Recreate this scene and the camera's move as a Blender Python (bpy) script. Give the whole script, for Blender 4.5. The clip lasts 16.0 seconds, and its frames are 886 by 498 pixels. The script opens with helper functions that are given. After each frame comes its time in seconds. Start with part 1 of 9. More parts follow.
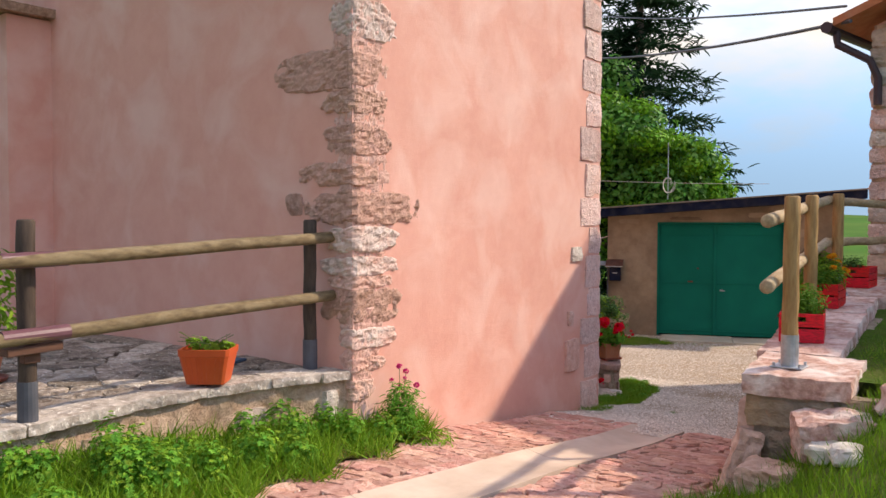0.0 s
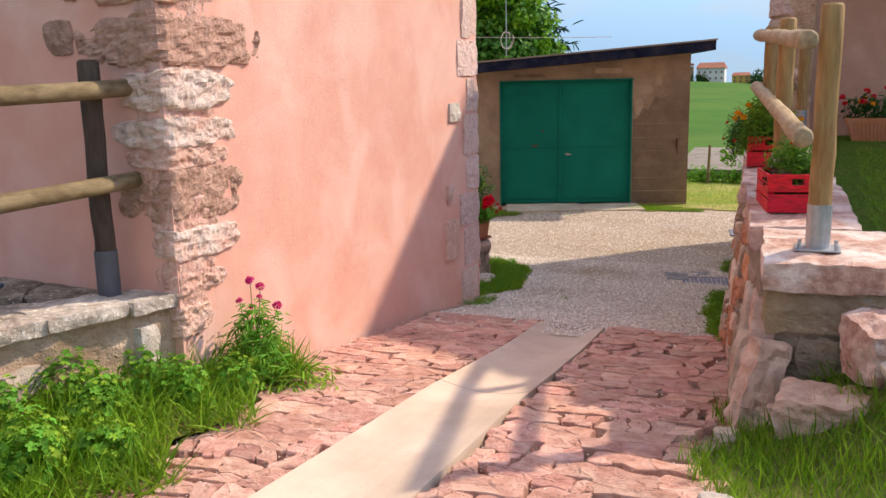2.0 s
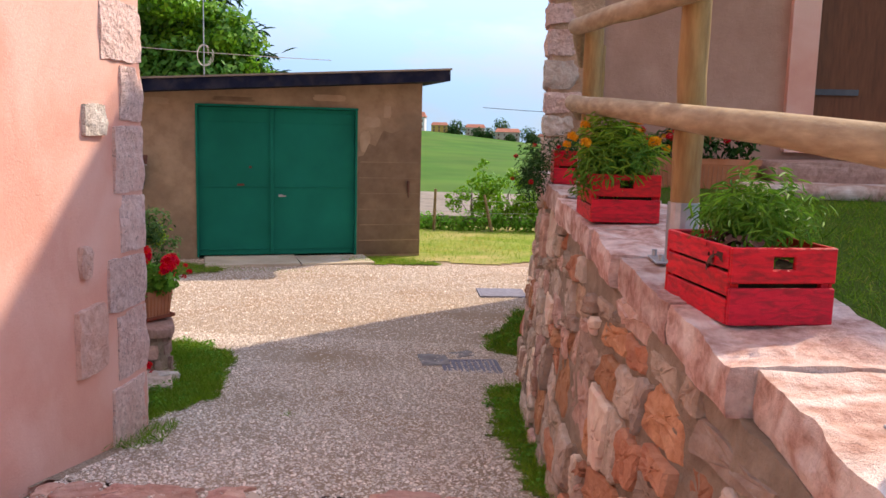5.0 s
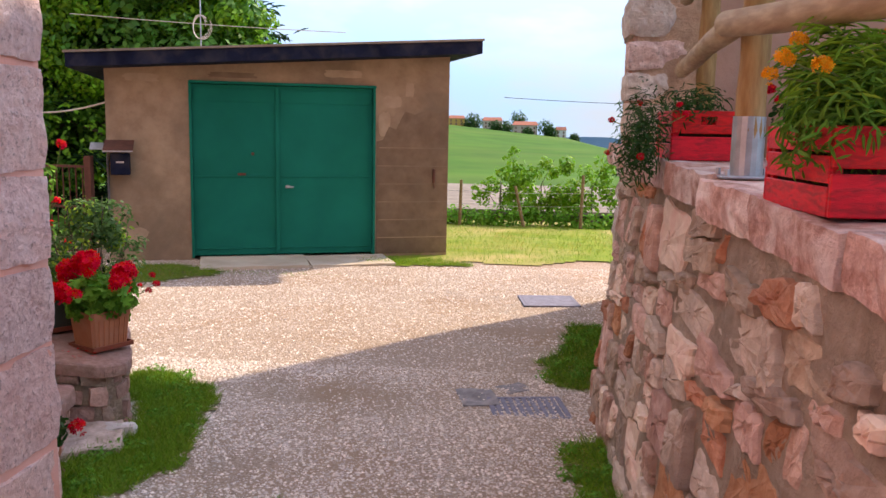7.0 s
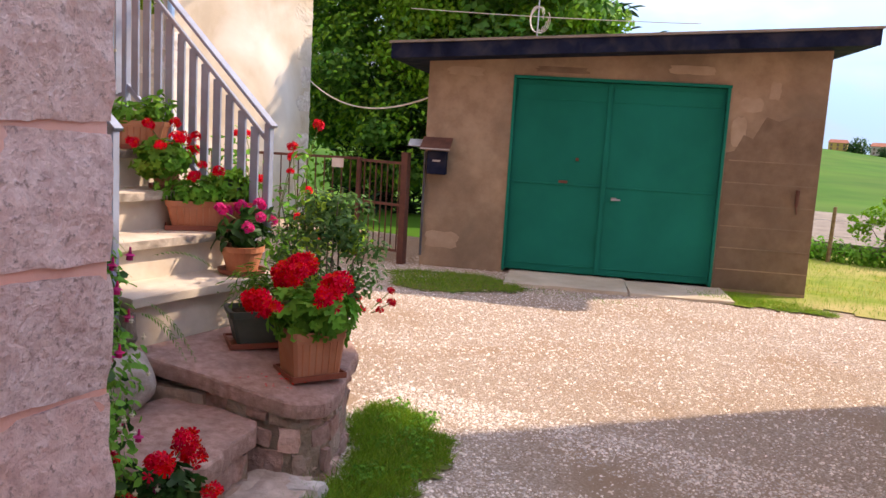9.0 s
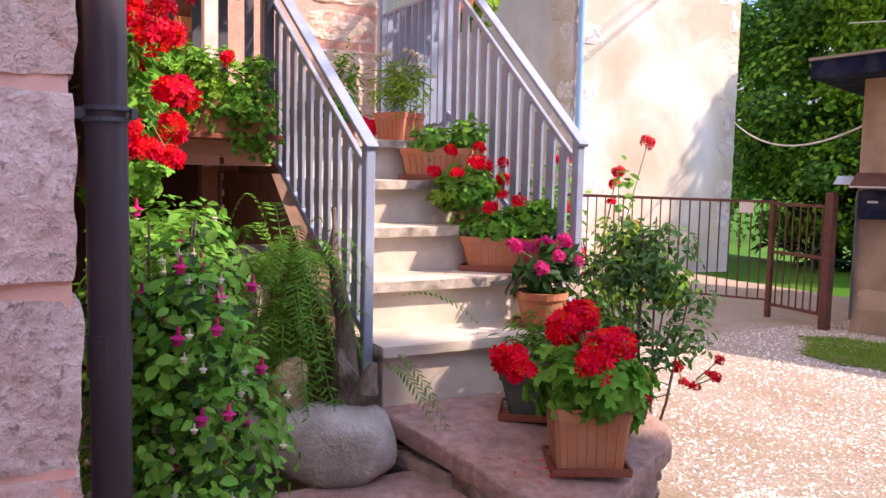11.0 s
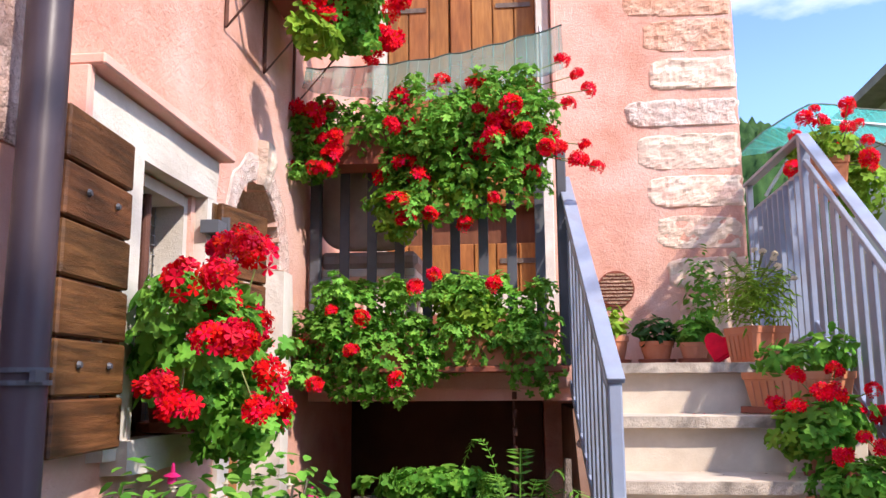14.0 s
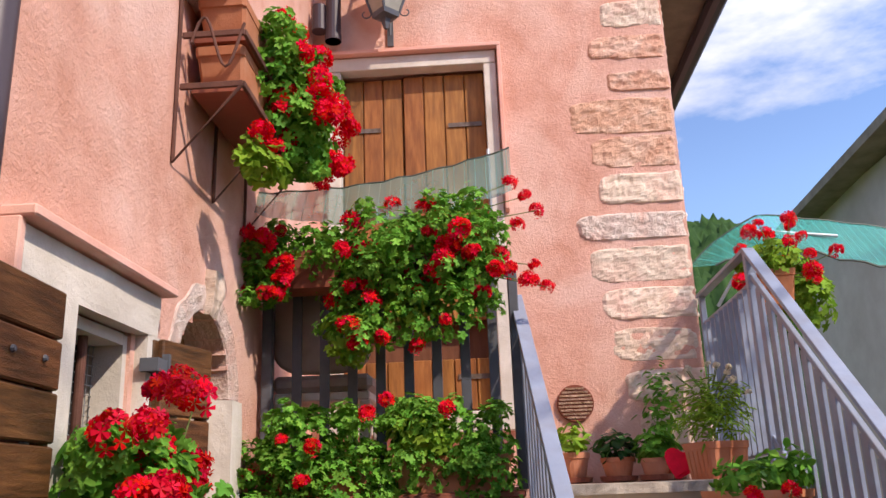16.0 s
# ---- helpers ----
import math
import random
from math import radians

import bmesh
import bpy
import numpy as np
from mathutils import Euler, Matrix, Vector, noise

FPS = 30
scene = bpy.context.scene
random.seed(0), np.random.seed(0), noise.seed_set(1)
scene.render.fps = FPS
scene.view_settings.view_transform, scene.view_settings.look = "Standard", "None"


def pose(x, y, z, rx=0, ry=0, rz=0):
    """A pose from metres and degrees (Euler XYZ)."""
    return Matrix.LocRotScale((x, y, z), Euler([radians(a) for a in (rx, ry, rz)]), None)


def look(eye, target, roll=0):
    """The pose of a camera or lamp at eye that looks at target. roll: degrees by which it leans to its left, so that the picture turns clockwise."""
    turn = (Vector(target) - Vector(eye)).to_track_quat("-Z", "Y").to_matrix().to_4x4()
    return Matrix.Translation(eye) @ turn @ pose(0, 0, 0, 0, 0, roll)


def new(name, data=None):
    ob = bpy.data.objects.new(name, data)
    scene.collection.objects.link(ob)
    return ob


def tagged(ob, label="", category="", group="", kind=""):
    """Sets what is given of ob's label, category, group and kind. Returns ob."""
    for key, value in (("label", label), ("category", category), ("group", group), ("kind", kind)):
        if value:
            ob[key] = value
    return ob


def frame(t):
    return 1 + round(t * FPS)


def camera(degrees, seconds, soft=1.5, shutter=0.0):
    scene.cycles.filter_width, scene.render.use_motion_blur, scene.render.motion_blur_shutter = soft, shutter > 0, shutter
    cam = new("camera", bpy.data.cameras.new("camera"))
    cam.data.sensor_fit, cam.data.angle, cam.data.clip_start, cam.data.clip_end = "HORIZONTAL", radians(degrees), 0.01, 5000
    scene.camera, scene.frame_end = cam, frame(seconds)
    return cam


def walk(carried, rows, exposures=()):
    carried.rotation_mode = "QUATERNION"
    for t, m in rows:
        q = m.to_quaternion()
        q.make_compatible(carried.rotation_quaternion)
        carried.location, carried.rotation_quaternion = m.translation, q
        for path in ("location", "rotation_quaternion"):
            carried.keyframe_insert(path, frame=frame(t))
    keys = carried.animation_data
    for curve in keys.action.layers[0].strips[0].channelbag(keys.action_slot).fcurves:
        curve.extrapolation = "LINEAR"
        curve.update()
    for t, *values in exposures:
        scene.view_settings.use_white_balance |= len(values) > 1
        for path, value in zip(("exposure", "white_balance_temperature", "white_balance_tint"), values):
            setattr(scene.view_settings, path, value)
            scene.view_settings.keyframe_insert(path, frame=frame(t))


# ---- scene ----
cam = camera(56.0, 16.0)
PATH = [
    (0, (0.617, 1.648, 2.245), (-0.615, 3.223, 2.177), 0.1),
    (0.5, (0.203, 1.945, 2.219), (-0.932, 3.588, 2.107), -0.2),
    (1, (-0.16, 2.299, 2.168), (-1.245, 3.971, 1.994), -0.2),
    (1.5, (-0.52, 2.617, 2.114), (-1.466, 4.36, 1.849), -0.8),
    (2, (-0.843, 2.991, 2.076), (-1.662, 4.777, 1.703), -1.3),
    (2.5, (-1.105, 3.355, 2.063), (-1.788, 5.194, 1.672), -0.4),
    (3, (-1.306, 3.781, 2.054), (-1.777, 5.693, 1.703), -0.4),
    (3.5, (-1.413, 4.245, 2.015), (-1.78, 6.19, 1.732), -0.1),
    (3.7, (-1.453, 4.418, 1.978), (-1.759, 6.377, 1.711), -0.1),
    (5.8, (-1.805, 6.181, 1.804), (-1.953, 8.157, 1.527), 1.5),
    (6, (-1.858, 6.353, 1.771), (-2.016, 8.328, 1.496), 1.3),
    (6.5, (-1.962, 6.707, 1.742), (-2.089, 8.681, 1.447), 0.2),
    (7, (-1.968, 7.111, 1.708), (-2.165, 9.08, 1.418), 1.1),
    (7.5, (-1.996, 7.537, 1.647), (-2.368, 9.482, 1.372), 1.8),
    (8, (-1.998, 7.91, 1.617), (-2.588, 9.803, 1.358), 1.7),
    (8.5, (-2.001, 8.24, 1.584), (-2.813, 10.05, 1.329), 2.8),
    (9, (-2.05, 8.59, 1.569), (-3.031, 10.309, 1.285), 3.4),
    (9.2, (-2.065, 8.734, 1.55), (-3.129, 10.399, 1.244), 3.3),
    (11.3, (-2.295, 9.811, 1.407), (-4.1, 10.661, 1.262), 0.6),
    (11.5, (-2.335, 9.892, 1.415), (-4.183, 10.648, 1.299), 0.1),
    (12, (-2.413, 10.081, 1.416), (-4.354, 10.562, 1.402), -0.5),
    (12.5, (-2.489, 10.235, 1.422), (-4.468, 10.519, 1.477), -0.3),
    (13, (-2.575, 10.403, 1.429), (-4.562, 10.595, 1.558), -1.4),
    (13.5, (-2.604, 10.561, 1.445), (-4.589, 10.583, 1.689), -2.1),
    (14, (-2.596, 10.692, 1.485), (-4.562, 10.512, 1.803), -0.4),
    (14.5, (-2.604, 10.731, 1.517), (-4.539, 10.457, 1.938), -1.3),
    (15, (-2.599, 10.738, 1.541), (-4.516, 10.464, 2.041), -2.3),
    (15.5, (-2.579, 10.755, 1.56), (-4.489, 10.554, 2.117), -3.0),
    (16, (-2.585, 10.766, 1.565), (-4.504, 10.666, 2.116), -2.1),
]
EXPOSURES = [(0, 1.22, 7800, 14), (2, 1.36, 7750, 13), (3.5, 1.40, 7700, 13), (6, 1.70, 7950, 20), (8, 1.78, 7600, 19), (9, 1.80, 7950, 21), (11.5, 2.12, 6950, 26), (13, 2.06, 6700, 21), (14.5, 1.67, 6500, 17), (16, 1.31, 7050, 18)]
walk(cam, [(t, look(eye, target, roll)) for t, eye, target, roll in PATH], EXPOSURES)

# ---- light ----
SUN_AZ, SUN_EL = radians(49.0), radians(41.45)
SUN_WAY = Vector((math.cos(SUN_AZ) * math.cos(SUN_EL), math.sin(SUN_AZ) * math.cos(SUN_EL), math.sin(SUN_EL)))
world = bpy.data.worlds.new("sky")
scene.world = world
world.use_nodes = True
wn, wl = world.node_tree.nodes, world.node_tree.links
wn.clear()
sky = wn.new("ShaderNodeTexSky")
sky.sky_type, sky.sun_disc = "NISHITA", False
sky.sun_elevation, sky.sun_rotation = SUN_EL, math.pi / 2 - SUN_AZ
sky.air_density, sky.dust_density, sky.ozone_density = 0.8, 0.1, 4.0
sky.altitude = 1500
wgeo = wn.new("ShaderNodeTexCoord")
wmap = wn.new("ShaderNodeMapping")
wmap.inputs["Scale"].default_value = (1.0, 1.0, 2.6)
wmap.inputs["Location"].default_value = (0.35, 0.1, 0.2)
cloud = wn.new("ShaderNodeTexNoise")
cloud.inputs["Scale"].default_value, cloud.inputs["Detail"].default_value, cloud.inputs["Roughness"].default_value = 2.3, 7.0, 0.55
cramp = wn.new("ShaderNodeValToRGB")
cramp.color_ramp.elements[0].position, cramp.color_ramp.elements[1].position = 0.46, 0.68
cmix = wn.new("ShaderNodeMixRGB")
cmix.inputs["Color2"].default_value = (4.7, 4.7, 4.62, 1)
wbg = wn.new("ShaderNodeBackground")
wbg.inputs["Strength"].default_value = 0.136
wout = wn.new("ShaderNodeOutputWorld")
wl.new(wgeo.outputs["Generated"], wmap.inputs["Vector"])
wl.new(wmap.outputs["Vector"], cloud.inputs["Vector"])
wl.new(cloud.outputs["Fac"], cramp.inputs["Fac"])
wl.new(cramp.outputs["Color"], cmix.inputs["Fac"])
wsep = wn.new("ShaderNodeSeparateXYZ")
wgrad = wn.new("ShaderNodeMapRange")  # clearer, deeper blue air towards the horizon, brighter high sky
wgrad.interpolation_type = "SMOOTHSTEP"
wgrad.inputs["From Min"].default_value, wgrad.inputs["From Max"].default_value = 0.0, 0.55
wgrad.inputs["To Min"].default_value, wgrad.inputs["To Max"].default_value = 0.26, 1.30
wdim = wn.new("ShaderNodeVectorMath")
wdim.operation = "SCALE"
wl.new(wgeo.outputs["Generated"], wsep.inputs[0])
wl.new(wsep.outputs["Z"], wgrad.inputs["Value"])
whaze = wn.new("ShaderNodeMapRange")  # pale blue haze low over the hills
whaze.interpolation_type = "SMOOTHSTEP"
whaze.inputs["From Min"].default_value, whaze.inputs["From Max"].default_value = 0.0, 0.42
whaze.inputs["To Min"].default_value, whaze.inputs["To Max"].default_value = 0.9, 0.0
hmix = wn.new("ShaderNodeMixRGB")
hmix.inputs["Color2"].default_value = (2.9, 5.3, 8.8, 1)
wl.new(wsep.outputs["Z"], whaze.inputs["Value"])
wl.new(whaze.outputs["Result"], hmix.inputs["Fac"])
wl.new(sky.outputs["Color"], hmix.inputs["Color1"])
wl.new(hmix.outputs["Color"], cmix.inputs["Color1"])
wl.new(cmix.outputs["Color"], wdim.inputs[0])
wside = wn.new("ShaderNodeVectorMath")  # the bright air lies towards the sun
wside.operation = "DOT_PRODUCT"
wside.inputs[1].default_value = (math.cos(SUN_AZ), math.sin(SUN_AZ), 0.0)
wsun = wn.new("ShaderNodeMapRange")
wsun.inputs["From Min"].default_value, wsun.inputs["From Max"].default_value = -1.0, 1.0
wsun.inputs["To Min"].default_value, wsun.inputs["To Max"].default_value = 0.62, 1.42
wboth = wn.new("ShaderNodeMath")
wboth.operation = "MULTIPLY"
wl.new(wgeo.outputs["Generated"], wside.inputs[0])
wl.new(wside.outputs["Value"], wsun.inputs["Value"])
wl.new(wgrad.outputs["Result"], wboth.inputs[0])
wl.new(wsun.outputs["Result"], wboth.inputs[1])
wl.new(wboth.outputs[0], wdim.inputs["Scale"])
wl.new(wdim.outputs[0], wbg.inputs["Color"])
wl.new(wbg.outputs["Background"], wout.inputs["Surface"])
sun_data = bpy.data.lights.new("sun", "SUN")
sun_data.energy, sun_data.angle, sun_data.color = 1.84, radians(1.2), (1.0, 0.92, 0.80)
sun = new("sun", sun_data)
sun.matrix_world = look(SUN_WAY * 60, (0, 0, 0))


# ---- materials ----
def mat(name, a, b, scale=4.0, rough=0.8, bump=0.3, fine=60.0, c=None, stain=1.2, amount=0.5, metal=0.0, rand=0.0, island=False,
        stretch=(1, 1, 1), depth=0.01, leaf=False, fleck=None):
    """Two colours mixed by a noise in metres, a third in large stains, fine grain in the relief."""
    m = bpy.data.materials.new(name)
    m.use_nodes = True
    n, l = m.node_tree.nodes, m.node_tree.links
    p = n["Principled BSDF"]
    geo = n.new("ShaderNodeNewGeometry")
    mp = n.new("ShaderNodeMapping")
    mp.inputs["Scale"].default_value = stretch
    if rand or island:
        info = n.new("ShaderNodeObjectInfo")
        seed = geo.outputs["Random Per Island"] if island else info.outputs["Random"]
        add = n.new("ShaderNodeVectorMath")
        add.operation = "MULTIPLY_ADD"
        l.new(seed, add.inputs[0])
        add.inputs[1].default_value = (37.0, 51.0, 23.0)
        l.new(geo.outputs["Position"], add.inputs[2])
        l.new(add.outputs[0], mp.inputs["Vector"])
    else:
        l.new(geo.outputs["Position"], mp.inputs["Vector"])
    n1 = n.new("ShaderNodeTexNoise")
    n1.inputs["Scale"].default_value, n1.inputs["Detail"].default_value, n1.inputs["Roughness"].default_value = scale, 6.0, 0.62
    l.new(mp.outputs["Vector"], n1.inputs["Vector"])
    r1 = n.new("ShaderNodeValToRGB")
    r1.color_ramp.elements[0].position, r1.color_ramp.elements[1].position = 0.33, 0.67
    r1.color_ramp.elements[0].color, r1.color_ramp.elements[1].color = (*a, 1), (*b, 1)
    l.new(n1.outputs["Fac"], r1.inputs["Fac"])
    col = r1.outputs["Color"]
    if c:
        n2 = n.new("ShaderNodeTexNoise")
        n2.inputs["Scale"].default_value, n2.inputs["Detail"].default_value, n2.inputs["Distortion"].default_value = stain, 5.0, 0.6
        l.new(mp.outputs["Vector"], n2.inputs["Vector"])
        r2 = n.new("ShaderNodeValToRGB")
        r2.color_ramp.elements[0].position, r2.color_ramp.elements[1].position = 0.45, 0.68
        r2.color_ramp.elements[0].color, r2.color_ramp.elements[1].color = (0, 0, 0, 1), (amount, amount, amount, 1)
        l.new(n2.outputs["Fac"], r2.inputs["Fac"])
        mx = n.new("ShaderNodeMixRGB")
        mx.inputs["Color2"].default_value = (*c, 1)
        l.new(r2.outputs["Color"], mx.inputs["Fac"])
        l.new(col, mx.inputs["Color1"])
        col = mx.outputs["Color"]
    n3 = n.new("ShaderNodeTexNoise")
    n3.inputs["Scale"].default_value, n3.inputs["Detail"].default_value, n3.inputs["Roughness"].default_value = fine, 5.0, 0.7
    l.new(mp.outputs["Vector"], n3.inputs["Vector"])
    if fleck:
        r3 = n.new("ShaderNodeValToRGB")
        r3.color_ramp.elements[0].position, r3.color_ramp.elements[1].position = 0.56, 0.66
        l.new(n3.outputs["Fac"], r3.inputs["Fac"])
        mf = n.new("ShaderNodeMixRGB")
        mf.inputs["Color2"].default_value = (*fleck, 1)
        l.new(r3.outputs["Color"], mf.inputs["Fac"])
        l.new(col, mf.inputs["Color1"])
        col = mf.outputs["Color"]
    if rand:
        hs = n.new("ShaderNodeHueSaturation")
        mr = n.new("ShaderNodeMapRange")
        mr.inputs["To Min"].default_value, mr.inputs["To Max"].default_value = 1 - rand, 1 + rand
        l.new(seed, mr.inputs["Value"])
        l.new(mr.outputs["Result"], hs.inputs["Value"])
        mh = n.new("ShaderNodeMapRange")
        mh.inputs["To Min"].default_value, mh.inputs["To Max"].default_value = 0.5 - rand * 0.04, 0.5 + rand * 0.04
        sc = n.new("ShaderNodeMath")
        sc.operation, sc.inputs[1].default_value = "FRACT", 0.0
        mul = n.new("ShaderNodeMath")
        mul.operation, mul.inputs[1].default_value = "MULTIPLY", 7.31
        l.new(seed, mul.inputs[0])
        l.new(mul.outputs[0], sc.inputs[0])
        l.new(sc.outputs[0], mh.inputs["Value"])
        l.new(mh.outputs["Result"], hs.inputs["Hue"])
        l.new(col, hs.inputs["Color"])
        col = hs.outputs["Color"]
    l.new(col, p.inputs["Base Color"])
    p.inputs["Metallic"].default_value = metal
    rr = n.new("ShaderNodeMapRange")
    rr.inputs["To Min"].default_value, rr.inputs["To Max"].default_value = max(0.05, rough - 0.12), min(1.0, rough + 0.12)
    l.new(n1.outputs["Fac"], rr.inputs["Value"])
    l.new(rr.outputs["Result"], p.inputs["Roughness"])
    p.inputs["Specular IOR Level"].default_value = 0.2 if leaf else 0.08 if rough >= 0.85 else 0.3
    if bump:
        sm = n.new("ShaderNodeMath")
        sm.operation = "MULTIPLY_ADD"
        l.new(n1.outputs["Fac"], sm.inputs[0])
        sm.inputs[1].default_value = 0.8
        l.new(n3.outputs["Fac"], sm.inputs[2])
        bp = n.new("ShaderNodeBump")
        bp.inputs["Strength"].default_value, bp.inputs["Distance"].default_value = bump, depth
        l.new(sm.outputs[0], bp.inputs["Height"])
        l.new(bp.outputs["Normal"], p.inputs["Normal"])
    if leaf:
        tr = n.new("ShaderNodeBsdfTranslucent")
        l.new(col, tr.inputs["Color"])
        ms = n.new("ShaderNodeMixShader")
        ms.inputs["Fac"].default_value = 0.35
        l.new(p.outputs["BSDF"], ms.inputs[1])
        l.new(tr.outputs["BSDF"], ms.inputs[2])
        l.new(ms.outputs["Shader"], n["Material Output"].inputs["Surface"])
    return m


PLASTER = mat("pink_plaster", (0.725, 0.365, 0.285), (0.775, 0.42, 0.335), 4.0, 0.9, 0.4, 75, (0.86, 0.60, 0.515), 1.9, 0.5, depth=0.007)
PLASTER_OLD = mat("rough_pink_plaster", (0.62, 0.31, 0.225), (0.75, 0.43, 0.34), 5.5, 0.92, 0.85, 65, (0.80, 0.57, 0.49), 2.0, 0.65, depth=0.008)
GREY_PLASTER = mat("shade_grey_plaster", (0.46, 0.40, 0.365), (0.55, 0.49, 0.45), 2.0, 0.9, 0.2, 50, (0.40, 0.33, 0.28), 0.8, 0.5)
BEIGE = mat("beige_plaster", (0.46, 0.375, 0.275), (0.56, 0.47, 0.36), 1.5, 0.9, 0.3, 40, (0.78, 0.74, 0.68), 0.6, 0.8)
CEMENT = mat("grey_render", (0.28, 0.205, 0.14), (0.39, 0.30, 0.21), 5.0, 0.92, 0.4, 60, (0.17, 0.135, 0.10), 0.8, 0.8)
CEMENT_PALE = mat("pale_render_repair", (0.34, 0.26, 0.185), (0.43, 0.34, 0.25), 6.0, 0.92, 0.4, 60)
CEMENT_DARK = mat("dark_render_repair", (0.155, 0.112, 0.078), (0.225, 0.168, 0.118), 6.0, 0.92, 0.4, 60, (0.12, 0.092, 0.07), 1.6, 0.6)
CONCRETE = mat("pale_concrete", (0.50, 0.43, 0.33), (0.62, 0.55, 0.44), 3.0, 0.85, 0.2, 90, (0.36, 0.30, 0.22), 1.6, 0.5)
CONCRETE_GREY = mat("grey_old_concrete", (0.22, 0.21, 0.215), (0.36, 0.335, 0.33), 14.0, 0.9, 0.6, 70, (0.14, 0.13, 0.13), 5.0, 0.6)
STEP = mat("step_marble_agglomerate", (0.52, 0.445, 0.355), (0.64, 0.56, 0.46), 7.0, 0.8, 0.2, 120, (0.40, 0.32, 0.245), 3.5, 0.6)
STEP_EDGE = mat("worn_step_edge", (0.40, 0.335, 0.27), (0.58, 0.50, 0.41), 14.0, 0.9, 0.6, 90, (0.14, 0.12, 0.10), 9.0, 0.8)
# plaster of the lawn house front, its dimness put into the colour
PLASTER_DIM = mat("dim_rose_plaster", (0.43, 0.25, 0.185), (0.54, 0.34, 0.26), 3.2, 0.92, 0.5, 45, (0.36, 0.20, 0.145), 0.9, 0.5, depth=0.01)
QUOIN = mat("pink_grey_limestone", (0.66, 0.45, 0.395), (0.92, 0.725, 0.66), 30.0, 0.95, 1.0, 48, (0.74, 0.46, 0.385), 4.0, 0.6, rand=0.14, depth=0.022, fleck=(0.44, 0.30, 0.26))
QUOIN_WHITE = mat("white_limestone", (0.54, 0.46, 0.39), (0.78, 0.72, 0.65), 18.0, 0.95, 0.9, 45, (0.44, 0.33, 0.27), 5.0, 0.5, rand=0.1, depth=0.02)
QUOIN_DARK = mat("weathered_tuff", (0.34, 0.19, 0.125), (0.64, 0.42, 0.30), 24.0, 0.97, 1.0, 60, (0.24, 0.14, 0.10), 6.0, 0.5, rand=0.15, depth=0.025)
CORNER_TUFF = mat("pink_brown_tuff", (0.46, 0.26, 0.19), (0.72, 0.46, 0.365), 22.0, 0.97, 1.0, 55, (0.74, 0.44, 0.35), 7.0, 0.75, rand=0.12, depth=0.022)
CORNER_PINK = mat("plaster_smeared_stone", (0.60, 0.335, 0.26), (0.80, 0.56, 0.47), 18.0, 0.95, 1.0, 45, (0.72, 0.42, 0.33), 6.0, 0.7, rand=0.1, depth=0.02)
CORNER_WHITE = mat("smeared_white_stone", (0.60, 0.44, 0.37), (0.84, 0.71, 0.63), 16.0, 0.95, 0.9, 45, (0.75, 0.45, 0.36), 6.0, 0.85, rand=0.08, depth=0.02)
CREAM_STONE = mat("cream_limestone", (0.66, 0.49, 0.375), (0.82, 0.69, 0.56), 12.0, 0.95, 0.6, 45, (0.72, 0.43, 0.34), 6.0, 0.65, rand=0.08, depth=0.010)
TUFF_RED = mat("orange_brown_tuff", (0.50, 0.25, 0.165), (0.70, 0.42, 0.30), 18.0, 0.97, 0.8, 55, (0.74, 0.55, 0.44), 7.0, 0.65, rand=0.1, depth=0.012)
WHITE_STONE = mat("dressed_white_stone", (0.58, 0.53, 0.46), (0.74, 0.69, 0.62), 5.0, 0.85, 0.5, 70, (0.46, 0.41, 0.35), 3.0, 0.5, depth=0.006)
RUBBLE = mat("rubble_stone", (0.30, 0.205, 0.15), (0.52, 0.39, 0.30), 13.0, 0.95, 0.8, 45, (0.38, 0.31, 0.26), 3.0, 0.7, rand=0.22, depth=0.015)
RUBBLE_RED = mat("red_rubble_stone", (0.44, 0.19, 0.10), (0.62, 0.34, 0.21), 13.0, 0.95, 0.8, 45, (0.36, 0.15, 0.09), 5.0, 0.6, rand=0.2, depth=0.015)
RUBBLE_ROSE = mat("rose_rubble_stone", (0.50, 0.30, 0.235), (0.74, 0.53, 0.44), 11.0, 0.95, 0.8, 45, (0.36, 0.20, 0.145), 4.0, 0.6, rand=0.18, depth=0.015)
RUBBLE_PALE = mat("pale_rubble_stone", (0.46, 0.355, 0.275), (0.68, 0.55, 0.45), 13.0, 0.95, 0.8, 45, (0.36, 0.285, 0.235), 3.0, 0.6, rand=0.16, depth=0.015)
CAPSTONE = mat("rose_capstone", (0.40, 0.215, 0.165), (0.70, 0.47, 0.40), 24.0, 0.92, 0.9, 70, (0.86, 0.75, 0.69), 6.0, 0.85, rand=0.12, depth=0.012)
MORTAR = mat("lime_mortar", (0.31, 0.235, 0.175), (0.46, 0.36, 0.28), 11.0, 0.97, 0.9, 60, (0.235, 0.18, 0.135), 2.5, 0.6, depth=0.02)
PAVER = mat("red_porphyry_sett", (0.48, 0.225, 0.17), (0.70, 0.40, 0.325), 18.0, 0.9, 0.9, 60, (0.76, 0.52, 0.43), 6.0, 0.6, rand=0.17, depth=0.014)
JOINT = mat("sandy_joint", (0.22, 0.145, 0.10), (0.40, 0.28, 0.21), 14.0, 0.97, 0.8, 60, (0.07, 0.075, 0.03), 2.0, 0.6)
GUTTER = mat("pale_channel_concrete", (0.55, 0.42, 0.33), (0.68, 0.55, 0.45), 2.5, 0.85, 0.25, 60, (0.44, 0.33, 0.26), 1.5, 0.5)
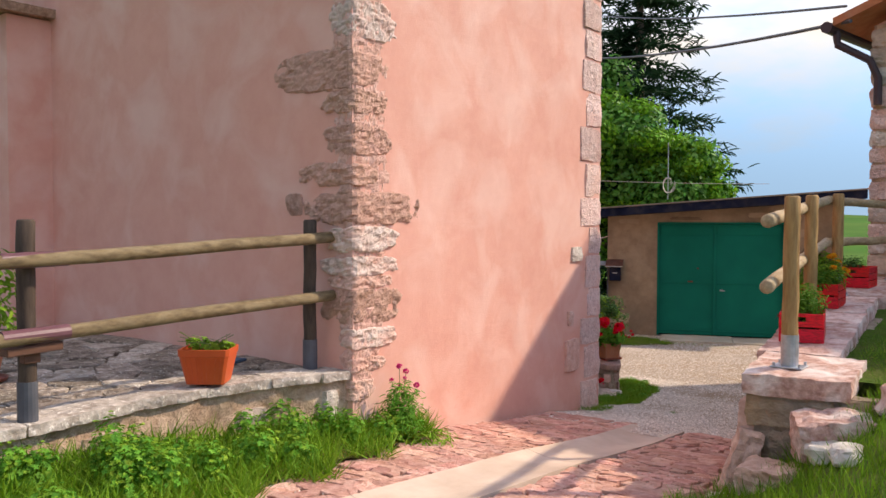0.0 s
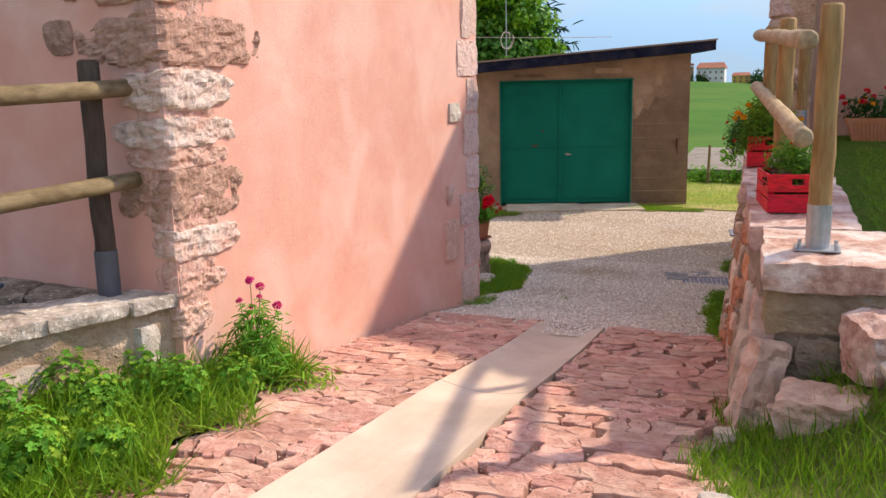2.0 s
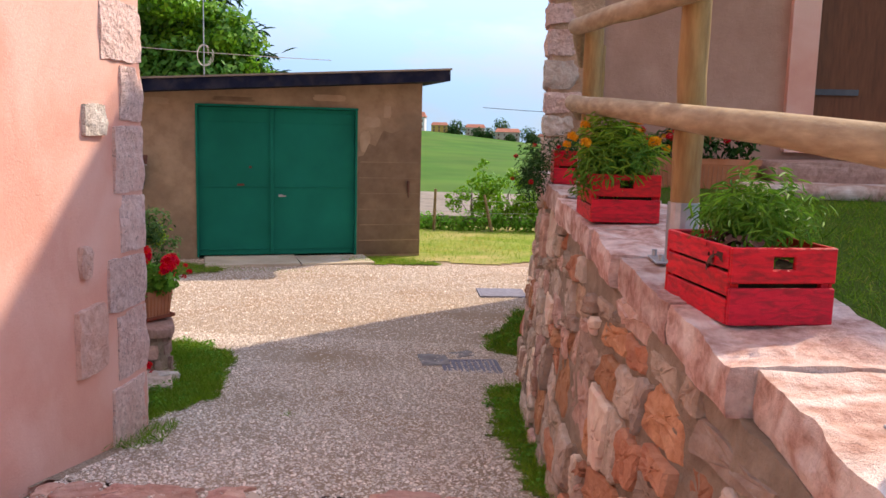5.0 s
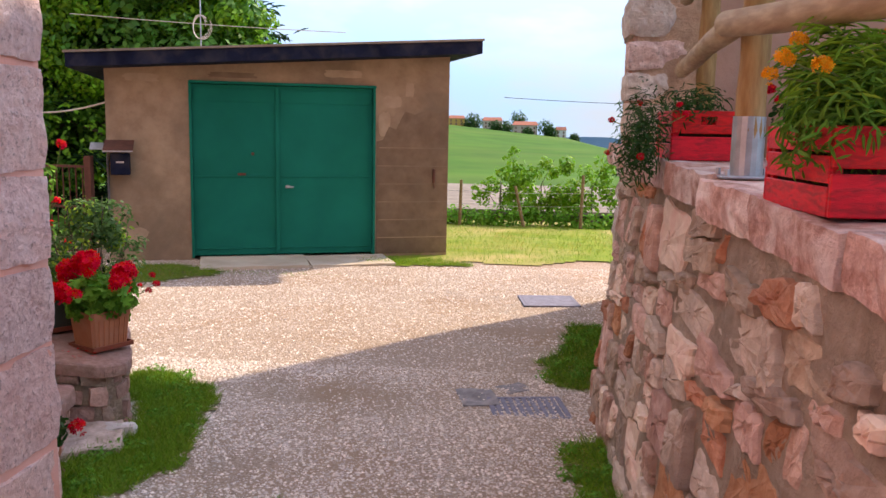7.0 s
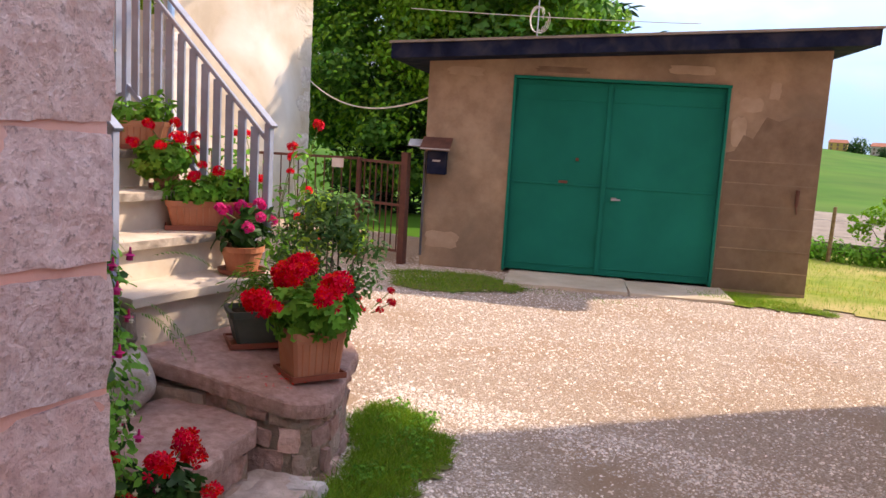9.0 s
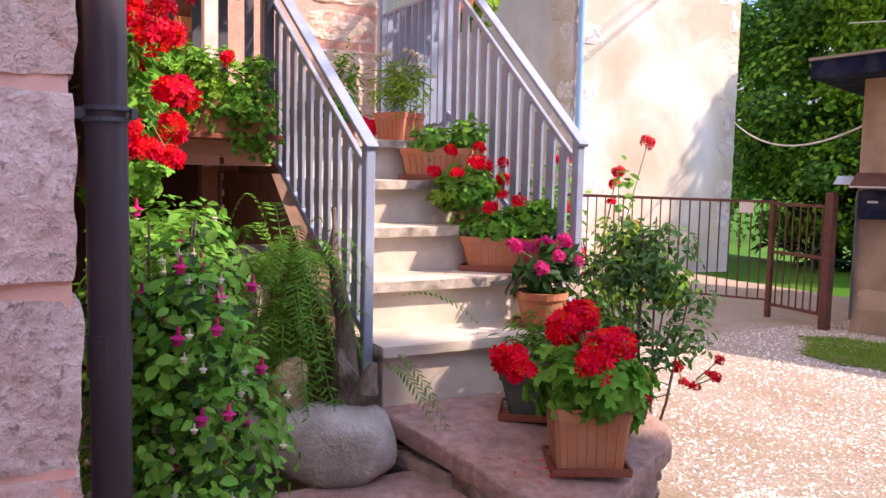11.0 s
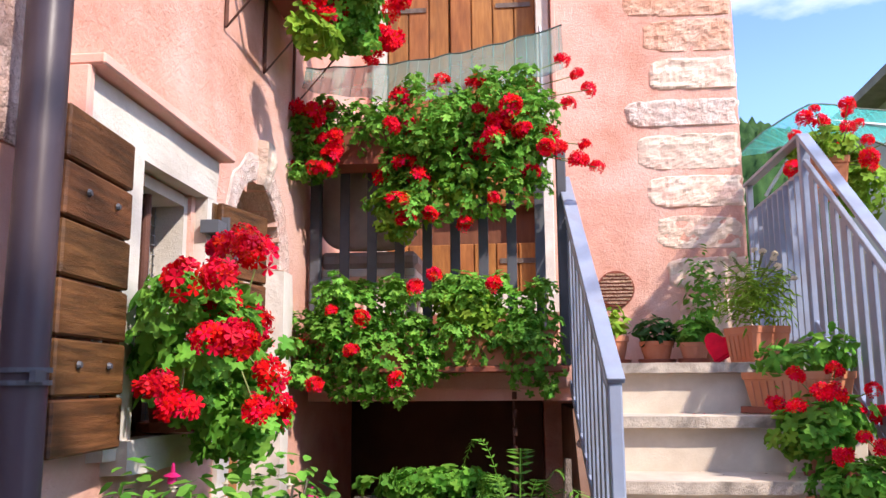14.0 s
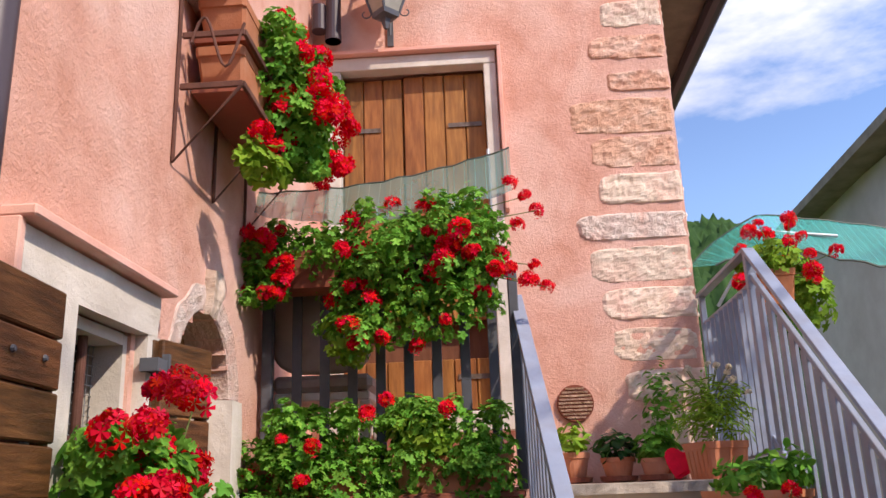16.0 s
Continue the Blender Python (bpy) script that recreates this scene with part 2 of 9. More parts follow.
GRAVEL = mat("white_gravel", (0.27, 0.19, 0.13), (0.64, 0.52, 0.415), 80.0, 0.95, 0.9, 140, (0.40, 0.275, 0.18), 1.1, 0.75, depth=0.016)
PEBBLE = mat("limestone_pebble", (0.53, 0.44, 0.365), (0.90, 0.81, 0.725), 9.0, 0.9, 0.2, 60, island=True, rand=0.28)
TERRACE = mat("limestone_flags", (0.15, 0.115, 0.09), (0.50, 0.42, 0.355), 9.0, 0.92, 1.0, 30, (0.13, 0.10, 0.08), 5.5, 0.7, rand=0.2, depth=0.02, fleck=(0.70, 0.63, 0.55))
TERRACE_EDGE = mat("worn_white_flag_edge", (0.36, 0.29, 0.24), (0.68, 0.60, 0.53), 13.0, 0.92, 0.9, 30, (0.20, 0.155, 0.125), 7.0, 0.65, rand=0.12, depth=0.02, fleck=(0.86, 0.80, 0.73))
STEEL_COVER = mat("weathered_steel_cover", (0.17, 0.17, 0.215), (0.25, 0.25, 0.31), 12.0, 0.85, 0.3, 60)
TERRACE_FACE = mat("old_beige_pointing", (0.50, 0.325, 0.22), (0.74, 0.54, 0.39), 9.0, 0.96, 1.0, 40, (0.28, 0.18, 0.12), 4.0, 0.6, depth=0.03)
# turf of the upper lawn, darkened to hold its shade
LAWN_SHADE = mat("shaded_turf", (0.045, 0.095, 0.010), (0.10, 0.165, 0.024), 22.0, 0.97, 1.0, 60, (0.14, 0.13, 0.04), 1.6, 0.5, depth=0.02)
SOIL = mat("grassy_soil", (0.075, 0.115, 0.022), (0.17, 0.19, 0.055), 5.0, 0.97, 0.8, 40, (0.19, 0.15, 0.07), 1.2, 0.5)
# turf of the far lawn, brightened to hold its sunlight
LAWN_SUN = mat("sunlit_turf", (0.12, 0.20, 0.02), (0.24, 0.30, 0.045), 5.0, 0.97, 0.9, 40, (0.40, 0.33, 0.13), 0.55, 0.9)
BROWN_RENDER = mat("shade_brown_render", (0.15, 0.085, 0.06), (0.23, 0.14, 0.10), 5.0, 0.95, 0.4, 50)
MEADOW = mat("meadow", (0.030, 0.102, 0.006), (0.058, 0.155, 0.014), 0.06, 0.97, 0.2, 1.2, (0.10, 0.155, 0.025), 0.02, 0.6)
POTTING = mat("potting_soil", (0.03, 0.02, 0.012), (0.07, 0.05, 0.03), 30.0, 0.97, 0.8, 90)
GREEN_STEEL = mat("green_door_paint", (0.0, 0.160, 0.116), (0.0, 0.195, 0.142), 1.3, 0.9, 0.06, 30, (0.0, 0.115, 0.08), 0.7, 0.5, depth=0.004)
ROOFING = mat("black_bitumen_edge", (0.005, 0.008, 0.022), (0.016, 0.022, 0.05), 3.0, 0.85, 0.3, 50, (0.05, 0.05, 0.06), 5.0, 0.6)
ROOF_TOP = mat("grey_roof_sheet", (0.20, 0.17, 0.14), (0.30, 0.26, 0.22), 3.0, 0.9, 0.3, 50)
FASCIA = mat("old_fascia_wood", (0.16, 0.12, 0.09), (0.26, 0.20, 0.15), 4.0, 0.9, 0.3, 50)
LOG = mat("peeled_larch_pole", (0.30, 0.165, 0.06), (0.46, 0.29, 0.125), 6.0, 0.7, 0.5, 60, (0.22, 0.115, 0.045), 4.0, 0.5, stretch=(6, 6, 1), depth=0.006)
LOG_H = mat("weathered_larch_rail", (0.33, 0.235, 0.14), (0.52, 0.40, 0.25), 6.0, 0.75, 0.5, 60, (0.24, 0.15, 0.075), 4.0, 0.5, stretch=(6, 1, 6), depth=0.006)
LOG_OLD = mat("grey_brown_rail", (0.125, 0.085, 0.045), (0.25, 0.18, 0.095), 6.0, 0.8, 0.5, 60, (0.34, 0.27, 0.16), 3.0, 0.5, stretch=(6, 2, 6), depth=0.006)
SLEEVE = mat("purple_brown_sheet_metal", (0.13, 0.055, 0.066), (0.19, 0.085, 0.10), 5.0, 0.34, 0.1, 60, (0.07, 0.035, 0.04), 8.0, 0.5)
LOG_DARK = mat("dark_stained_post", (0.05, 0.033, 0.024), (0.10, 0.07, 0.05), 6.0, 0.75, 0.4, 60, stretch=(6, 6, 1))
ZINC = mat("galvanised_steel", (0.36, 0.38, 0.41), (0.50, 0.52, 0.55), 20.0, 0.45, 0.1, 90, metal=0.8)
RED_CRATE = mat("red_painted_wood", (0.60, 0.006, 0.016), (0.76, 0.014, 0.026), 8.0, 0.5, 0.4, 50, (0.20, 0.01, 0.01), 9.0, 0.7, stretch=(2, 2, 8), depth=0.005, rand=0.08)
TERRACOTTA = mat("terracotta", (0.42, 0.135, 0.062), (0.54, 0.20, 0.10), 7.0, 0.8, 0.25, 70, (0.50, 0.27, 0.18), 4.0, 0.5, rand=0.1)
PLASTIC_TERRA = mat("orange_plastic", (0.58, 0.085, 0.022), (0.66, 0.115, 0.034), 5.0, 0.5, 0.05, 70, (0.42, 0.10, 0.03), 4.0, 0.3)
SAUCER = mat("brown_plastic", (0.20, 0.055, 0.032), (0.28, 0.085, 0.05), 6.0, 0.5, 0.05, 60)
GREEN_PLASTIC = mat("dark_green_plastic", (0.05, 0.062, 0.05), (0.08, 0.095, 0.078), 6.0, 0.5, 0.1, 60)
RAIL_STEEL = mat("grey_blue_painted_steel", (0.22, 0.26, 0.345), (0.29, 0.335, 0.43), 5.0, 0.45, 0.08, 60, (0.20, 0.17, 0.16), 7.0, 0.35)
DARK_STEEL = mat("dark_grey_painted_steel", (0.065, 0.068, 0.082), (0.11, 0.115, 0.13), 5.0, 0.5, 0.1, 60)
RUST = mat("rust_brown_steel", (0.085, 0.035, 0.026), (0.15, 0.065, 0.045), 9.0, 0.75, 0.3, 70)
PIPE = mat("dark_brown_pipe", (0.050, 0.034, 0.042), (0.070, 0.050, 0.060), 3.0, 0.42, 0.05, 50)
BLUE_PIPE = mat("pale_blue_pipe", (0.26, 0.42, 0.62), (0.33, 0.50, 0.70), 3.0, 0.45, 0.03, 50)
SHUTTER = mat("walnut_shutter_board", (0.075, 0.032, 0.012), (0.20, 0.088, 0.032), 7.0, 0.5, 0.6, 50, (0.045, 0.022, 0.010), 4.0, 0.8, stretch=(1, 3, 12), depth=0.004, rand=0.2)
DOOR_WOOD = mat("honey_door_board", (0.24, 0.085, 0.020), (0.40, 0.165, 0.045), 5.0, 0.5, 0.4, 50, (0.155, 0.055, 0.016), 3.0, 0.6, stretch=(9, 9, 1.2), depth=0.004, rand=0.16)
BROWN_DOOR = mat("brown_door_paint", (0.13, 0.045, 0.020), (0.19, 0.072, 0.034), 5.0, 0.6, 0.2, 50, stretch=(8, 8, 1))
ROCK = mat("grey_boulder", (0.36, 0.33, 0.29), (0.58, 0.54, 0.48), 7.0, 0.9, 0.9, 45, (0.24, 0.22, 0.17), 4.0, 0.5, rand=0.1, depth=0.015)
WHITE_ROCK = mat("white_rock", (0.55, 0.50, 0.45), (0.76, 0.72, 0.66), 8.0, 0.9, 0.8, 45, (0.52, 0.38, 0.31), 4.0, 0.5, rand=0.12, depth=0.015)
SLAB = mat("worn_rose_slab", (0.34, 0.20, 0.16), (0.54, 0.355, 0.30), 24.0, 0.9, 0.8, 60, (0.25, 0.17, 0.145), 5.0, 0.5)
BARK = mat("grey_bark", (0.10, 0.085, 0.065), (0.21, 0.18, 0.145), 14.0, 0.95, 1.0, 60, stretch=(1, 1, 0.3), depth=0.02)
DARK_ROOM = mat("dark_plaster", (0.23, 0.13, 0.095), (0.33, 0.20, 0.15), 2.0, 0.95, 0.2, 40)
LEAF = mat("geranium_leaf", (0.09, 0.28, 0.028), (0.18, 0.42, 0.05), 9.0, 0.72, 0, leaf=True, island=True, rand=0.3)
LEAF_LIGHT = mat("yellow_green_leaf", (0.17, 0.33, 0.025), (0.27, 0.43, 0.045), 9.0, 0.72, 0, leaf=True, island=True, rand=0.3)
LEAF_FRESH = mat("fresh_green_leaf", (0.12, 0.34, 0.035), (0.22, 0.46, 0.07), 9.0, 0.65, 0, leaf=True, island=True, rand=0.3)
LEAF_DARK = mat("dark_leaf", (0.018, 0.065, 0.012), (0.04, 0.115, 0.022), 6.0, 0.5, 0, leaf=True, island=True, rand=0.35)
LEAF_SHADE = mat("shaded_tree_leaf", (0.06, 0.20, 0.03), (0.13, 0.33, 0.055), 3.0, 0.5, 0, leaf=True, island=True, rand=0.35)
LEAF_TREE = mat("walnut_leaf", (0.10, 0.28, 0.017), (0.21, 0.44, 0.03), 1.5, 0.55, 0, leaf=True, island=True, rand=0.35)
NEEDLE = mat("fir_needles", (0.008, 0.032, 0.016), (0.022, 0.062, 0.026), 2.0, 0.7, 0, leaf=True, island=True, rand=0.3)
FERN = mat("fern_frond", (0.06, 0.19, 0.015), (0.14, 0.30, 0.035), 6.0, 0.6, 0, leaf=True, island=True, rand=0.3)
GRASS = mat("grass_blade", (0.10, 0.245, 0.012), (0.22, 0.37, 0.03), 2.0, 0.6, 0, leaf=True, island=True, rand=0.3)
GRASS_DRY = mat("dry_grass_blade", (0.34, 0.34, 0.05), (0.48, 0.42, 0.10), 2.0, 0.7, 0, leaf=True, island=True, rand=0.3)
RED = mat("red_petal", (0.72, 0.002, 0.016), (0.90, 0.005, 0.026), 20.0, 0.8, 0, leaf=True, island=True, rand=0.22)
CRIMSON = mat("crimson_petal", (0.58, 0.003, 0.014), (0.76, 0.008, 0.022), 20.0, 0.6, 0, leaf=True, island=True, rand=0.25)
PINK = mat("magenta_petal", (0.62, 0.012, 0.16), (0.80, 0.05, 0.28), 20.0, 0.6, 0, leaf=True, island=True, rand=0.25)
WHITE_PETAL = mat("cream_petal", (0.62, 0.55, 0.40), (0.76, 0.70, 0.55), 20.0, 0.6, 0, leaf=True, island=True, rand=0.15)
YELLOW = mat("orange_yellow_petal", (0.80, 0.26, 0.008), (0.88, 0.46, 0.02), 20.0, 0.6, 0, leaf=True, island=True, rand=0.2)
STEM = mat("green_stem", (0.10, 0.15, 0.035), (0.20, 0.22, 0.07), 20.0, 0.7, 0)


# ---- building helpers ----
def part(name, bm, material, parent=None, label="", smooth=False, kind=""):
    me = bpy.data.meshes.new(name)
    bmesh.ops.recalc_face_normals(bm, faces=bm.faces)
    bm.to_mesh(me)
    bm.free()
    return link(name, me, material, parent, label, smooth, kind)


def link(name, me, material, parent=None, label="", smooth=False, kind=""):
    if not me.materials:
        me.materials.append(material)
    if smooth:
        me.shade_smooth()
    ob = new(name, me)
    if parent:
        ob.parent = parent
        if parent.parent:
            ob.matrix_parent_inverse = Matrix()
    return tagged(ob, label, kind=kind)


def thing(name, at=(0, 0, 0), turn=0.0, label="", category="", group="", kind=""):
    ob = new(name)
    ob.empty_display_size = 0.1
    ob.matrix_world = pose(*at, 0, 0, turn)
    return tagged(ob, label, category, group, kind)


def box(bm, c, s, rot=None, bevel=0.0, jit=0.0, rng=None):
    m = Matrix.Translation(c) @ (rot.to_4x4() if rot else Matrix()) @ Matrix.Diagonal((*s, 1))
    made = bmesh.ops.create_cube(bm, size=1.0, matrix=m)["verts"]
    if jit:
        for v in made:
            v.co += Vector([rng.uniform(-jit, jit) for _ in range(3)])
    if bevel:
        edges = {e for v in made for e in v.link_edges}
        bmesh.ops.bevel(bm, geom=list(edges), offset=bevel, segments=1, affect="EDGES", profile=0.6)


def boxes(*items, bevel=0.0):
    bm = bmesh.new()
    for it in items:
        box(bm, it[0], it[1], it[2] if len(it) > 2 else None, bevel)
    return bm


def tube(bm, a, b, r0, r1=None, seg=12, cap=True):
    a, b = Vector(a), Vector(b)
    r1 = r0 if r1 is None else r1
    d = b - a
    m = Matrix.Translation((a + b) / 2) @ d.to_track_quat("Z", "Y").to_matrix().to_4x4()
    bmesh.ops.create_cone(bm, cap_ends=cap, segments=seg, radius1=r0, radius2=r1, depth=d.length, matrix=m)


def path_tube(bm, pts, r, seg=10):
    """A tube along points, its ends closed."""
    rings = []
    pts = [Vector(p) for p in pts]
    rr = r if isinstance(r, (list, tuple)) else [r] * len(pts)
    u = (pts[1] - pts[0]).orthogonal().normalized()
    for i, p in enumerate(pts):
        d = (pts[min(i + 1, len(pts) - 1)] - pts[max(i - 1, 0)]).normalized()
        u = (u - d * u.dot(d)).normalized()
        w = d.cross(u)
        rings.append([bm.verts.new(p + u * (rr[i] * math.cos(t * math.tau / seg)) + w * (rr[i] * math.sin(t * math.tau / seg))) for t in range(seg)])
    for a, b in zip(rings, rings[1:]):
        for i in range(seg):
            bm.faces.new((a[i], a[(i + 1) % seg], b[(i + 1) % seg], b[i]))
    bm.faces.new(rings[0][::-1])
    bm.faces.new(rings[-1])


def lathe(bm, prof, seg=24, at=(0, 0, 0), squash=1.0):
    rings = [[bm.verts.new((at[0] + r * math.cos(t * math.tau / seg), at[1] + squash * r * math.sin(t * math.tau / seg), at[2] + z)) for t in range(seg)] for r, z in prof]
    for a, b in zip(rings, rings[1:]):
        for i in range(seg):
            bm.faces.new((a[i], a[(i + 1) % seg], b[(i + 1) % seg], b[i]))
    bm.faces.new(rings[0][::-1])
    bm.faces.new(rings[-1])


def rock_mesh(name, size, seed, rough=0.22, sub=2, flat=0.0):
    """A lump of stone, sized by its box, standing on its base at z = 0."""
    bm = bmesh.new()
    bmesh.ops.create_icosphere(bm, subdivisions=sub, radius=1.0)
    off = Vector((seed * 7.3, seed * 3.1, seed * 5.7))
    for v in bm.verts:
        p = v.co.copy()
        p = Vector([math.copysign(abs(q) ** (0.62 if flat else 0.8), q) for q in p])
        p *= 1 + rough * noise.noise(p * 1.1 + off) + rough * 0.5 * noise.noise(p * 2.6 + off)
        v.co = Vector((p.x * size[0] / 2, p.y * size[1] / 2, p.z * size[2] / 2))
    low = min(v.co.z for v in bm.verts)
    for v in bm.verts:
        v.co.z -= low
    me = bpy.data.meshes.new(name)
    bm.to_mesh(me)
    bm.free()
    return me


def mesh_of(name, verts, faces):
    me = bpy.data.meshes.new(name)
    me.from_pydata([tuple(v) for v in verts], [], faces)
    me.update()
    return me


def scattered(name, template, mats):
    """One mesh of a small template repeated at many 4 x 4 poses."""
    tv, tf = template
    tv = np.hstack([np.array(tv, float), np.ones((len(tv), 1))])
    mats = np.asarray(mats)
    v = np.einsum("nij,kj->nki", mats[:, :3, :], tv).reshape(-1, 3)
    k = len(tv)
    me = bpy.data.meshes.new(name)
    loops = np.concatenate([np.array(f) for f in tf])
    sizes = np.array([len(f) for f in tf])
    n = len(mats)
    allloops = (loops[None, :] + (np.arange(n) * k)[:, None]).ravel()
    allsizes = np.tile(sizes, n)
    me.vertices.add(len(v))
    me.vertices.foreach_set("co", v.ravel())
    me.loops.add(len(allloops))
    me.loops.foreach_set("vertex_index", allloops.astype(np.int32))
    me.polygons.add(len(allsizes))
    starts = np.concatenate([[0], np.cumsum(allsizes)[:-1]])
    me.polygons.foreach_set("loop_start", starts.astype(np.int32))
    me.update(calc_edges=True)
    me.validate()
    return me


def poses(pts, normals, sizes, rng):
    """Poses with z along the normals, a random turn round it and a size each."""
    pts, nz = np.asarray(pts, float), np.asarray(normals, float)
    nz = nz / (np.linalg.norm(nz, axis=1, keepdims=True) + 1e-9)
    ref = rng.normal(size=nz.shape)
    nx = np.cross(ref, nz)
    nx /= np.linalg.norm(nx, axis=1, keepdims=True) + 1e-9
    ny = np.cross(nz, nx)
    s = np.asarray(sizes, float).reshape(-1, 1)
    m = np.zeros((len(pts), 4, 4))
    m[:, :3, 0], m[:, :3, 1], m[:, :3, 2], m[:, :3, 3], m[:, 3, 3] = nx * s, ny * s, nz * s, pts, 1
    return m


def street(y):
    """The height of the lane along its length."""
    return float(np.interp(y, (-6, 0, 2, 4, 5.4, 6.6, 7.9, 8.7, 9.5, 10.5, 12, 14, 17, 20, 24), (1.6, 1.16, 0.99, 0.80, 0.68, 0.58, 0.43, 0.37, 0.24, 0.12, 0.01, 0.0, -0.02, -0.08, -0.2)))


def lawn_height(y):
    return 1.30 + (y - 7.0) * 0.05


WALL_X, WIN_Y, DOOR_X = -3.62, 9.82, -6.90


# ---- ground ----
def terrain(x, y):
    """The open ground: the lane's slope, then a dip, a far hill that falls to the right, and low country."""
    z = street(y) - 0.06
    if y > 24:
        ridge = float(np.interp(x, (-300, -80, -40, 0, 16, 46, 120, 400), (8, 5.5, 2.6, -1.4, -2.8, -10, -30, -60)))
        k = min(1.0, max(0.0, (y - 60) / 390))
        near = float(np.interp(y, (24, 30, 60, 120), (-0.26, -1.4, -3.6, -4.6)))
        z = near + (ridge - near) * k * k * (3 - 2 * k)
        z += 0.5 * noise.noise(Vector((x / 40, y / 60, 0))) * min(1.0, (y - 24) / 60)
        if y > 470:
            z = z + (-90 - z) * min(1.0, (y - 470) / 330)
    return z


def ground_sheet():
    xs = sorted({round(v, 2) for v in [*np.linspace(-14, 12, 27), *np.linspace(-60, -14, 12), *np.linspace(12, 60, 13), -2500, -900, -400, -200, -100, 100, 160, 250, 450, 900, 2500]})
    ys = sorted({round(v, 2) for v in [-60, -30, -12, *np.linspace(-6, 30, 37), *np.linspace(34, 120, 22), *np.linspace(140, 520, 26), 560, 620, 700, 800, 1100, 1700, 3000]})
    v = [(x, y, terrain(x, y)) for y in ys for x in xs]
    k = len(xs)
    f = [(i + j * k, i + 1 + j * k, i + 1 + (j + 1) * k, i + (j + 1) * k) for j in range(len(ys) - 1) for i in range(k - 1)]
    link("ground", mesh_of("ground", v, f), MEADOW, label="rolling green meadow falling away to a far hill", smooth=True, kind="structure")


ground_sheet()


def sheet(name, outline, height, material, label, step=0.12, parent=None, lift=0.0, thick=0.0, smooth=True):
    """A ground patch inside an outline (a function of x, y), on a grid, with its height from a function."""
    (x0, x1, y0, y1), inside = outline
    nx, ny = int((x1 - x0) / step) + 1, int((y1 - y0) / step) + 1
    idx, v, f = {}, [], []

    def vert(i, j):
        if (i, j) not in idx:
            x, y = x0 + i * step, y0 + j * step
            idx[i, j] = len(v)
            v.append((x, y, height(x, y) + lift))
        return idx[i, j]

    for j in range(ny):
        for i in range(nx):
            if inside(x0 + (i + 0.5) * step, y0 + (j + 0.5) * step):
                f.append((vert(i, j), vert(i + 1, j), vert(i + 1, j + 1), vert(i, j + 1)))
    return link(name, mesh_of(name, v, f), material, parent, label, smooth, kind="structure")


def yard_height(x, y):
    return street(y) + 0.012 * noise.noise(Vector((x * 0.9, y * 0.9, 0)))


gravel_yard = sheet("gravel_yard", ((-12, 9, 8.3, 19.2), lambda x, y: y > 8.65 + 0.12 * math.sin(x * 5)), yard_height, GRAVEL, "pale limestone gravel yard with scattered pebbles")
lane_bed = sheet("lane_bed", ((-4.3, 2.5, -4, 8.9), lambda x, y: True), lambda x, y: street(y), JOINT, "sandy joints between the lane's setts", step=0.2, lift=-0.035)


# right edge of the lane: the retaining wall's foot, then the bank
def lane_right(y):
    return float(np.interp(y, (-4, 3, 5.2, 6.4, 6.9, 12), (-0.2, -0.65, -1.05, -1.2, -1.12, -1.5)))


def bank_height(x, y):
    base = street(y)
    top = float(np.interp(y, (0, 3, 5, 6.2, 7.2, 12), (base + 0.12, base + 0.16, 0.95, 1.12, 1.28, 1.5)))
    k = min(1.0, max(0.0, (x - lane_right(y)) / float(np.interp(y, (4.5, 6.8), (2.2, 0.9)))))
    k = k * k * (3 - 2 * k)
    return base + (top - base) * k + 0.02 * noise.noise(Vector((x * 1.7, y * 1.7, 3)))


bank = sheet("grass_bank", ((-1.6, 5, -3, 7.1), lambda x, y: x > lane_right(y) + 0.06 * math.sin(y * 7)), bank_height, SOIL, "uneven grassy bank beside the lane", step=0.1, lift=0.004)
lawn = sheet("lawn", ((-0.95, 9, 7.0, 12.2), lambda x, y: True), lambda x, y: lawn_height(y) + 0.02 * noise.noise(Vector((x, y, 5))), LAWN_SHADE, "mown lawn above the retaining wall", step=0.2)
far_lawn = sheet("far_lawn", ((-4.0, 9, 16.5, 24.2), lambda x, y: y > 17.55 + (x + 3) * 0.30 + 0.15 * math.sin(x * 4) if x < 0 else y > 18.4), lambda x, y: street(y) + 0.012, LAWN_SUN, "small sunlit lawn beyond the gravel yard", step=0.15)


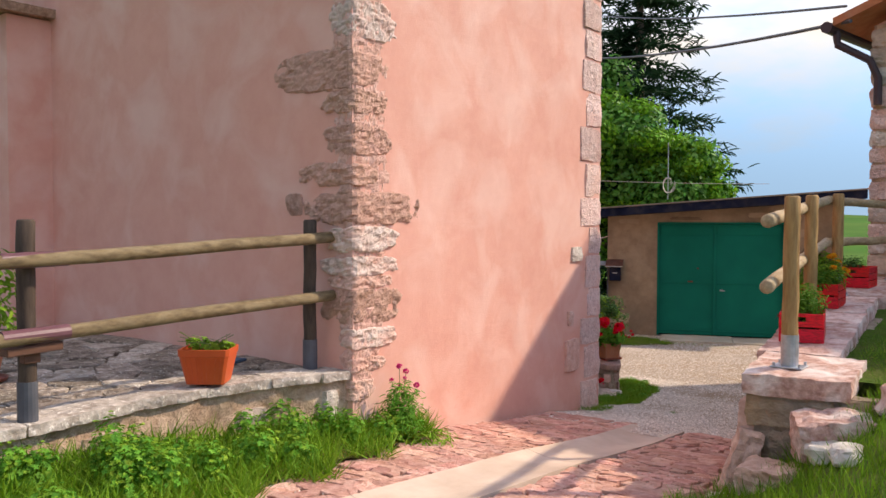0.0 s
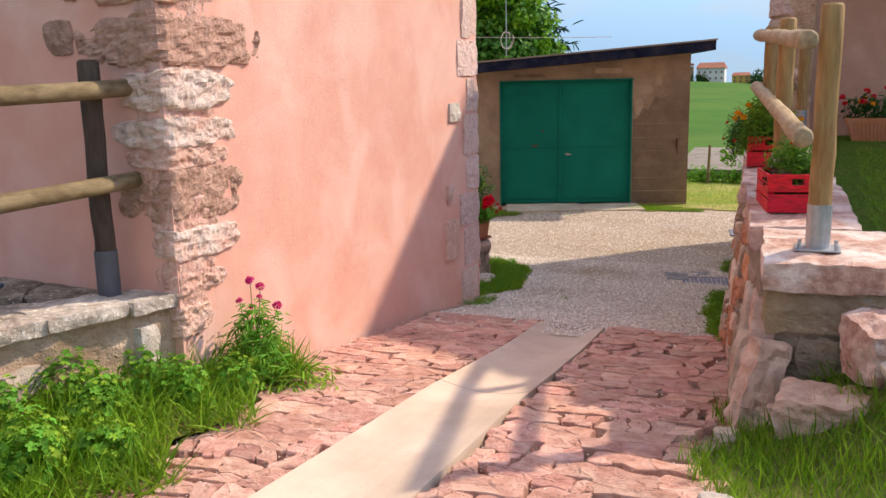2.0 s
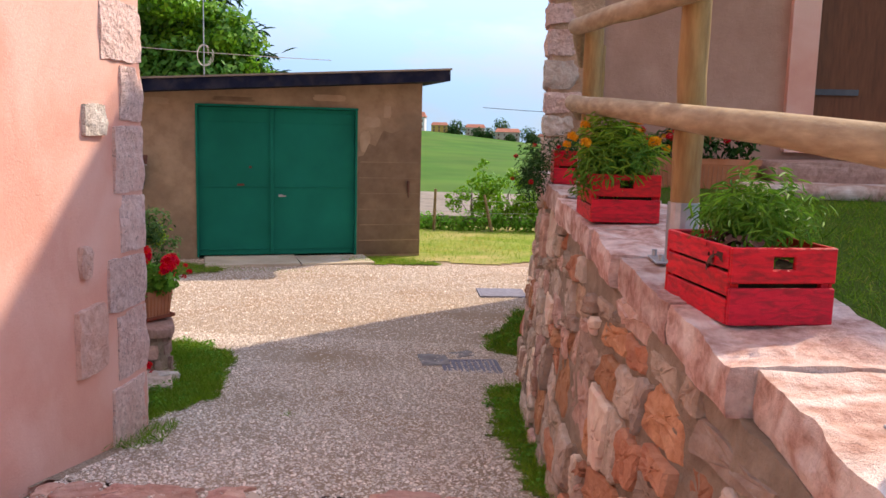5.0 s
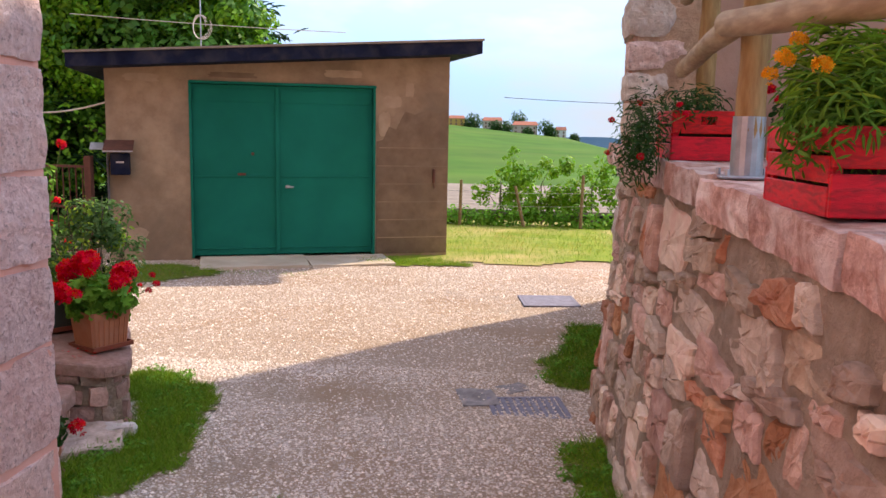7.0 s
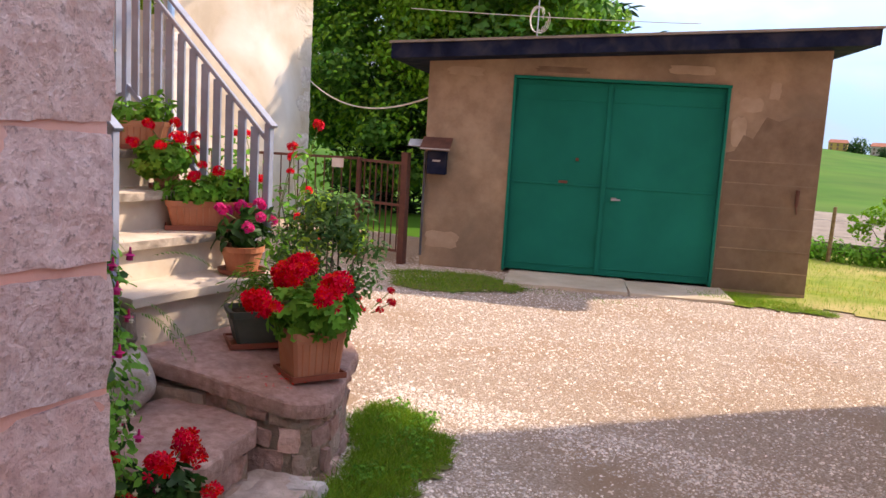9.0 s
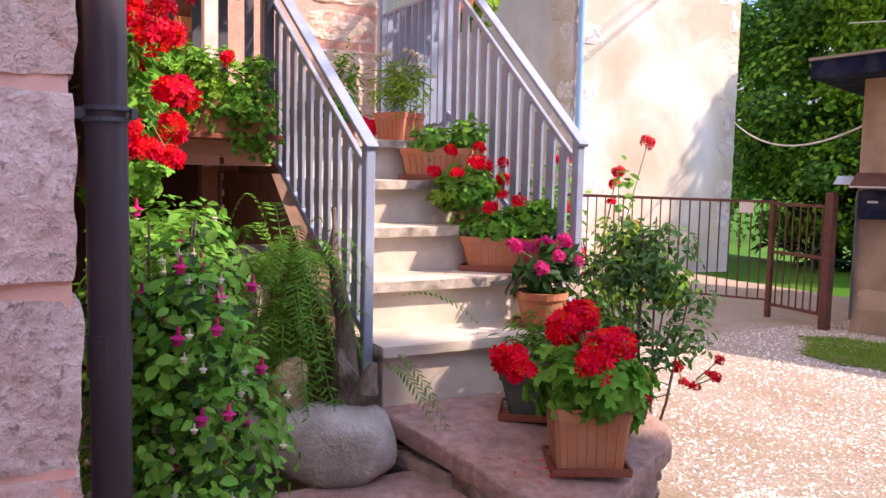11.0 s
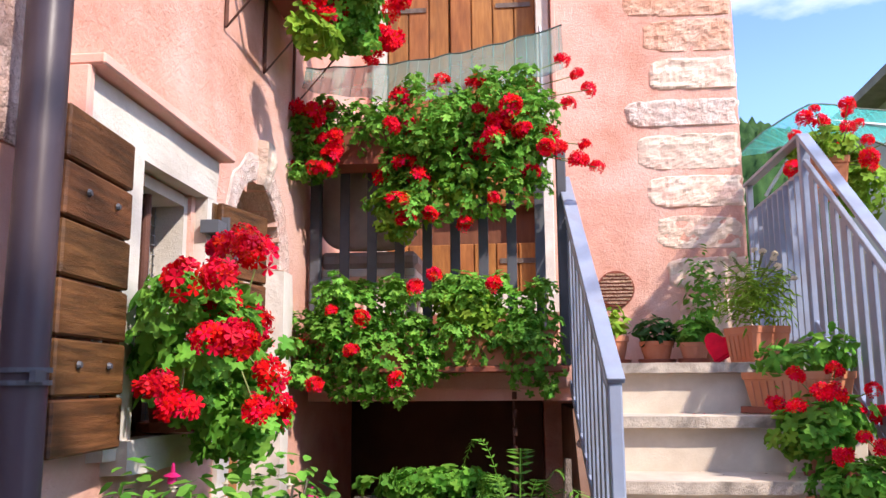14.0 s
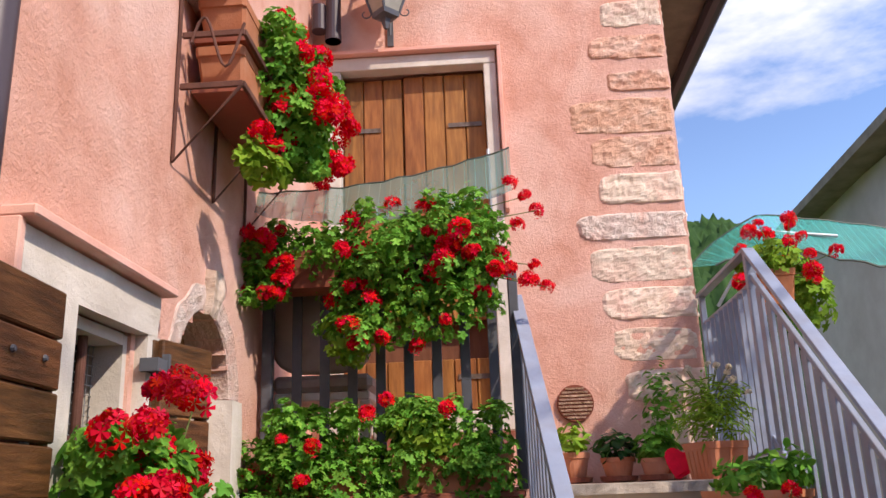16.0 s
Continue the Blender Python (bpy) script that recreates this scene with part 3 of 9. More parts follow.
# ---- walls ----
def wavy_slab(name, origin, u, v, thick, nu, nv, amp, material, parent, label="", hole=None):
    """A wall block whose outer face is slightly uneven. u, v: edge vectors of the face; the block goes back by thick. hole: cells left open."""
    o, u, v = Vector(origin), Vector(u), Vector(v)
    nrm = u.cross(v).normalized()
    bm = bmesh.new()
    front = [[None] * (nv + 1) for _ in range(nu + 1)]
    back = [[None] * (nv + 1) for _ in range(nu + 1)]
    for i in range(nu + 1):
        for j in range(nv + 1):
            p = o + u * (i / nu) + v * (j / nv)
            w = amp * (noise.noise(p * 1.1) + 0.6 * noise.noise(p * 3.1)) if 0 < i < nu else 0
            front[i][j] = bm.verts.new(p + nrm * w)
            back[i][j] = bm.verts.new(p - nrm * thick)
    solid = {(i, j) for i in range(nu) for j in range(nv) if not (hole and hole((i + 0.5) / nu, (j + 0.5) / nv))}
    for i, j in solid:
        bm.faces.new((front[i][j], front[i + 1][j], front[i + 1][j + 1], front[i][j + 1]))
        bm.faces.new((back[i][j], back[i][j + 1], back[i + 1][j + 1], back[i + 1][j]))
        for di, dj, a, b in ((-1, 0, (i, j), (i, j + 1)), (1, 0, (i + 1, j), (i + 1, j + 1)), (0, -1, (i, j), (i + 1, j)), (0, 1, (i, j + 1), (i + 1, j + 1))):
            if (i + di, j + dj) not in solid:
                bm.faces.new((front[a[0]][a[1]], front[b[0]][b[1]], back[b[0]][b[1]], back[a[0]][a[1]]))
    bmesh.ops.delete(bm, geom=[w for w in bm.verts if not w.link_faces], context="VERTS")
    return part(name, bm, material, parent, label, smooth=False)


def rough_block(name, size, seed, cuts=4, amp=0.014, rounding=0.16):
    """A hewn stone, centred: a box with rounded, broken faces."""
    bm = bmesh.new()
    bmesh.ops.create_cube(bm, size=2.0)
    bmesh.ops.subdivide_edges(bm, edges=bm.edges[:], cuts=cuts, use_grid_fill=True)
    off = Vector((seed * 3.7, seed * 9.1, seed * 1.3))
    h = Vector(size) / 2
    for v in bm.verts:
        p = v.co.copy()
        r = Vector((p.x * math.sqrt(1 - rounding * (p.y ** 2 + p.z ** 2) / 2), p.y * math.sqrt(1 - rounding * (p.x ** 2 + p.z ** 2) / 2), p.z * math.sqrt(1 - rounding * (p.x ** 2 + p.y ** 2) / 2)))
        q = Vector((r.x * h.x, r.y * h.y, r.z * h.z))
        d = Vector((noise.noise(q * 9 + off), noise.noise(q * 9 + off + Vector((11, 0, 0))), noise.noise(q * 9 + off + Vector((0, 17, 0)))))
        d += 0.6 * Vector((noise.noise(q * 26 + off), noise.noise(q * 26 + off + Vector((5, 0, 0))), noise.noise(q * 26 + off + Vector((0, 7, 0)))))
        v.co = q + d * amp
    me = bpy.data.meshes.new(name)
    bm.to_mesh(me)
    bm.free()
    return me


def place(name, me, material, parent, m, smooth=False):
    ob = link(name, me, material, parent, smooth=smooth)
    ob.matrix_basis = m
    return ob


# pink house: main block
house = thing("pink_house", (0, 0, 0), 0, "two-storey pink plastered stone house with rough quoin stones", "house")
wall_e = wavy_slab("wall", (WALL_X, 6.0, 0.0), (0, 3.82, 0), (0, 0, 6.6), 0.5, 36, 60, 0.008, PLASTER, house, "sunlit smooth pink plaster wall")
wall_s = wavy_slab("wall", (-12.0, 6.0, 0.3), (8.38 - 0.004, 0, 0), (0, 0, 6.3), 0.5, 40, 30, 0.006, PLASTER, house, "shaded pink plaster wall above the terrace")
WX0, WX1 = -6.9, WALL_X  # window wall, seen from the stairs
WIN_N, WIN_Z0, WIN_H = 96, 0.0, 6.6


def window_hole(a, b):
    x, z = WX1 + (WX0 - WX1) * a, WIN_H * b
    win = -4.73 < x < -4.36 and 1.37 < z < 1.99
    arch = abs(x + 5.30) < 0.27 and z < 1.90 + math.sqrt(max(0, 0.27 ** 2 - (x + 5.30) ** 2))
    upper = -5.55 < x < -4.95 and 3.22 < z < 4.2
    return win or arch or upper


wall_n = wavy_slab("wall", (WX1 - 0.004, WIN_Y, 0.0), (WX0 - WX1 + 0.004, 0, 0), (0, 0, WIN_H), 0.36, WIN_N, 132, 0.005, PLASTER_OLD, house, "sunlit coarse pink plaster wall", hole=window_hole)
# side block with the upper door


def door_hole(a, b):
    y, z = 9.46 + 2.39 * a, 0.0 + 4.5 * b
    return (9.99 < y < 10.82 and 1.93 < z < 3.89) or (9.5 < y < 10.80 and z < 1.42)


wall_d = wavy_slab("wall", (DOOR_X, 9.46, 0.0), (0, 2.39, 0), (0, 0, 4.5), 0.36, 96, 120, 0.006, PLASTER_OLD, house, "sunlit coarse pink wall behind the balcony", hole=door_hole)
wall_side = wavy_slab("wall", (DOOR_X - 0.004, 11.85, 0.0), (-5.1, 0, 0), (0, 0, 4.5), 0.36, 12, 12, 0.004, PLASTER_OLD, house)
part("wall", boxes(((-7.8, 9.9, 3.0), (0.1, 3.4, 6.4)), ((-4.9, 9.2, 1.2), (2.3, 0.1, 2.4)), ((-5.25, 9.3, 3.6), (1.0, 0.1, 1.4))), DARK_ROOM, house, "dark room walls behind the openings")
part("roof", boxes(((-7.8, 7.9, 6.72), (9.2, 4.7, 0.2)),), TERRACOTTA, house, "tiled main roof")
bm = bmesh.new()
box(bm, (-9.42, 10.95, 4.56), (5.16, 2.7, 0.1))
part("roof", bm, FASCIA, house, "low roof with boarded eaves")
bm = bmesh.new()
path_tube(bm, [(-6.80, 12.30, 4.45), (-12.0, 12.30, 4.45)], 0.06, 10)
part("gutter", bm, PIPE, house, "dark metal eaves gutter")

# ---- quoins ----
rq = random.Random(4)


def quoins(parent, corner, sx, sy, z0, z1, hs, long, short, mats, proud=0.018, amp=0.014, fill=0.9, rounding=0.16):
    """Corner stones; sx, sy point into the wall along its two faces. Long and short sides alternate."""
    z, k = z0, 0
    while z < z1:
        h = rq.uniform(*hs)
        lx, ly = (rq.uniform(*long), rq.uniform(*short)) if k % 2 else (rq.uniform(*short), rq.uniform(*long))
        me = rough_block("quoin_stone", (lx, ly, h * fill), rq.random() * 50, 12, amp, rounding)
        c = (corner[0] + sx * (lx / 2 - proud), corner[1] + sy * (ly / 2 - proud), z + h / 2)
        place("quoin_stone", me, rq.choice(mats), parent, pose(*c, rq.uniform(-2, 2), rq.uniform(-2, 2), rq.uniform(-3, 3)))
        z += h
        k += 1


def corner_stone(name, corner, sx, sy, la, lb, z, h, seed, proud, cols=26, rows=10, rag=1.0):
    """A rough stone wrapped round a corner and sunk into the plaster: la along x, lb along y."""
    bm = bmesh.new()
    off = Vector((seed * 5.3, seed * 2.9, seed * 7.7))
    mid, half = (lb - la) / 2, (la + lb) / 2
    grid = []
    for j in range(rows + 1):
        row = []
        for i in range(cols + 1):
            u, v = -la + (la + lb) * i / cols, h * j / rows
            k = min(1.0, max(0.0, (u + 0.03) / 0.06))
            way = Vector((-sx * k, -sy * (1 - k), 0)).normalized()
            base = Vector((corner[0] + sx * max(0.0, -u), corner[1] + sy * max(0.0, u), z + v))
            q = Vector((u, v, 0))
            far = abs((u - mid) / half)
            d = 1 - (far ** (4 if rag > 0.9 else 9) + abs((2 * v / h - 1) / (1.05 - (0.3 if rag > 0.9 else 0.12) * far ** 2)) ** 6) + rag * (0.75 * noise.noise(q * 8 + off) + 0.35 * noise.noise(q * 26 + off))
            d = min(1.0, max(0.0, d / 0.7))
            out = -0.022 + (proud + 0.022) * d * d * (3 - 2 * d) + min(1.0, rag + 0.1) * d * (0.016 * noise.noise(Vector((u * 14, v * 26, 0)) + off) + 0.011 * noise.noise(q * 48 + off))
            out -= 0.014 * (1 - min(1.0, abs(u) / 0.035)) ** 2
            row.append(bm.verts.new(base + way * out))
        grid.append(row)
    for ra, rb in zip(grid, grid[1:]):
        for i in range(cols):
            bm.faces.new((ra[i], ra[i + 1], rb[i + 1], rb[i]) if sx * sy < 0 else (ra[i + 1], ra[i], rb[i], rb[i + 1]))
    hub = bm.verts.new((corner[0] + sx * 0.1, corner[1] + sy * 0.1, z + h / 2))
    rim = grid[0] + [r[-1] for r in grid[1:]] + grid[-1][-2::-1] + [r[0] for r in grid[-2:0:-1]]
    for p, q in zip(rim, rim[1:] + rim[:1]):
        bm.faces.new((q, p, hub))
    me = bpy.data.meshes.new(name)
    bm.to_mesh(me)
    bm.free()
    return me


# south-east corner: bottom, top, reach on the shaded face, reach on the sunny face, stone
STONES = ((0.94, 1.06, 0.20, 0.22, CORNER_PINK), (1.14, 1.22, 0.10, 0.34, CORNER_PINK), (1.31, 1.44, 0.17, 0.46, CORNER_WHITE), (1.49, 1.73, 0.34, 0.55, CORNER_TUFF),
          (1.755, 1.825, 0.24, 0.42, CORNER_PINK), (1.85, 1.965, 0.32, 0.48, CORNER_WHITE), (2.02, 2.19, 0.24, 0.46, CORNER_WHITE), (2.225, 2.45, 0.48, 0.76, CORNER_TUFF),
          (2.51, 2.66, 0.56, 0.30, CORNER_TUFF), (2.73, 2.95, 0.31, 0.41, CORNER_TUFF), (3.04, 3.18, 0.34, 0.40, CORNER_TUFF), (3.21, 3.50, 0.84, 0.38, CORNER_TUFF),
          (3.58, 3.86, 0.22, 0.47, CORNER_WHITE), (3.93, 4.12, 0.36, 0.40, CORNER_TUFF), (4.2, 4.42, 0.5, 0.36, CORNER_PINK), (4.52, 4.7, 0.3, 0.46, CORNER_TUFF))
link("quoin_bed", corner_stone("quoin_bed", (WALL_X, 6.0), -1, 1, 0.22, 0.40, 0.80, 4.1, 77, 0.006, 40, 130), CORNER_PINK, wall_e, "rough plaster-smeared masonry between the corner stones")
for k, (z0, z1, la, lb, m) in enumerate(STONES):
    link("quoin_stone", corner_stone("quoin_stone", (WALL_X, 6.0), -1, 1, la + 0.02, lb + 0.03, z0 - 0.02, z1 - z0 + 0.04, k * 1.7 + 3, rq.uniform(0.012, 0.026), 44, 16), m, wall_e, smooth=False)
place("quoin_stone", rough_block("quoin_stone", (0.20, 0.10, 0.19), 41, 6, 0.016, 0.35), CORNER_TUFF, wall_s, pose(-4.24, 6.035, 2.36))
quoins(wall_e, (WALL_X, WIN_Y), -1, -1, 0.2, 6.4, (0.28, 0.38), (0.34, 0.46), (0.26, 0.36), [QUOIN], 0.014, 0.009, 0.96, 0.10)
for y, z, w, h, m in ((9.30, 1.90, 0.20, 0.15, QUOIN_WHITE), (9.22, 0.86, 0.30, 0.34, CORNER_PINK), (9.18, 1.24, 0.10, 0.16, CORNER_PINK)):
    place("quoin_stone", rough_block("quoin_stone", (0.12, w, h), y * 9, 4, 0.012), m, wall_e, pose(WALL_X - 0.035, y, z))
# pale stones at the side block's corner
side_stones = (CREAM_STONE, CREAM_STONE, CREAM_STONE, CREAM_STONE, CREAM_STONE, CORNER_WHITE, CREAM_STONE, TUFF_RED, TUFF_RED, TUFF_RED, TUFF_RED, CREAM_STONE)
for k, (h, w) in enumerate(((0.15, 0.36), (0.15, 0.42), (0.16, 0.48), (0.15, 0.50), (0.18, 0.56), (0.13, 0.60), (0.16, 0.46), (0.17, 0.50), (0.20, 0.60), (0.10, 0.36), (0.13, 0.45), (0.16, 0.38))):
    link("quoin_stone", corner_stone("quoin_stone", (DOOR_X, 11.85), -1, -1, 0.2, w, 1.80 + k * 0.213 - h / 2, h + 0.03, k * 2.3 + 40, rq.uniform(0.006, 0.012), 40, 16, 0.45), side_stones[k], wall_d, smooth=False)

# annex with a low tiled edge beside the terrace
annex = thing("annex", (0, 0, 0), 0, "low pink plastered annex with a stone-tiled eave", "house")
wavy_slab("wall", (-13, 5.55, 0.3), (5.05, 0, 0), (0, 0, 4.0), 0.5, 16, 12, 0.005, PLASTER, annex)
wavy_slab("wall", (-7.95, 5.555, 0.3), (0, 0.45, 0), (0, 0, 4.0), 0.5, 6, 12, 0.004, PLASTER, annex)
part("roof", boxes(((-10.4, 5.75, 4.36), (5.1, 0.8, 0.09))), QUOIN_DARK, annex, "dark stone roof edge")

# ---- house on the lawn ----
H2X, H2Y, H2N = -1.39, 12.1, 15.9
H2B = -0.86  # the side wall runs back to here
house2 = thing("lawn_house", (0, 0, 0), 0, "pink plastered house with stone corner beside the lawn", "house")


def h2_hole(a, b):
    x, z = H2X + 9.4 * a, 0.2 + 4.25 * b
    return 0.60 < x < 1.56 and 1.80 < z < 4.0


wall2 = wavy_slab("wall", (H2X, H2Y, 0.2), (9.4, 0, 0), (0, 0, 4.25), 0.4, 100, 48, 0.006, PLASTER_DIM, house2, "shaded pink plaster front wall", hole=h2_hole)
wall2w = wavy_slab("wall", (H2B, H2N, -0.2), (H2X - H2B, -(H2N - H2Y) + 0.004, 0), (0, 0, 4.65), 0.4, 24, 40, 0.01, TERRACE_FACE, house2, "stone side wall")
part("wall", boxes(((3.6, H2N - 0.2, 2.1), (8.8, 0.4, 4.7)), ((7.81, 14.0, 2.1), (0.4, 3.4, 4.7))), PLASTER_OLD, house2)
def eave_x(y):
    return H2X - 0.31 + (y - H2Y) * 0.136


def slab_between(name, low, high, material, label=""):
    """A solid between two outlines of equal length."""
    bm = bmesh.new()
    p, q = [bm.verts.new(c) for c in low], [bm.verts.new(c) for c in high]
    bm.faces.new(p)
    bm.faces.new(q[::-1])
    for i in range(len(p)):
        bm.faces.new((p[i], q[i], q[(i + 1) % len(p)], p[(i + 1) % len(p)]))
    return part(name, bm, material, house2, label)


# two roof slopes that meet over a ridge running back from the front
RY0, RY1, RIDGE = 11.75, 15.97, 3.3
for side in (0, 1):
    foot_a, foot_b = (eave_x(RY0), eave_x(RY1)) if side == 0 else (8.3, 8.3)
    ring = [(foot_a, RY0, 4.45), (foot_b, RY1, 4.45), (RIDGE, RY1, 6.45), (RIDGE, RY0, 6.45)]
    slab_between("roof", [(x, y, z - 0.02) for x, y, z in ring], [(x, y, z + 0.07) for x, y, z in ring], TERRACOTTA, "tiled roof slope")
for y in (H2Y, H2N - 0.4):
    ring = [(H2X + 0.02 + (y - H2Y) * 0.136, 4.453), (8.0, 4.453), (RIDGE, 6.36)]
    slab_between("gable", [(x, y, z) for x, z in ring], [(x, y + 0.4, z) for x, z in ring], PLASTER_OLD)
# taller back part, unseen, added to throw shade on the stair foot
ring = [(-1.045, 14.7), (-0.885, 15.88), (6.5, 15.88), (6.5, 14.7)]
slab_between("upper_wall", [(x, y, 4.3) for x, y in ring], [(x, y, 6.30) for x, y in ring], PLASTER_OLD, "unseen upper storey added to shade the stair foot")
slab_between("upper_roof", [(x + (0.06 if x > 0 else -0.06), y, 6.304) for x, y in ring], [(x + (0.06 if x > 0 else -0.06), y, 6.40) for x, y in ring], TERRACOTTA)
bm = bmesh.new()
path_tube(bm, [(eave_x(RY0) - 0.06, RY0 - 0.03, 4.42), (eave_x(RY1) - 0.06, RY1, 4.42)], 0.065, 10)
part("gutter", bm, PIPE, house2, "dark metal eaves gutter")
bm = bmesh.new()
path_tube(bm, [(H2X - 0.36, H2Y - 0.18, 4.40), (H2X - 0.34, H2Y - 0.18, 4.25), (H2X - 0.02, H2Y - 0.10, 4.05), (H2X + 0.06, H2Y - 0.07, 3.85), (H2X + 0.06, H2Y - 0.07, 3.55)], 0.045, 10)
part("downpipe", bm, PIPE, house2, "dark gooseneck downpipe")
quoins(wall2, (H2X, H2Y), 1, 1, 0.05, 4.35, (0.15, 0.26), (0.34, 0.55), (0.22, 0.34), [QUOIN, QUOIN, RUBBLE_PALE, QUOIN_WHITE], 0.03, 0.018)
part("door_frame", boxes(((0.49, H2Y - 0.012, 2.93), (0.2, 0.10, 2.24)), ((1.66, H2Y - 0.012, 2.93), (0.2, 0.10, 2.24)), ((1.08, H2Y - 0.012, 4.12), (1.37, 0.10, 0.16)), ((1.08, H2Y - 0.02, 1.89), (1.37, 0.12, 0.18))), PLASTER, house2, "smooth pink door surround")
door2 = part("door", boxes(((1.08, H2Y + 0.10, 2.95), (0.98, 0.06, 2.1))), BROWN_DOOR, house2, "brown boarded door leaf")
for hz in (2.26, 3.55):
    part("strap_hinge", boxes(((0.78, H2Y + 0.06, hz), (0.34, 0.012, 0.045))), DARK_STEEL, door2)
bm = bmesh.new()
tube(bm, (-0.22, H2Y + 0.02, 3.03), (-0.22, H2Y - 0.07, 3.03), 0.016)
tube(bm, (-0.24, H2Y - 0.07, 3.03), (-0.12, H2Y - 0.07, 3.025), 0.018, 0.012)
part("hook", bm, RUST, house2, "rusty iron shutter hook")
step2 = thing("door_step", (0, 0, 0), 0, "rough pink stone doorstep in two slabs", "step")
place("slab", rough_block("slab", (2.2, 0.55, 0.17), 3, 6, 0.012), SLAB, step2, pose(1.25, H2Y - 0.30, 1.66))
place("slab", rough_block("slab", (2.5, 0.85, 0.10), 5, 6, 0.010), CAPSTONE, step2, pose(1.2, H2Y - 0.52, 1.55))
door_mat = tagged(part("door_mat", boxes(((1.12, H2Y - 0.33, 1.765), (0.72, 0.40, 0.02)), bevel=0.004), POTTING), "dark bristle doormat on the stone step", "doormat")

# ---- far beige house ----
house3 = thing("beige_house", (0, 0, 0), 0, "tall beige rendered house with pale patched plaster", "house")
wavy_slab("wall", (-11.86, 17.2, -0.6), (0, 3.4, 0), (0, 0, 7.0), 0.4, 20, 20, 0.006, BEIGE, house3, "patched sunlit beige wall")
# grey in place of beige: this side's shade is put into the plaster
wavy_slab("wall", (-20, 17.2, -0.6), (8.136, 0, 0), (0, 0, 7.0), 0.4, 20, 12, 0.006, GREY_PLASTER, house3, "smooth grey side wall in shade")
wavy_slab("wall", (-11.864, 20.6, -0.6), (-8.1, 0, 0), (0, 0, 7.0), 0.4, 4, 4, 0.004, BEIGE, house3)
part("roof", boxes(((-15.8, 18.9, 6.5), (8.8, 4.4, 0.16), Matrix.Rotation(radians(-3), 3, "Y"))), ROOF_TOP, house3, "dark low-pitched roof")
bm = bmesh.new()
path_tube(bm, [(-11.78, 17.30, 6.3), (-11.78, 17.30, 0.0)], 0.05, 10)
part("downpipe", bm, BLUE_PIPE, house3, "pale blue plastic downpipe")
quoins(house3, (-11.86, 20.6), -1, -1, 0.2, 6.2, (0.3, 0.5), (0.4, 0.6), (0.25, 0.4), [BEIGE, QUOIN_WHITE], 0.01, 0.01)
quoins(house3, (-11.86, 17.2), -1, 1, 0.2, 6.2, (0.3, 0.5), (0.5, 0.8), (0.25, 0.4), [BEIGE, QUOIN_WHITE], 0.01, 0.01)

# ---- garage ----
GO = Vector((-7.09, 16.87, 0.0))  # front left corner
GU = Vector((0.934, 0.356, 0)).normalized()
GV = Vector((-GU.y, GU.x, 0))  # inwards
G_W, G_D = 4.32, 3.6
garage = thing("garage", GO, math.degrees(math.atan2(GU.y, GU.x)), "single grey rendered garage with a sloping dark roof", "garage")


def gtop(u):
    return 2.33 + 0.30 * u / G_W


def garage_part(name, bm, material, label="", parent=None):
    return part(name, bm, material, parent or garage, label)


bm = bmesh.new()


def prism(bm, pts, y0, y1):
    a = [bm.verts.new((x, y0, z)) for x, z in pts]
    b = [bm.verts.new((x, y1, z)) for x, z in pts]
    bm.faces.new(a)
    bm.faces.new(b[::-1])
    for i in range(len(pts)):
        bm.faces.new((a[i], b[i], b[(i + 1) % len(pts)], a[(i + 1) % len(pts)]))


prism(bm, [(0, -0.3), (0.99, -0.3), (0.99, gtop(0.99)), (0, gtop(0))], 0, 0.2)
garage_part("wall", bm, CEMENT, "grey-brown rendered front wall")
bm = bmesh.new()
prism(bm, [(3.30, -0.3), (G_W, -0.3), (G_W, gtop(G_W)), (3.30, gtop(3.30))], 0, 0.2)
garage_part("wall", bm, CEMENT, "grey-brown rendered front wall")
bm = bmesh.new()
prism(bm, [(0.99, 2.2), (3.30, 2.2), (3.30, gtop(3.30)), (0.99, gtop(0.99))], 0, 0.2)
garage_part("wall", bm, CEMENT, "grey-brown rendered front wall")
bm = bmesh.new()
prism(bm, [(0, -0.3), (0.2, -0.3), (0.2, gtop(0.2)), (0, gtop(0))], 0.204, G_D)
garage_part("wall", bm, CEMENT)
bm = bmesh.new()
prism(bm, [(G_W - 0.2, -0.3), (G_W, -0.3), (G_W, gtop(G_W)), (G_W - 0.2, gtop(G_W - 0.2))], 0.204, G_D)
garage_part("wall", bm, CEMENT)
bm = bmesh.new()
prism(bm, [(0.2, -0.3), (G_W - 0.2, -0.3), (G_W - 0.2, gtop(G_W)), (0.2, gtop(0))], G_D - 0.2, G_D)
garage_part("wall", bm, CEMENT)
bm = bmesh.new()
prism(bm, [(-0.36, gtop(-0.36) + 0.004), (G_W + 0.32, gtop(G_W + 0.32) + 0.004), (G_W + 0.32, gtop(G_W + 0.32) + 0.16), (-0.36, gtop(-0.36) + 0.16)], -0.42, G_D + 0.3)
roof_g = garage_part("roof", bm, ROOFING, "dark bitumen roof slab with worn edge")
bm = bmesh.new()
prism(bm, [(-0.38, gtop(-0.38) + 0.164), (G_W + 0.34, gtop(G_W + 0.34) + 0.164), (G_W + 0.34, gtop(G_W + 0.34) + 0.19), (-0.38, gtop(-0.38) + 0.19)], -0.44, G_D + 0.3)
garage_part("roof_sheet", bm, ROOF_TOP, "grey roofing sheet", roof_g)
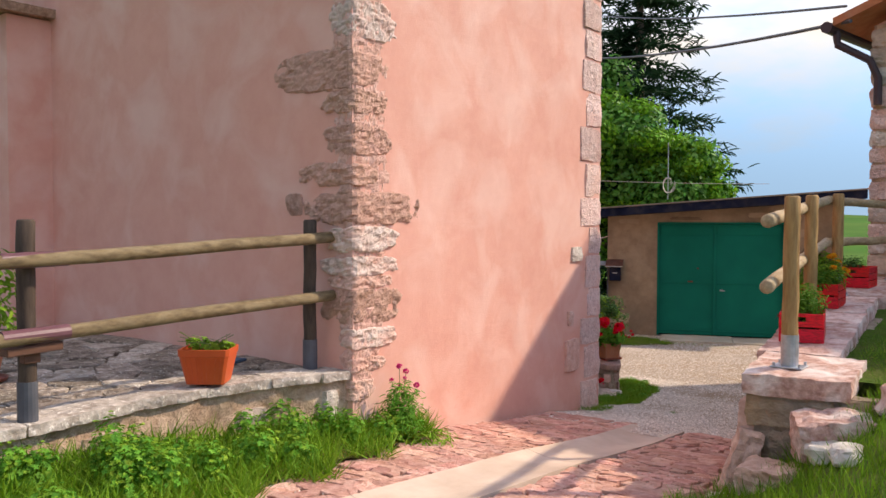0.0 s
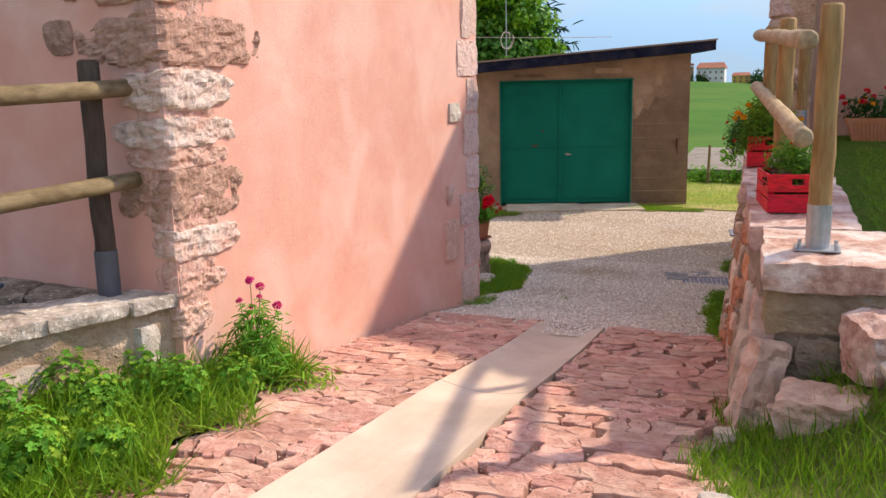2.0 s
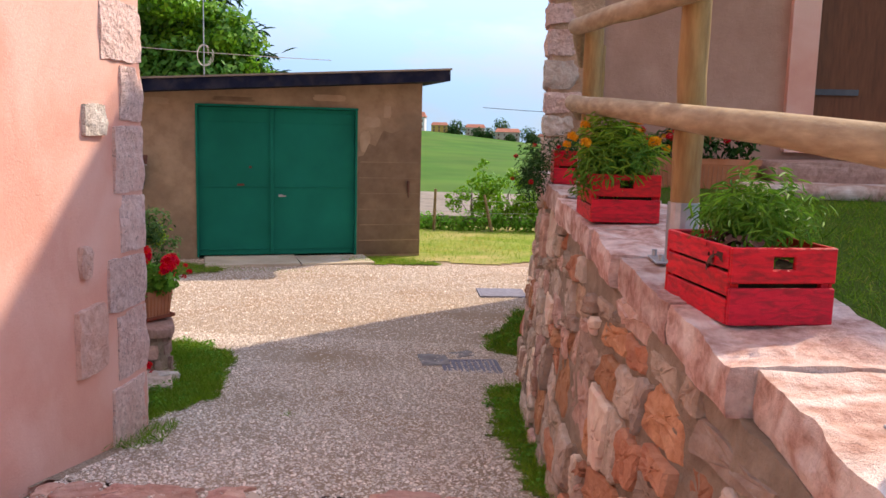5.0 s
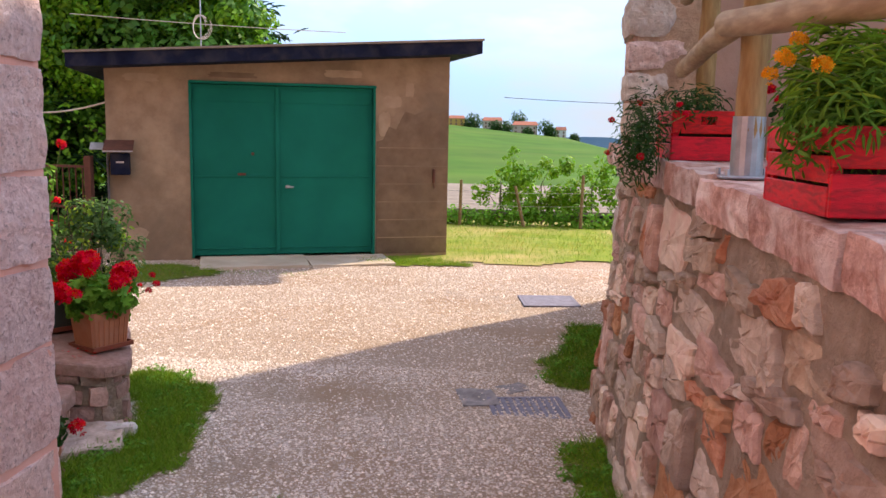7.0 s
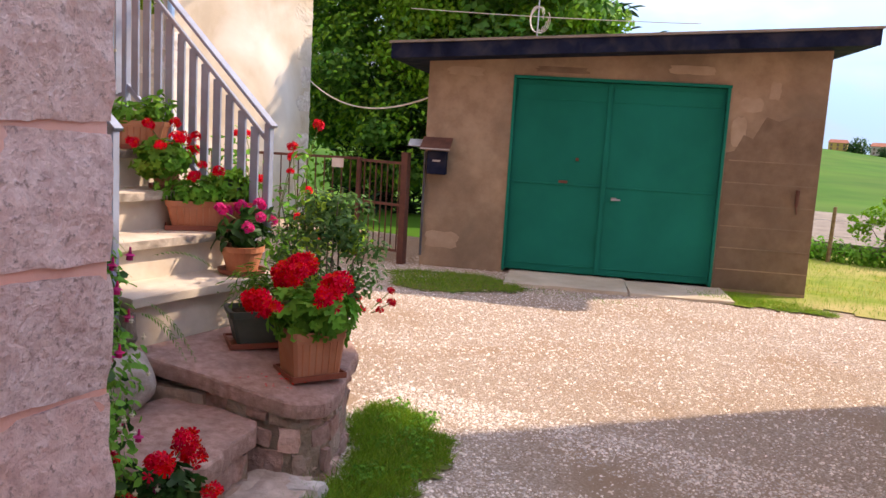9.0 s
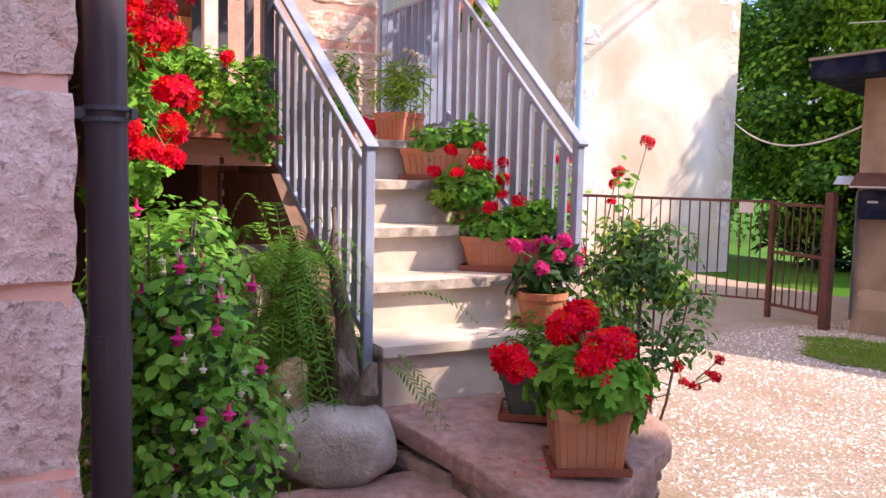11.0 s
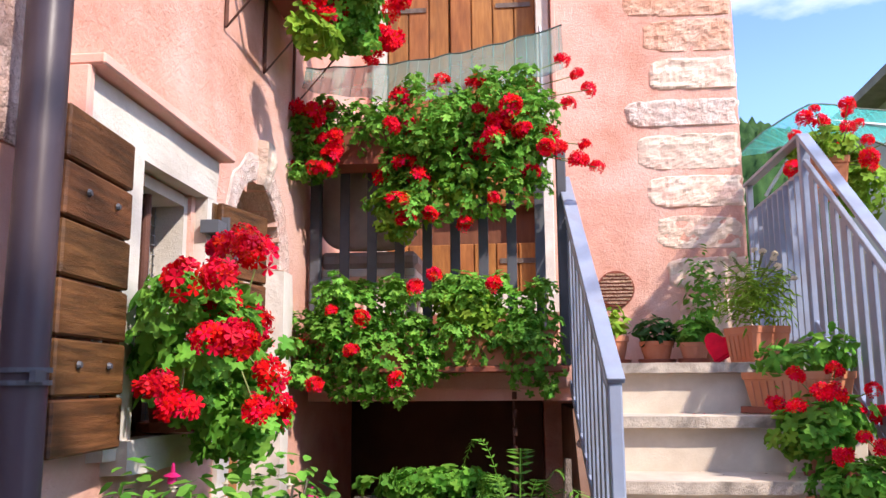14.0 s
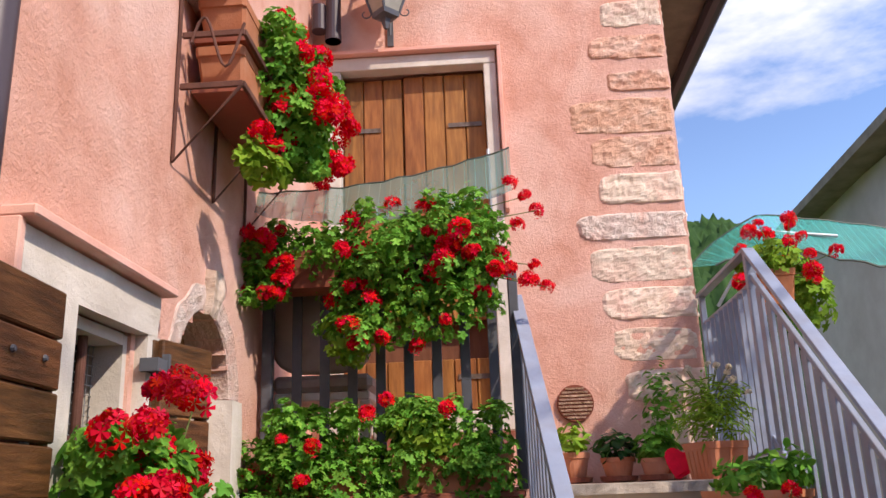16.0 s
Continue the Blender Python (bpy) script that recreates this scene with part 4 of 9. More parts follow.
# double door
for k, (u0, u1) in enumerate(((1.0, 2.06), (2.07, 3.29))):
    leaf = garage_part("door_leaf", boxes((((u0 + u1) / 2, 0.075, 1.10), (u1 - u0, 0.04, 2.17)), bevel=0.006), GREEN_STEEL, "green painted steel door leaf")
    for zz, hh in ((2.05, 0.16), (1.03, 0.02), (0.10, 0.012)):
        part("door_seam", boxes((((u0 + u1) / 2, 0.052, zz), (u1 - u0 - 0.04, 0.012, hh)), bevel=0.003), GREEN_STEEL, leaf)
    if k == 0:
        part("latch_plate", boxes(((1.60, 0.050, 1.06), (0.10, 0.014, 0.03))), RUST, leaf)
        part("lock_plate", boxes(((1.74, 0.050, 1.32), (0.035, 0.014, 0.035))), RUST, leaf)
        part("door_edge", boxes(((u1 - 0.01, 0.045, 1.10), (0.05, 0.03, 2.15)), bevel=0.004), GREEN_STEEL, leaf)
    else:
        bm = boxes(((2.18, 0.046, 0.90), (0.06, 0.02, 0.035)))
        tube(bm, (2.17, 0.03, 0.90), (2.17, -0.03, 0.90), 0.012)
        tube(bm, (2.17, -0.03, 0.90), (2.25, -0.03, 0.90), 0.010)
        part("door_handle", bm, ZINC, leaf, "small grey lever handle")
garage_part("door_frame", boxes(((0.985, 0.04, 1.10), (0.03, 0.12, 2.2)), ((3.305, 0.04, 1.10), (0.03, 0.12, 2.2)), ((2.15, 0.04, 2.205), (2.36, 0.12, 0.03))), GREEN_STEEL, "green steel frame")
bm = bmesh.new()
tube(bm, (4.12, -0.02, 1.14), (4.12, -0.02, 0.96), 0.022, 0.018, 8)
tube(bm, (4.12, -0.02, 0.96), (4.13, -0.02, 0.88), 0.008, 0.008, 6)
garage_part("wall_hook", bm, RUST, "rusty iron door catch")
apron = thing("concrete_apron", GO, math.degrees(math.atan2(GU.y, GU.x)), "cracked concrete apron before the garage door", "apron")
place("slab", rough_block("slab", (1.30, 0.85, 0.10), 8, 9, 0.007, 0.02), CONCRETE, apron, pose(1.72, -0.46, -0.034))
place("slab", rough_block("slab", (1.05, 0.80, 0.10), 9, 9, 0.007, 0.02), CONCRETE, apron, pose(2.90, -0.48, -0.038, 0, 0, 2))

# darker bare pier beside the door, its block courses showing
bm = bmesh.new()
prism(bm, [(3.335, 0.0), (4.316, 0.0), (4.316, 1.95), (4.18, 1.88), (4.02, 1.93), (3.85, 1.86), (3.72, 1.90), (3.60, 1.66), (3.50, 1.70), (3.42, 1.52), (3.335, 1.50)], -0.005, 0.01)
pier = garage_part("bare_pier", bm, CEMENT_DARK, "darker bare blockwork beside the door")
for i, z in enumerate((0.22, 0.46, 0.70, 0.94, 1.18, 1.42)):
    garage_part("block_joint", boxes(((3.83, -0.006, z), (0.92 if i % 2 else 0.96, 0.006, 0.012))), CEMENT, "", pier)
# pale and dark repairs in the garage plaster
rgp = random.Random(9)
for u, z, w, h, m in ((3.55, 2.02, 0.26, 0.16, CEMENT_PALE), (3.44, 1.72, 0.16, 0.34, CEMENT_PALE), (3.78, 2.18, 0.12, 0.2, CEMENT_PALE), (0.42, 2.24, 0.42, 0.10, CEMENT_PALE), (0.25, 0.30, 0.40, 0.20, CEMENT_PALE), (3.72, 1.28, 0.5, 0.16, CEMENT_DARK), (3.95, 0.72, 0.55, 0.18, CEMENT_DARK), (3.62, 0.45, 0.36, 0.17, CEMENT_DARK), (4.05, 1.05, 0.4, 0.17, CEMENT_DARK), (3.80, 0.12, 0.7, 0.22, CEMENT_DARK), (2.9, 2.36, 0.5, 0.10, CEMENT_PALE), (1.5, 2.30, 0.6, 0.07, CEMENT_DARK)):
    ring = []
    for i in range(18):
        a = i * math.tau / 18
        k = min(1 / max(abs(math.cos(a)), 1e-6), 1 / max(abs(math.sin(a)), 1e-6), 1.25) * rgp.uniform(0.84, 1.05) / 2
        ring.append((u + w * k * math.cos(a), z + h * k * math.sin(a)))
    bm = bmesh.new()
    prism(bm, ring, -0.0035, 0.01)
    garage_part("render_patch", bm, m)


# ---- retaining wall ----
def wall_face_x(y):
    return float(np.interp(y, (6.8, 9.0, 10.7, 12.2), (-1.00, -1.30, -1.40, -1.42)))


def wall_top(y):
    return float(np.interp(y, (6.8, 7.6, 9.0, 10.65, 12.2), (1.33, 1.40, 1.52, 1.585, 1.62)))


rw = random.Random(11)
retaining = thing("retaining_wall", (0, 0, 0), 0, "rubble stone retaining wall with rough rose capstones", "stone wall")
bm = bmesh.new()
ring = []
for y in np.linspace(6.86, 12.1, 150):
    fx, b, t = wall_face_x(y), street(y) - 0.25, wall_top(y) - 0.12
    row = []
    for k in range(31):
        z = b + (t - b) * k / 30
        bulge = 0.013 * noise.noise(Vector((3, y * 5, z * 5))) + 0.010 * noise.noise(Vector((3, y * 15, z * 15)))
        row.append(bm.verts.new((fx - 0.105 + 0.115 * (z - street(y)) / 1.3 - 0.012 - bulge, y, z)))
    ring.append(row + [bm.verts.new((fx + 0.55, y, t)), bm.verts.new((fx + 0.55, y, b))])
for a, b in zip(ring, ring[1:]):
    for i in range(33):
        bm.faces.new((a[i], a[(i + 1) % 33], b[(i + 1) % 33], b[i]))
bm.faces.new(ring[0][::-1])
bm.faces.new(ring[-1])
core = part("core", bm, MORTAR, retaining, "uneven lime mortar between the stones")


def cells(pts, near=26):
    """Voronoi cells of points in a plane, as lists of corners."""
    pts = np.array(pts)
    out = []
    for k, p in enumerate(pts):
        d = pts - p
        order = np.argsort((d ** 2).sum(1))[1:near]
        poly = [Vector((p[0] + a, p[1] + b)) for a, b in ((-0.4, -0.4), (0.4, -0.4), (0.4, 0.4), (-0.4, 0.4))]
        for q in order:
            poly = clipped(poly, Vector((p + pts[q]) / 2), Vector(d[q]))
        out.append(poly)
    return out


def clipped(poly, at, way):
    """What of a convex outline lies on the near side of a line."""
    res = []
    for a, b in zip(poly, poly[1:] + poly[:1]):
        da, db = (a - at).dot(way), (b - at).dot(way)
        if da <= 0:
            res.append(a)
        if (da < 0 < db) or (db < 0 < da):
            res.append(a.lerp(b, da / (da - db)))
    return res


def cell_stone(name, poly, gap, proud, edge, r, wobble, to_world, dip=0.05):
    """A flat-faced stone with a broken edge from an outline; to_world(a, b, height) gives its place."""
    c = sum(poly, Vector((0, 0))) / len(poly)
    size = sum((p - c).length for p in poly) / len(poly)
    ring = []
    for a, b in zip(poly, poly[1:] + poly[:1]):
        if (b - a).length < 0.012:
            continue
        ring.append(a.lerp(b, 0.06))
        if (b - a).length > 0.07:
            for k in ((0.25, 0.42, 0.6, 0.78) if (b - a).length > 0.14 else (0.36, 0.66)):
                ring.append(a.lerp(b, k) + Vector((r.uniform(-wobble, wobble), r.uniform(-wobble, wobble))))
        ring.append(a.lerp(b, 0.94))
    if len(ring) < 4:
        return None
    tilt = Vector((r.uniform(-1, 1), r.uniform(-1, 1))) * edge * 0.6 / size
    v, n = [], len(ring)
    for p in ring:
        q = c + (p - c) * (1 - gap / size)
        v.append(to_world(q.x, q.y, proud - dip))
    for p in ring:
        q = c + (p - c) * (1 - gap / size)
        v.append(to_world(q.x, q.y, proud - edge * r.uniform(0.4, 1.1) + tilt.dot(p - c)))
    for p in ring:
        q = c + (p - c) * (1 - (gap + edge * r.uniform(0.4, 1.0)) / size)
        v.append(to_world(q.x, q.y, proud + r.uniform(-0.2, 0.2) * edge + tilt.dot(p - c)))
    for p in ring:
        q = c + (p - c) * r.uniform(0.4, 0.5)
        v.append(to_world(q.x, q.y, proud + r.uniform(-0.3, 0.5) * edge + tilt.dot(p - c)))
    for p in ring:
        q = c + (p - c) * r.uniform(0.12, 0.2)
        v.append(to_world(q.x, q.y, proud + r.uniform(-0.3, 0.5) * edge + tilt.dot(p - c)))
    faces = []
    for k in range(4):
        for i in range(n):
            j = (i + 1) % n
            faces.append((k * n + i, k * n + j, (k + 1) * n + j, (k + 1) * n + i))
    faces.append(tuple(4 * n + i for i in range(n)))
    return mesh_of(name, v, faces)


outlines, z_rel, course = [], -0.12, 0


def course_line(k, y):
    """How far a course's bed joint wanders up and down."""
    return 0.028 * math.sin(y * 2.3 + k * 1.7) + 0.018 * math.sin(y * 5.1 + k * 2.9)


while z_rel < 1.75:
    h = rw.choice((0.10, 0.13, 0.16, 0.20, 0.25))
    y = 6.7 + rw.uniform(0, 0.2)
    while y < 12.3:
        l = rw.choice((0.10, 0.15, 0.21, 0.28, 0.36, 0.46)) * rw.uniform(0.85, 1.15)
        lean0, lean1 = rw.uniform(-0.04, 0.04), rw.uniform(-0.04, 0.04)
        za = street(y) + z_rel
        j = [rw.uniform(-0.016, 0.016) for _ in range(8)]
        quad = [Vector((y + lean0 + j[0], za + course_line(course, y) + j[1])), Vector((y + l + lean1 + j[2], za + course_line(course, y + l) + j[3])),
                Vector((y + l - lean1 + j[4], za + h + course_line(course + 1, y + l) + j[5])), Vector((y - lean0 + j[6], za + h + course_line(course + 1, y) + j[7]))]
        if rw.random() < 0.22 and h > 0.14:
            m0, m1 = quad[0].lerp(quad[3], rw.uniform(0.4, 0.6)), quad[1].lerp(quad[2], rw.uniform(0.4, 0.6))
            outlines += [[quad[0], quad[1], m1, m0], [m0, m1, quad[2], quad[3]]]
        else:
            cut = rw.randrange(4)  # one corner knocked off
            a, b, c = quad[cut - 1], quad[cut], quad[(cut + 1) % 4]
            outlines.append(quad[:cut] + [b.lerp(a, rw.uniform(0.1, 0.35)), b.lerp(c, rw.uniform(0.08, 0.25))] + quad[cut + 1:])
        y += l
    z_rel += h
    course += 1


def on_wall(y, z, out):
    t = (z - street(y)) / 1.3
    return (wall_face_x(y) - 0.105 + 0.115 * t - out, y, z)


for poly in outlines:
    p = sum(poly, Vector((0, 0))) / len(poly)
    if not (6.84 < p[0] < 12.06 and street(p[0]) - 0.1 < p[1] < wall_top(p[0]) - 0.13):
        continue
    poly = clipped(poly, Vector((p[0], wall_top(p[0]) - 0.115)), Vector((-0.05, 1)))
    poly = clipped(clipped(poly, Vector((12.07, 0)), Vector((1, 0))), Vector((6.78, 0)), Vector((-1, 0)))
    if len(poly) < 3:
        continue
    me = cell_stone("stone", poly, rw.uniform(0.010, 0.030), rw.uniform(0.012, 0.050), 0.016, rw, 0.012, on_wall, 0.10)
    if me:
        link("stone", me, rw.choices((RUBBLE, RUBBLE_PALE, RUBBLE_RED, RUBBLE_ROSE, CREAM_STONE), (4, 4, 2, 3, 1))[0], retaining)
# near end of the wall: broad boulders bedded in mortar
END_STONE = mat("beige_end_boulder", (0.30, 0.225, 0.165), (0.52, 0.41, 0.315), 9.0, 0.95, 0.9, 50, (0.46, 0.29, 0.13), 3.2, 0.6, rand=0.12, depth=0.02)
for x, z, w, h, turn, m in ((-0.80, 1.115, 0.52, 0.21, -3, END_STONE), (-0.36, 1.11, 0.32, 0.20, 4, END_STONE), (-0.05, 1.12, 0.26, 0.20, 0, RUBBLE), (-0.72, 0.905, 0.40, 0.17, 2, MORTAR), (-0.33, 0.90, 0.34, 0.16, -4, RUBBLE), (-0.90, 0.72, 0.30, 0.17, 5, RUBBLE), (-0.58, 0.70, 0.28, 0.18, -3, RUBBLE_PALE)):
    place("stone", rough_block("stone", (w, 0.20, h), x * 17 + z, 11, 0.020, 0.22), m, retaining, pose(x, 6.868, z, rw.uniform(-4, 4), turn, rw.uniform(-3, 3)))
place("mortar_bed", rough_block("mortar_bed", (1.06, 0.14, 0.82), 91, 16, 0.016, 0.03), MORTAR, retaining, pose(-0.52, 6.87, 0.82))
# tall stones set on edge at the wall's foot
place("stone", rough_block("stone", (0.17, 0.15, 0.44), 71, 9, 0.026, 0.30), RUBBLE_ROSE, retaining, pose(-1.05, 6.74, 0.76, -8, 16, 20))
place("stone", rough_block("stone", (0.20, 0.13, 0.16), 73, 9, 0.024, 0.30), RUBBLE_ROSE, retaining, pose(-0.97, 6.68, 0.64, 0, 6, -15))
place("stone", rough_block("stone", (0.10, 0.13, 0.36), 74, 9, 0.022, 0.30), RUBBLE_PALE, retaining, pose(-1.13, 7.02, 0.76, 0, 6, 8))
y = 6.74
k = 0
for l in (0.62, 0.50, 0.56, 0.44, 0.60, 0.46, 0.52, 0.42, 0.50, 0.44, 0.5):
    w = rw.uniform(0.47, 0.55) + (0.12 if k == 0 else 0.0)
    me = rough_block("capstone", (w, l + 0.012, 0.125), 60 + k, 13, 0.011, 0.05)
    rise = math.degrees(math.atan((wall_top(y + l) - wall_top(y)) / l))
    place("capstone", me, CAPSTONE, retaining, pose(wall_face_x(y + l / 2) + w / 2 - 0.05 + rw.uniform(-0.02, 0.02), y + l / 2, wall_top(y + l / 2) - 0.06, rise, rw.uniform(-1.5, 1.5), 5 + rw.uniform(-3, 3)))
    y += l + 0.008
    k += 1

# ---- terrace ----
terrace = thing("terrace", (0, 0, 0), 0, "raised limestone-flagged terrace with a pale broken edge", "terrace")


def edge_x(y):
    return float(np.interp(y, (0, 3.5, 4.5, 5.3, 6.0), (-3.75, -3.85, -3.93, -3.86, -3.66)))


bm = bmesh.new()
ys = np.linspace(-1, 6.02, 120)
ring = []
for y in ys:
    row = []
    for k in range(9):
        z = 0.5 + 0.60 * k / 8
        w = 0.035 * noise.noise(Vector((1.0, y * 4.5, z * 6))) + 0.018 * noise.noise(Vector((5.0, y * 14, z * 16)))
        row.append(bm.verts.new((edge_x(y) - 0.012 + w, y, z)))
    ring.append(row + [bm.verts.new((-12, y, 1.10)), bm.verts.new((-12, y, 0.5))])
for a, b in zip(ring, ring[1:]):
    for i in range(11):
        bm.faces.new((a[i], a[(i + 1) % 11], b[(i + 1) % 11], b[i]))
bm.faces.new(ring[0][::-1])
bm.faces.new(ring[-1])
part("core", bm, TERRACE_FACE, terrace, "rough pink-beige mortared face below the flags")
rt = random.Random(3)
y = -0.8
k = 0
while y < 5.95:
    l = min(rt.uniform(0.35, 0.7), 6.02 - y)
    yc = y + l / 2
    turn = math.degrees(math.atan((edge_x(yc - 0.2) - edge_x(yc + 0.2)) / 0.4))
    w = rt.uniform(0.26, 0.36)
    place("edge_stone", rough_block("edge_stone", (w, l + 0.012, 0.062), 90 + k, 9, 0.009, 0.05), TERRACE_EDGE, terrace, pose(edge_x(yc) + 0.035 - w / 2 + rt.uniform(-0.012, 0.012), yc, 1.122 + rt.uniform(-0.003, 0.003), rt.uniform(-0.4, 0.4), rt.uniform(-0.6, 0.6), turn + rt.uniform(-1, 1)))
    y += l
    k += 1
seeds = []
y = 2.3
while y < 6.0:
    x = -8.2 + rt.uniform(0, 0.3)
    while x < -3.9:
        seeds.append((x + rt.uniform(-0.12, 0.12), y + rt.uniform(-0.09, 0.09)))
        x += rt.uniform(0.24, 0.44)
    y += 0.25


def on_terrace(x, y, out):
    return (x, y, 1.116 + out)


for p, poly in zip(seeds, cells(seeds)):
    lim = edge_x(p[1]) - 0.25
    poly = clipped(clipped(poly, Vector((lim, 0)), Vector((1, 0))), Vector((0, 5.99)), Vector((0, 1)))
    if len(poly) < 3:
        continue
    me = cell_stone("flagstone", poly, rt.uniform(0.003, 0.012), rt.uniform(0.014, 0.030), 0.010, rt, 0.014, on_terrace, 0.05)
    if me:
        link("flagstone", me, rt.choices((TERRACE, TERRACE_EDGE), (5, 1))[0], terrace)
for y, z, l, h, m in ((5.86, 0.93, 0.12, 0.20, QUOIN_WHITE), (5.3, 0.90, 0.22, 0.14, RUBBLE_PALE), (4.2, 0.93, 0.24, 0.15, RUBBLE)):
    place("stone", rough_block("stone", (0.12, l, h), y * 17, 5, 0.014, 0.25), m, terrace, pose(edge_x(y) - 0.042, y, z))

# ---- lane setts and channel ----
def chan(y):
    """Left and right edge of the drainage channel."""
    return float(np.interp(y, (0, 5.4, 8.72), (-2.42, -2.58, -2.68))), float(np.interp(y, (0, 5.4, 8.72), (-1.94, -2.07, -2.20)))


channel = thing("drain_channel", (0, 0, 0), 0, "pale shallow concrete drain channel down the lane", "drain channel")
ends_y = [-0.5, 2.2, 4.9, 6.8, 8.72]
for y0, y1 in zip(ends_y, ends_y[1:]):
    bm = bmesh.new()
    n = 8
    rows = []
    for j in range(13):
        y = y0 + 0.003 + (y1 - y0 - 0.006) * j / 12
        a, b = chan(y)
        row = []
        for i in range(n + 1):
            t = i / n
            dip = 0.035 * max(0.0, 1 - (2 * t - 1) ** 2)
            bite = 0.07 * max(0.0, 1 - (2 * t - 1.05) ** 2) if y1 > 8.7 and j == 12 else 0.0
            row.append(bm.verts.new((a + (b - a) * t, y - bite, street(y) + 0.018 - dip + 0.004 * noise.noise(Vector((t * 3, y * 2, 1))))))
        rows.append(row)
    for p, q in zip(rows, rows[1:]):
        for i in range(n):
            bm.faces.new((p[i], p[i + 1], q[i + 1], q[i]))
    ret = bmesh.ops.extrude_face_region(bm, geom=bm.faces[:])
    for g in ret["geom"]:
        if isinstance(g, bmesh.types.BMVert):
            g.co.z -= 0.07
    part("channel_length", bm, GUTTER, channel)
paving = thing("lane_paving", (0, 0, 0), 0, "worn red porphyry setts with sandy joints", "paving", kind="structure")
rp = random.Random(8)


def on_lane(x, y, up):
    a, b = Vector((x * 4.2, y * 4.2, 3.0)), Vector((x * 11, y * 11, 8.0))
    x += 0.055 * noise.noise(a) + 0.022 * noise.noise(b)
    y += 0.055 * noise.noise(a + Vector((0, 0, 20))) + 0.022 * noise.noise(b + Vector((0, 0, 20)))
    l, r = chan(y)
    if l - 0.004 < x < r + 0.004:
        x = l - 0.004 if x < (l + r) / 2 else r + 0.004
    return (max(x, WALL_X + 0.02) if y > 6 else x, y, street(y) + 0.004 + up + 0.005 * noise.noise(Vector((x * 16, y * 16, 1))))


def sett_line(k, x):
    """How a row's edge wanders across the lane."""
    return 0.10 * (x + 2.3) + 0.030 * noise.noise(Vector((x * 1.3, k * 0.7, 1))) + 0.014 * noise.noise(Vector((x * 4.0, k * 1.9, 5)))


sett_quads, row_y, row = [], 2.2, 0
while row_y < 9.1:
    deep = rp.uniform(0.12, 0.20)
    x = -3.9 + rp.uniform(0, 0.2)
    while x < -0.8:
        w = rp.choice((0.12, 0.15, 0.19, 0.24, 0.31)) * rp.uniform(0.85, 1.15)
        j = [rp.uniform(-0.026, 0.026) for _ in range(8)]
        skew0, skew1 = rp.uniform(-0.05, 0.05), rp.uniform(-0.05, 0.05)
        sett_quads.append([Vector((x + j[0], row_y + sett_line(row, x) + j[1])), Vector((x + w + j[2], row_y + sett_line(row, x + w) + j[3])),
                           Vector((x + w + skew1 + j[4], row_y + deep + sett_line(row + 1, x + w) + j[5])), Vector((x + skew0 + j[6], row_y + deep + sett_line(row + 1, x) + j[7]))])
        x += w
    row_y += deep
    row += 1
broken = []
for quad in sett_quads:
    if rp.random() < 0.16:  # cracked across
        p, q = quad[0].lerp(quad[1], rp.uniform(0.35, 0.65)), quad[3].lerp(quad[2], rp.uniform(0.35, 0.65))
        broken += [[quad[0], p, q, quad[3]], [p, quad[1], quad[2], q]]
    else:
        broken.append(quad)
for poly in broken:
    x, y = sum(poly, Vector((0, 0))) / 4
    if not 2.5 < y < 8.80:
        continue
    l, r = chan(y)
    left = float(np.interp(y, (2, 4, 5.2, 6.2, 6.6, 9), (-2.75, -2.9, -3.12, -3.35, -3.56, -3.58))) + rp.uniform(0, 0.03)
    right = lane_right(y) + rp.uniform(-0.05, 0.05)
    mid = (l + r) / 2
    if x < mid:
        poly = clipped(clipped(poly, Vector((l - 0.008, y)), Vector((1, 0.04))), Vector((left, y)), Vector((-1, 0)))
    else:
        poly = clipped(clipped(poly, Vector((r + 0.008, y)), Vector((-1, -0.04))), Vector((right, y)), Vector((1, 0)))
    if len(poly) < 3:
        continue
    area = abs(sum(a.x * b.y - b.x * a.y for a, b in zip(poly, poly[1:] + poly[:1]))) / 2
    if area < 0.006:
        continue
    me = cell_stone("sett", poly, rp.choice((0.001, 0.002, 0.003, 0.006)), rp.uniform(0.002, 0.011), 0.007, rp, 0.014, on_lane, 0.05)
    if me:
        link("sett", me, PAVER, paving)


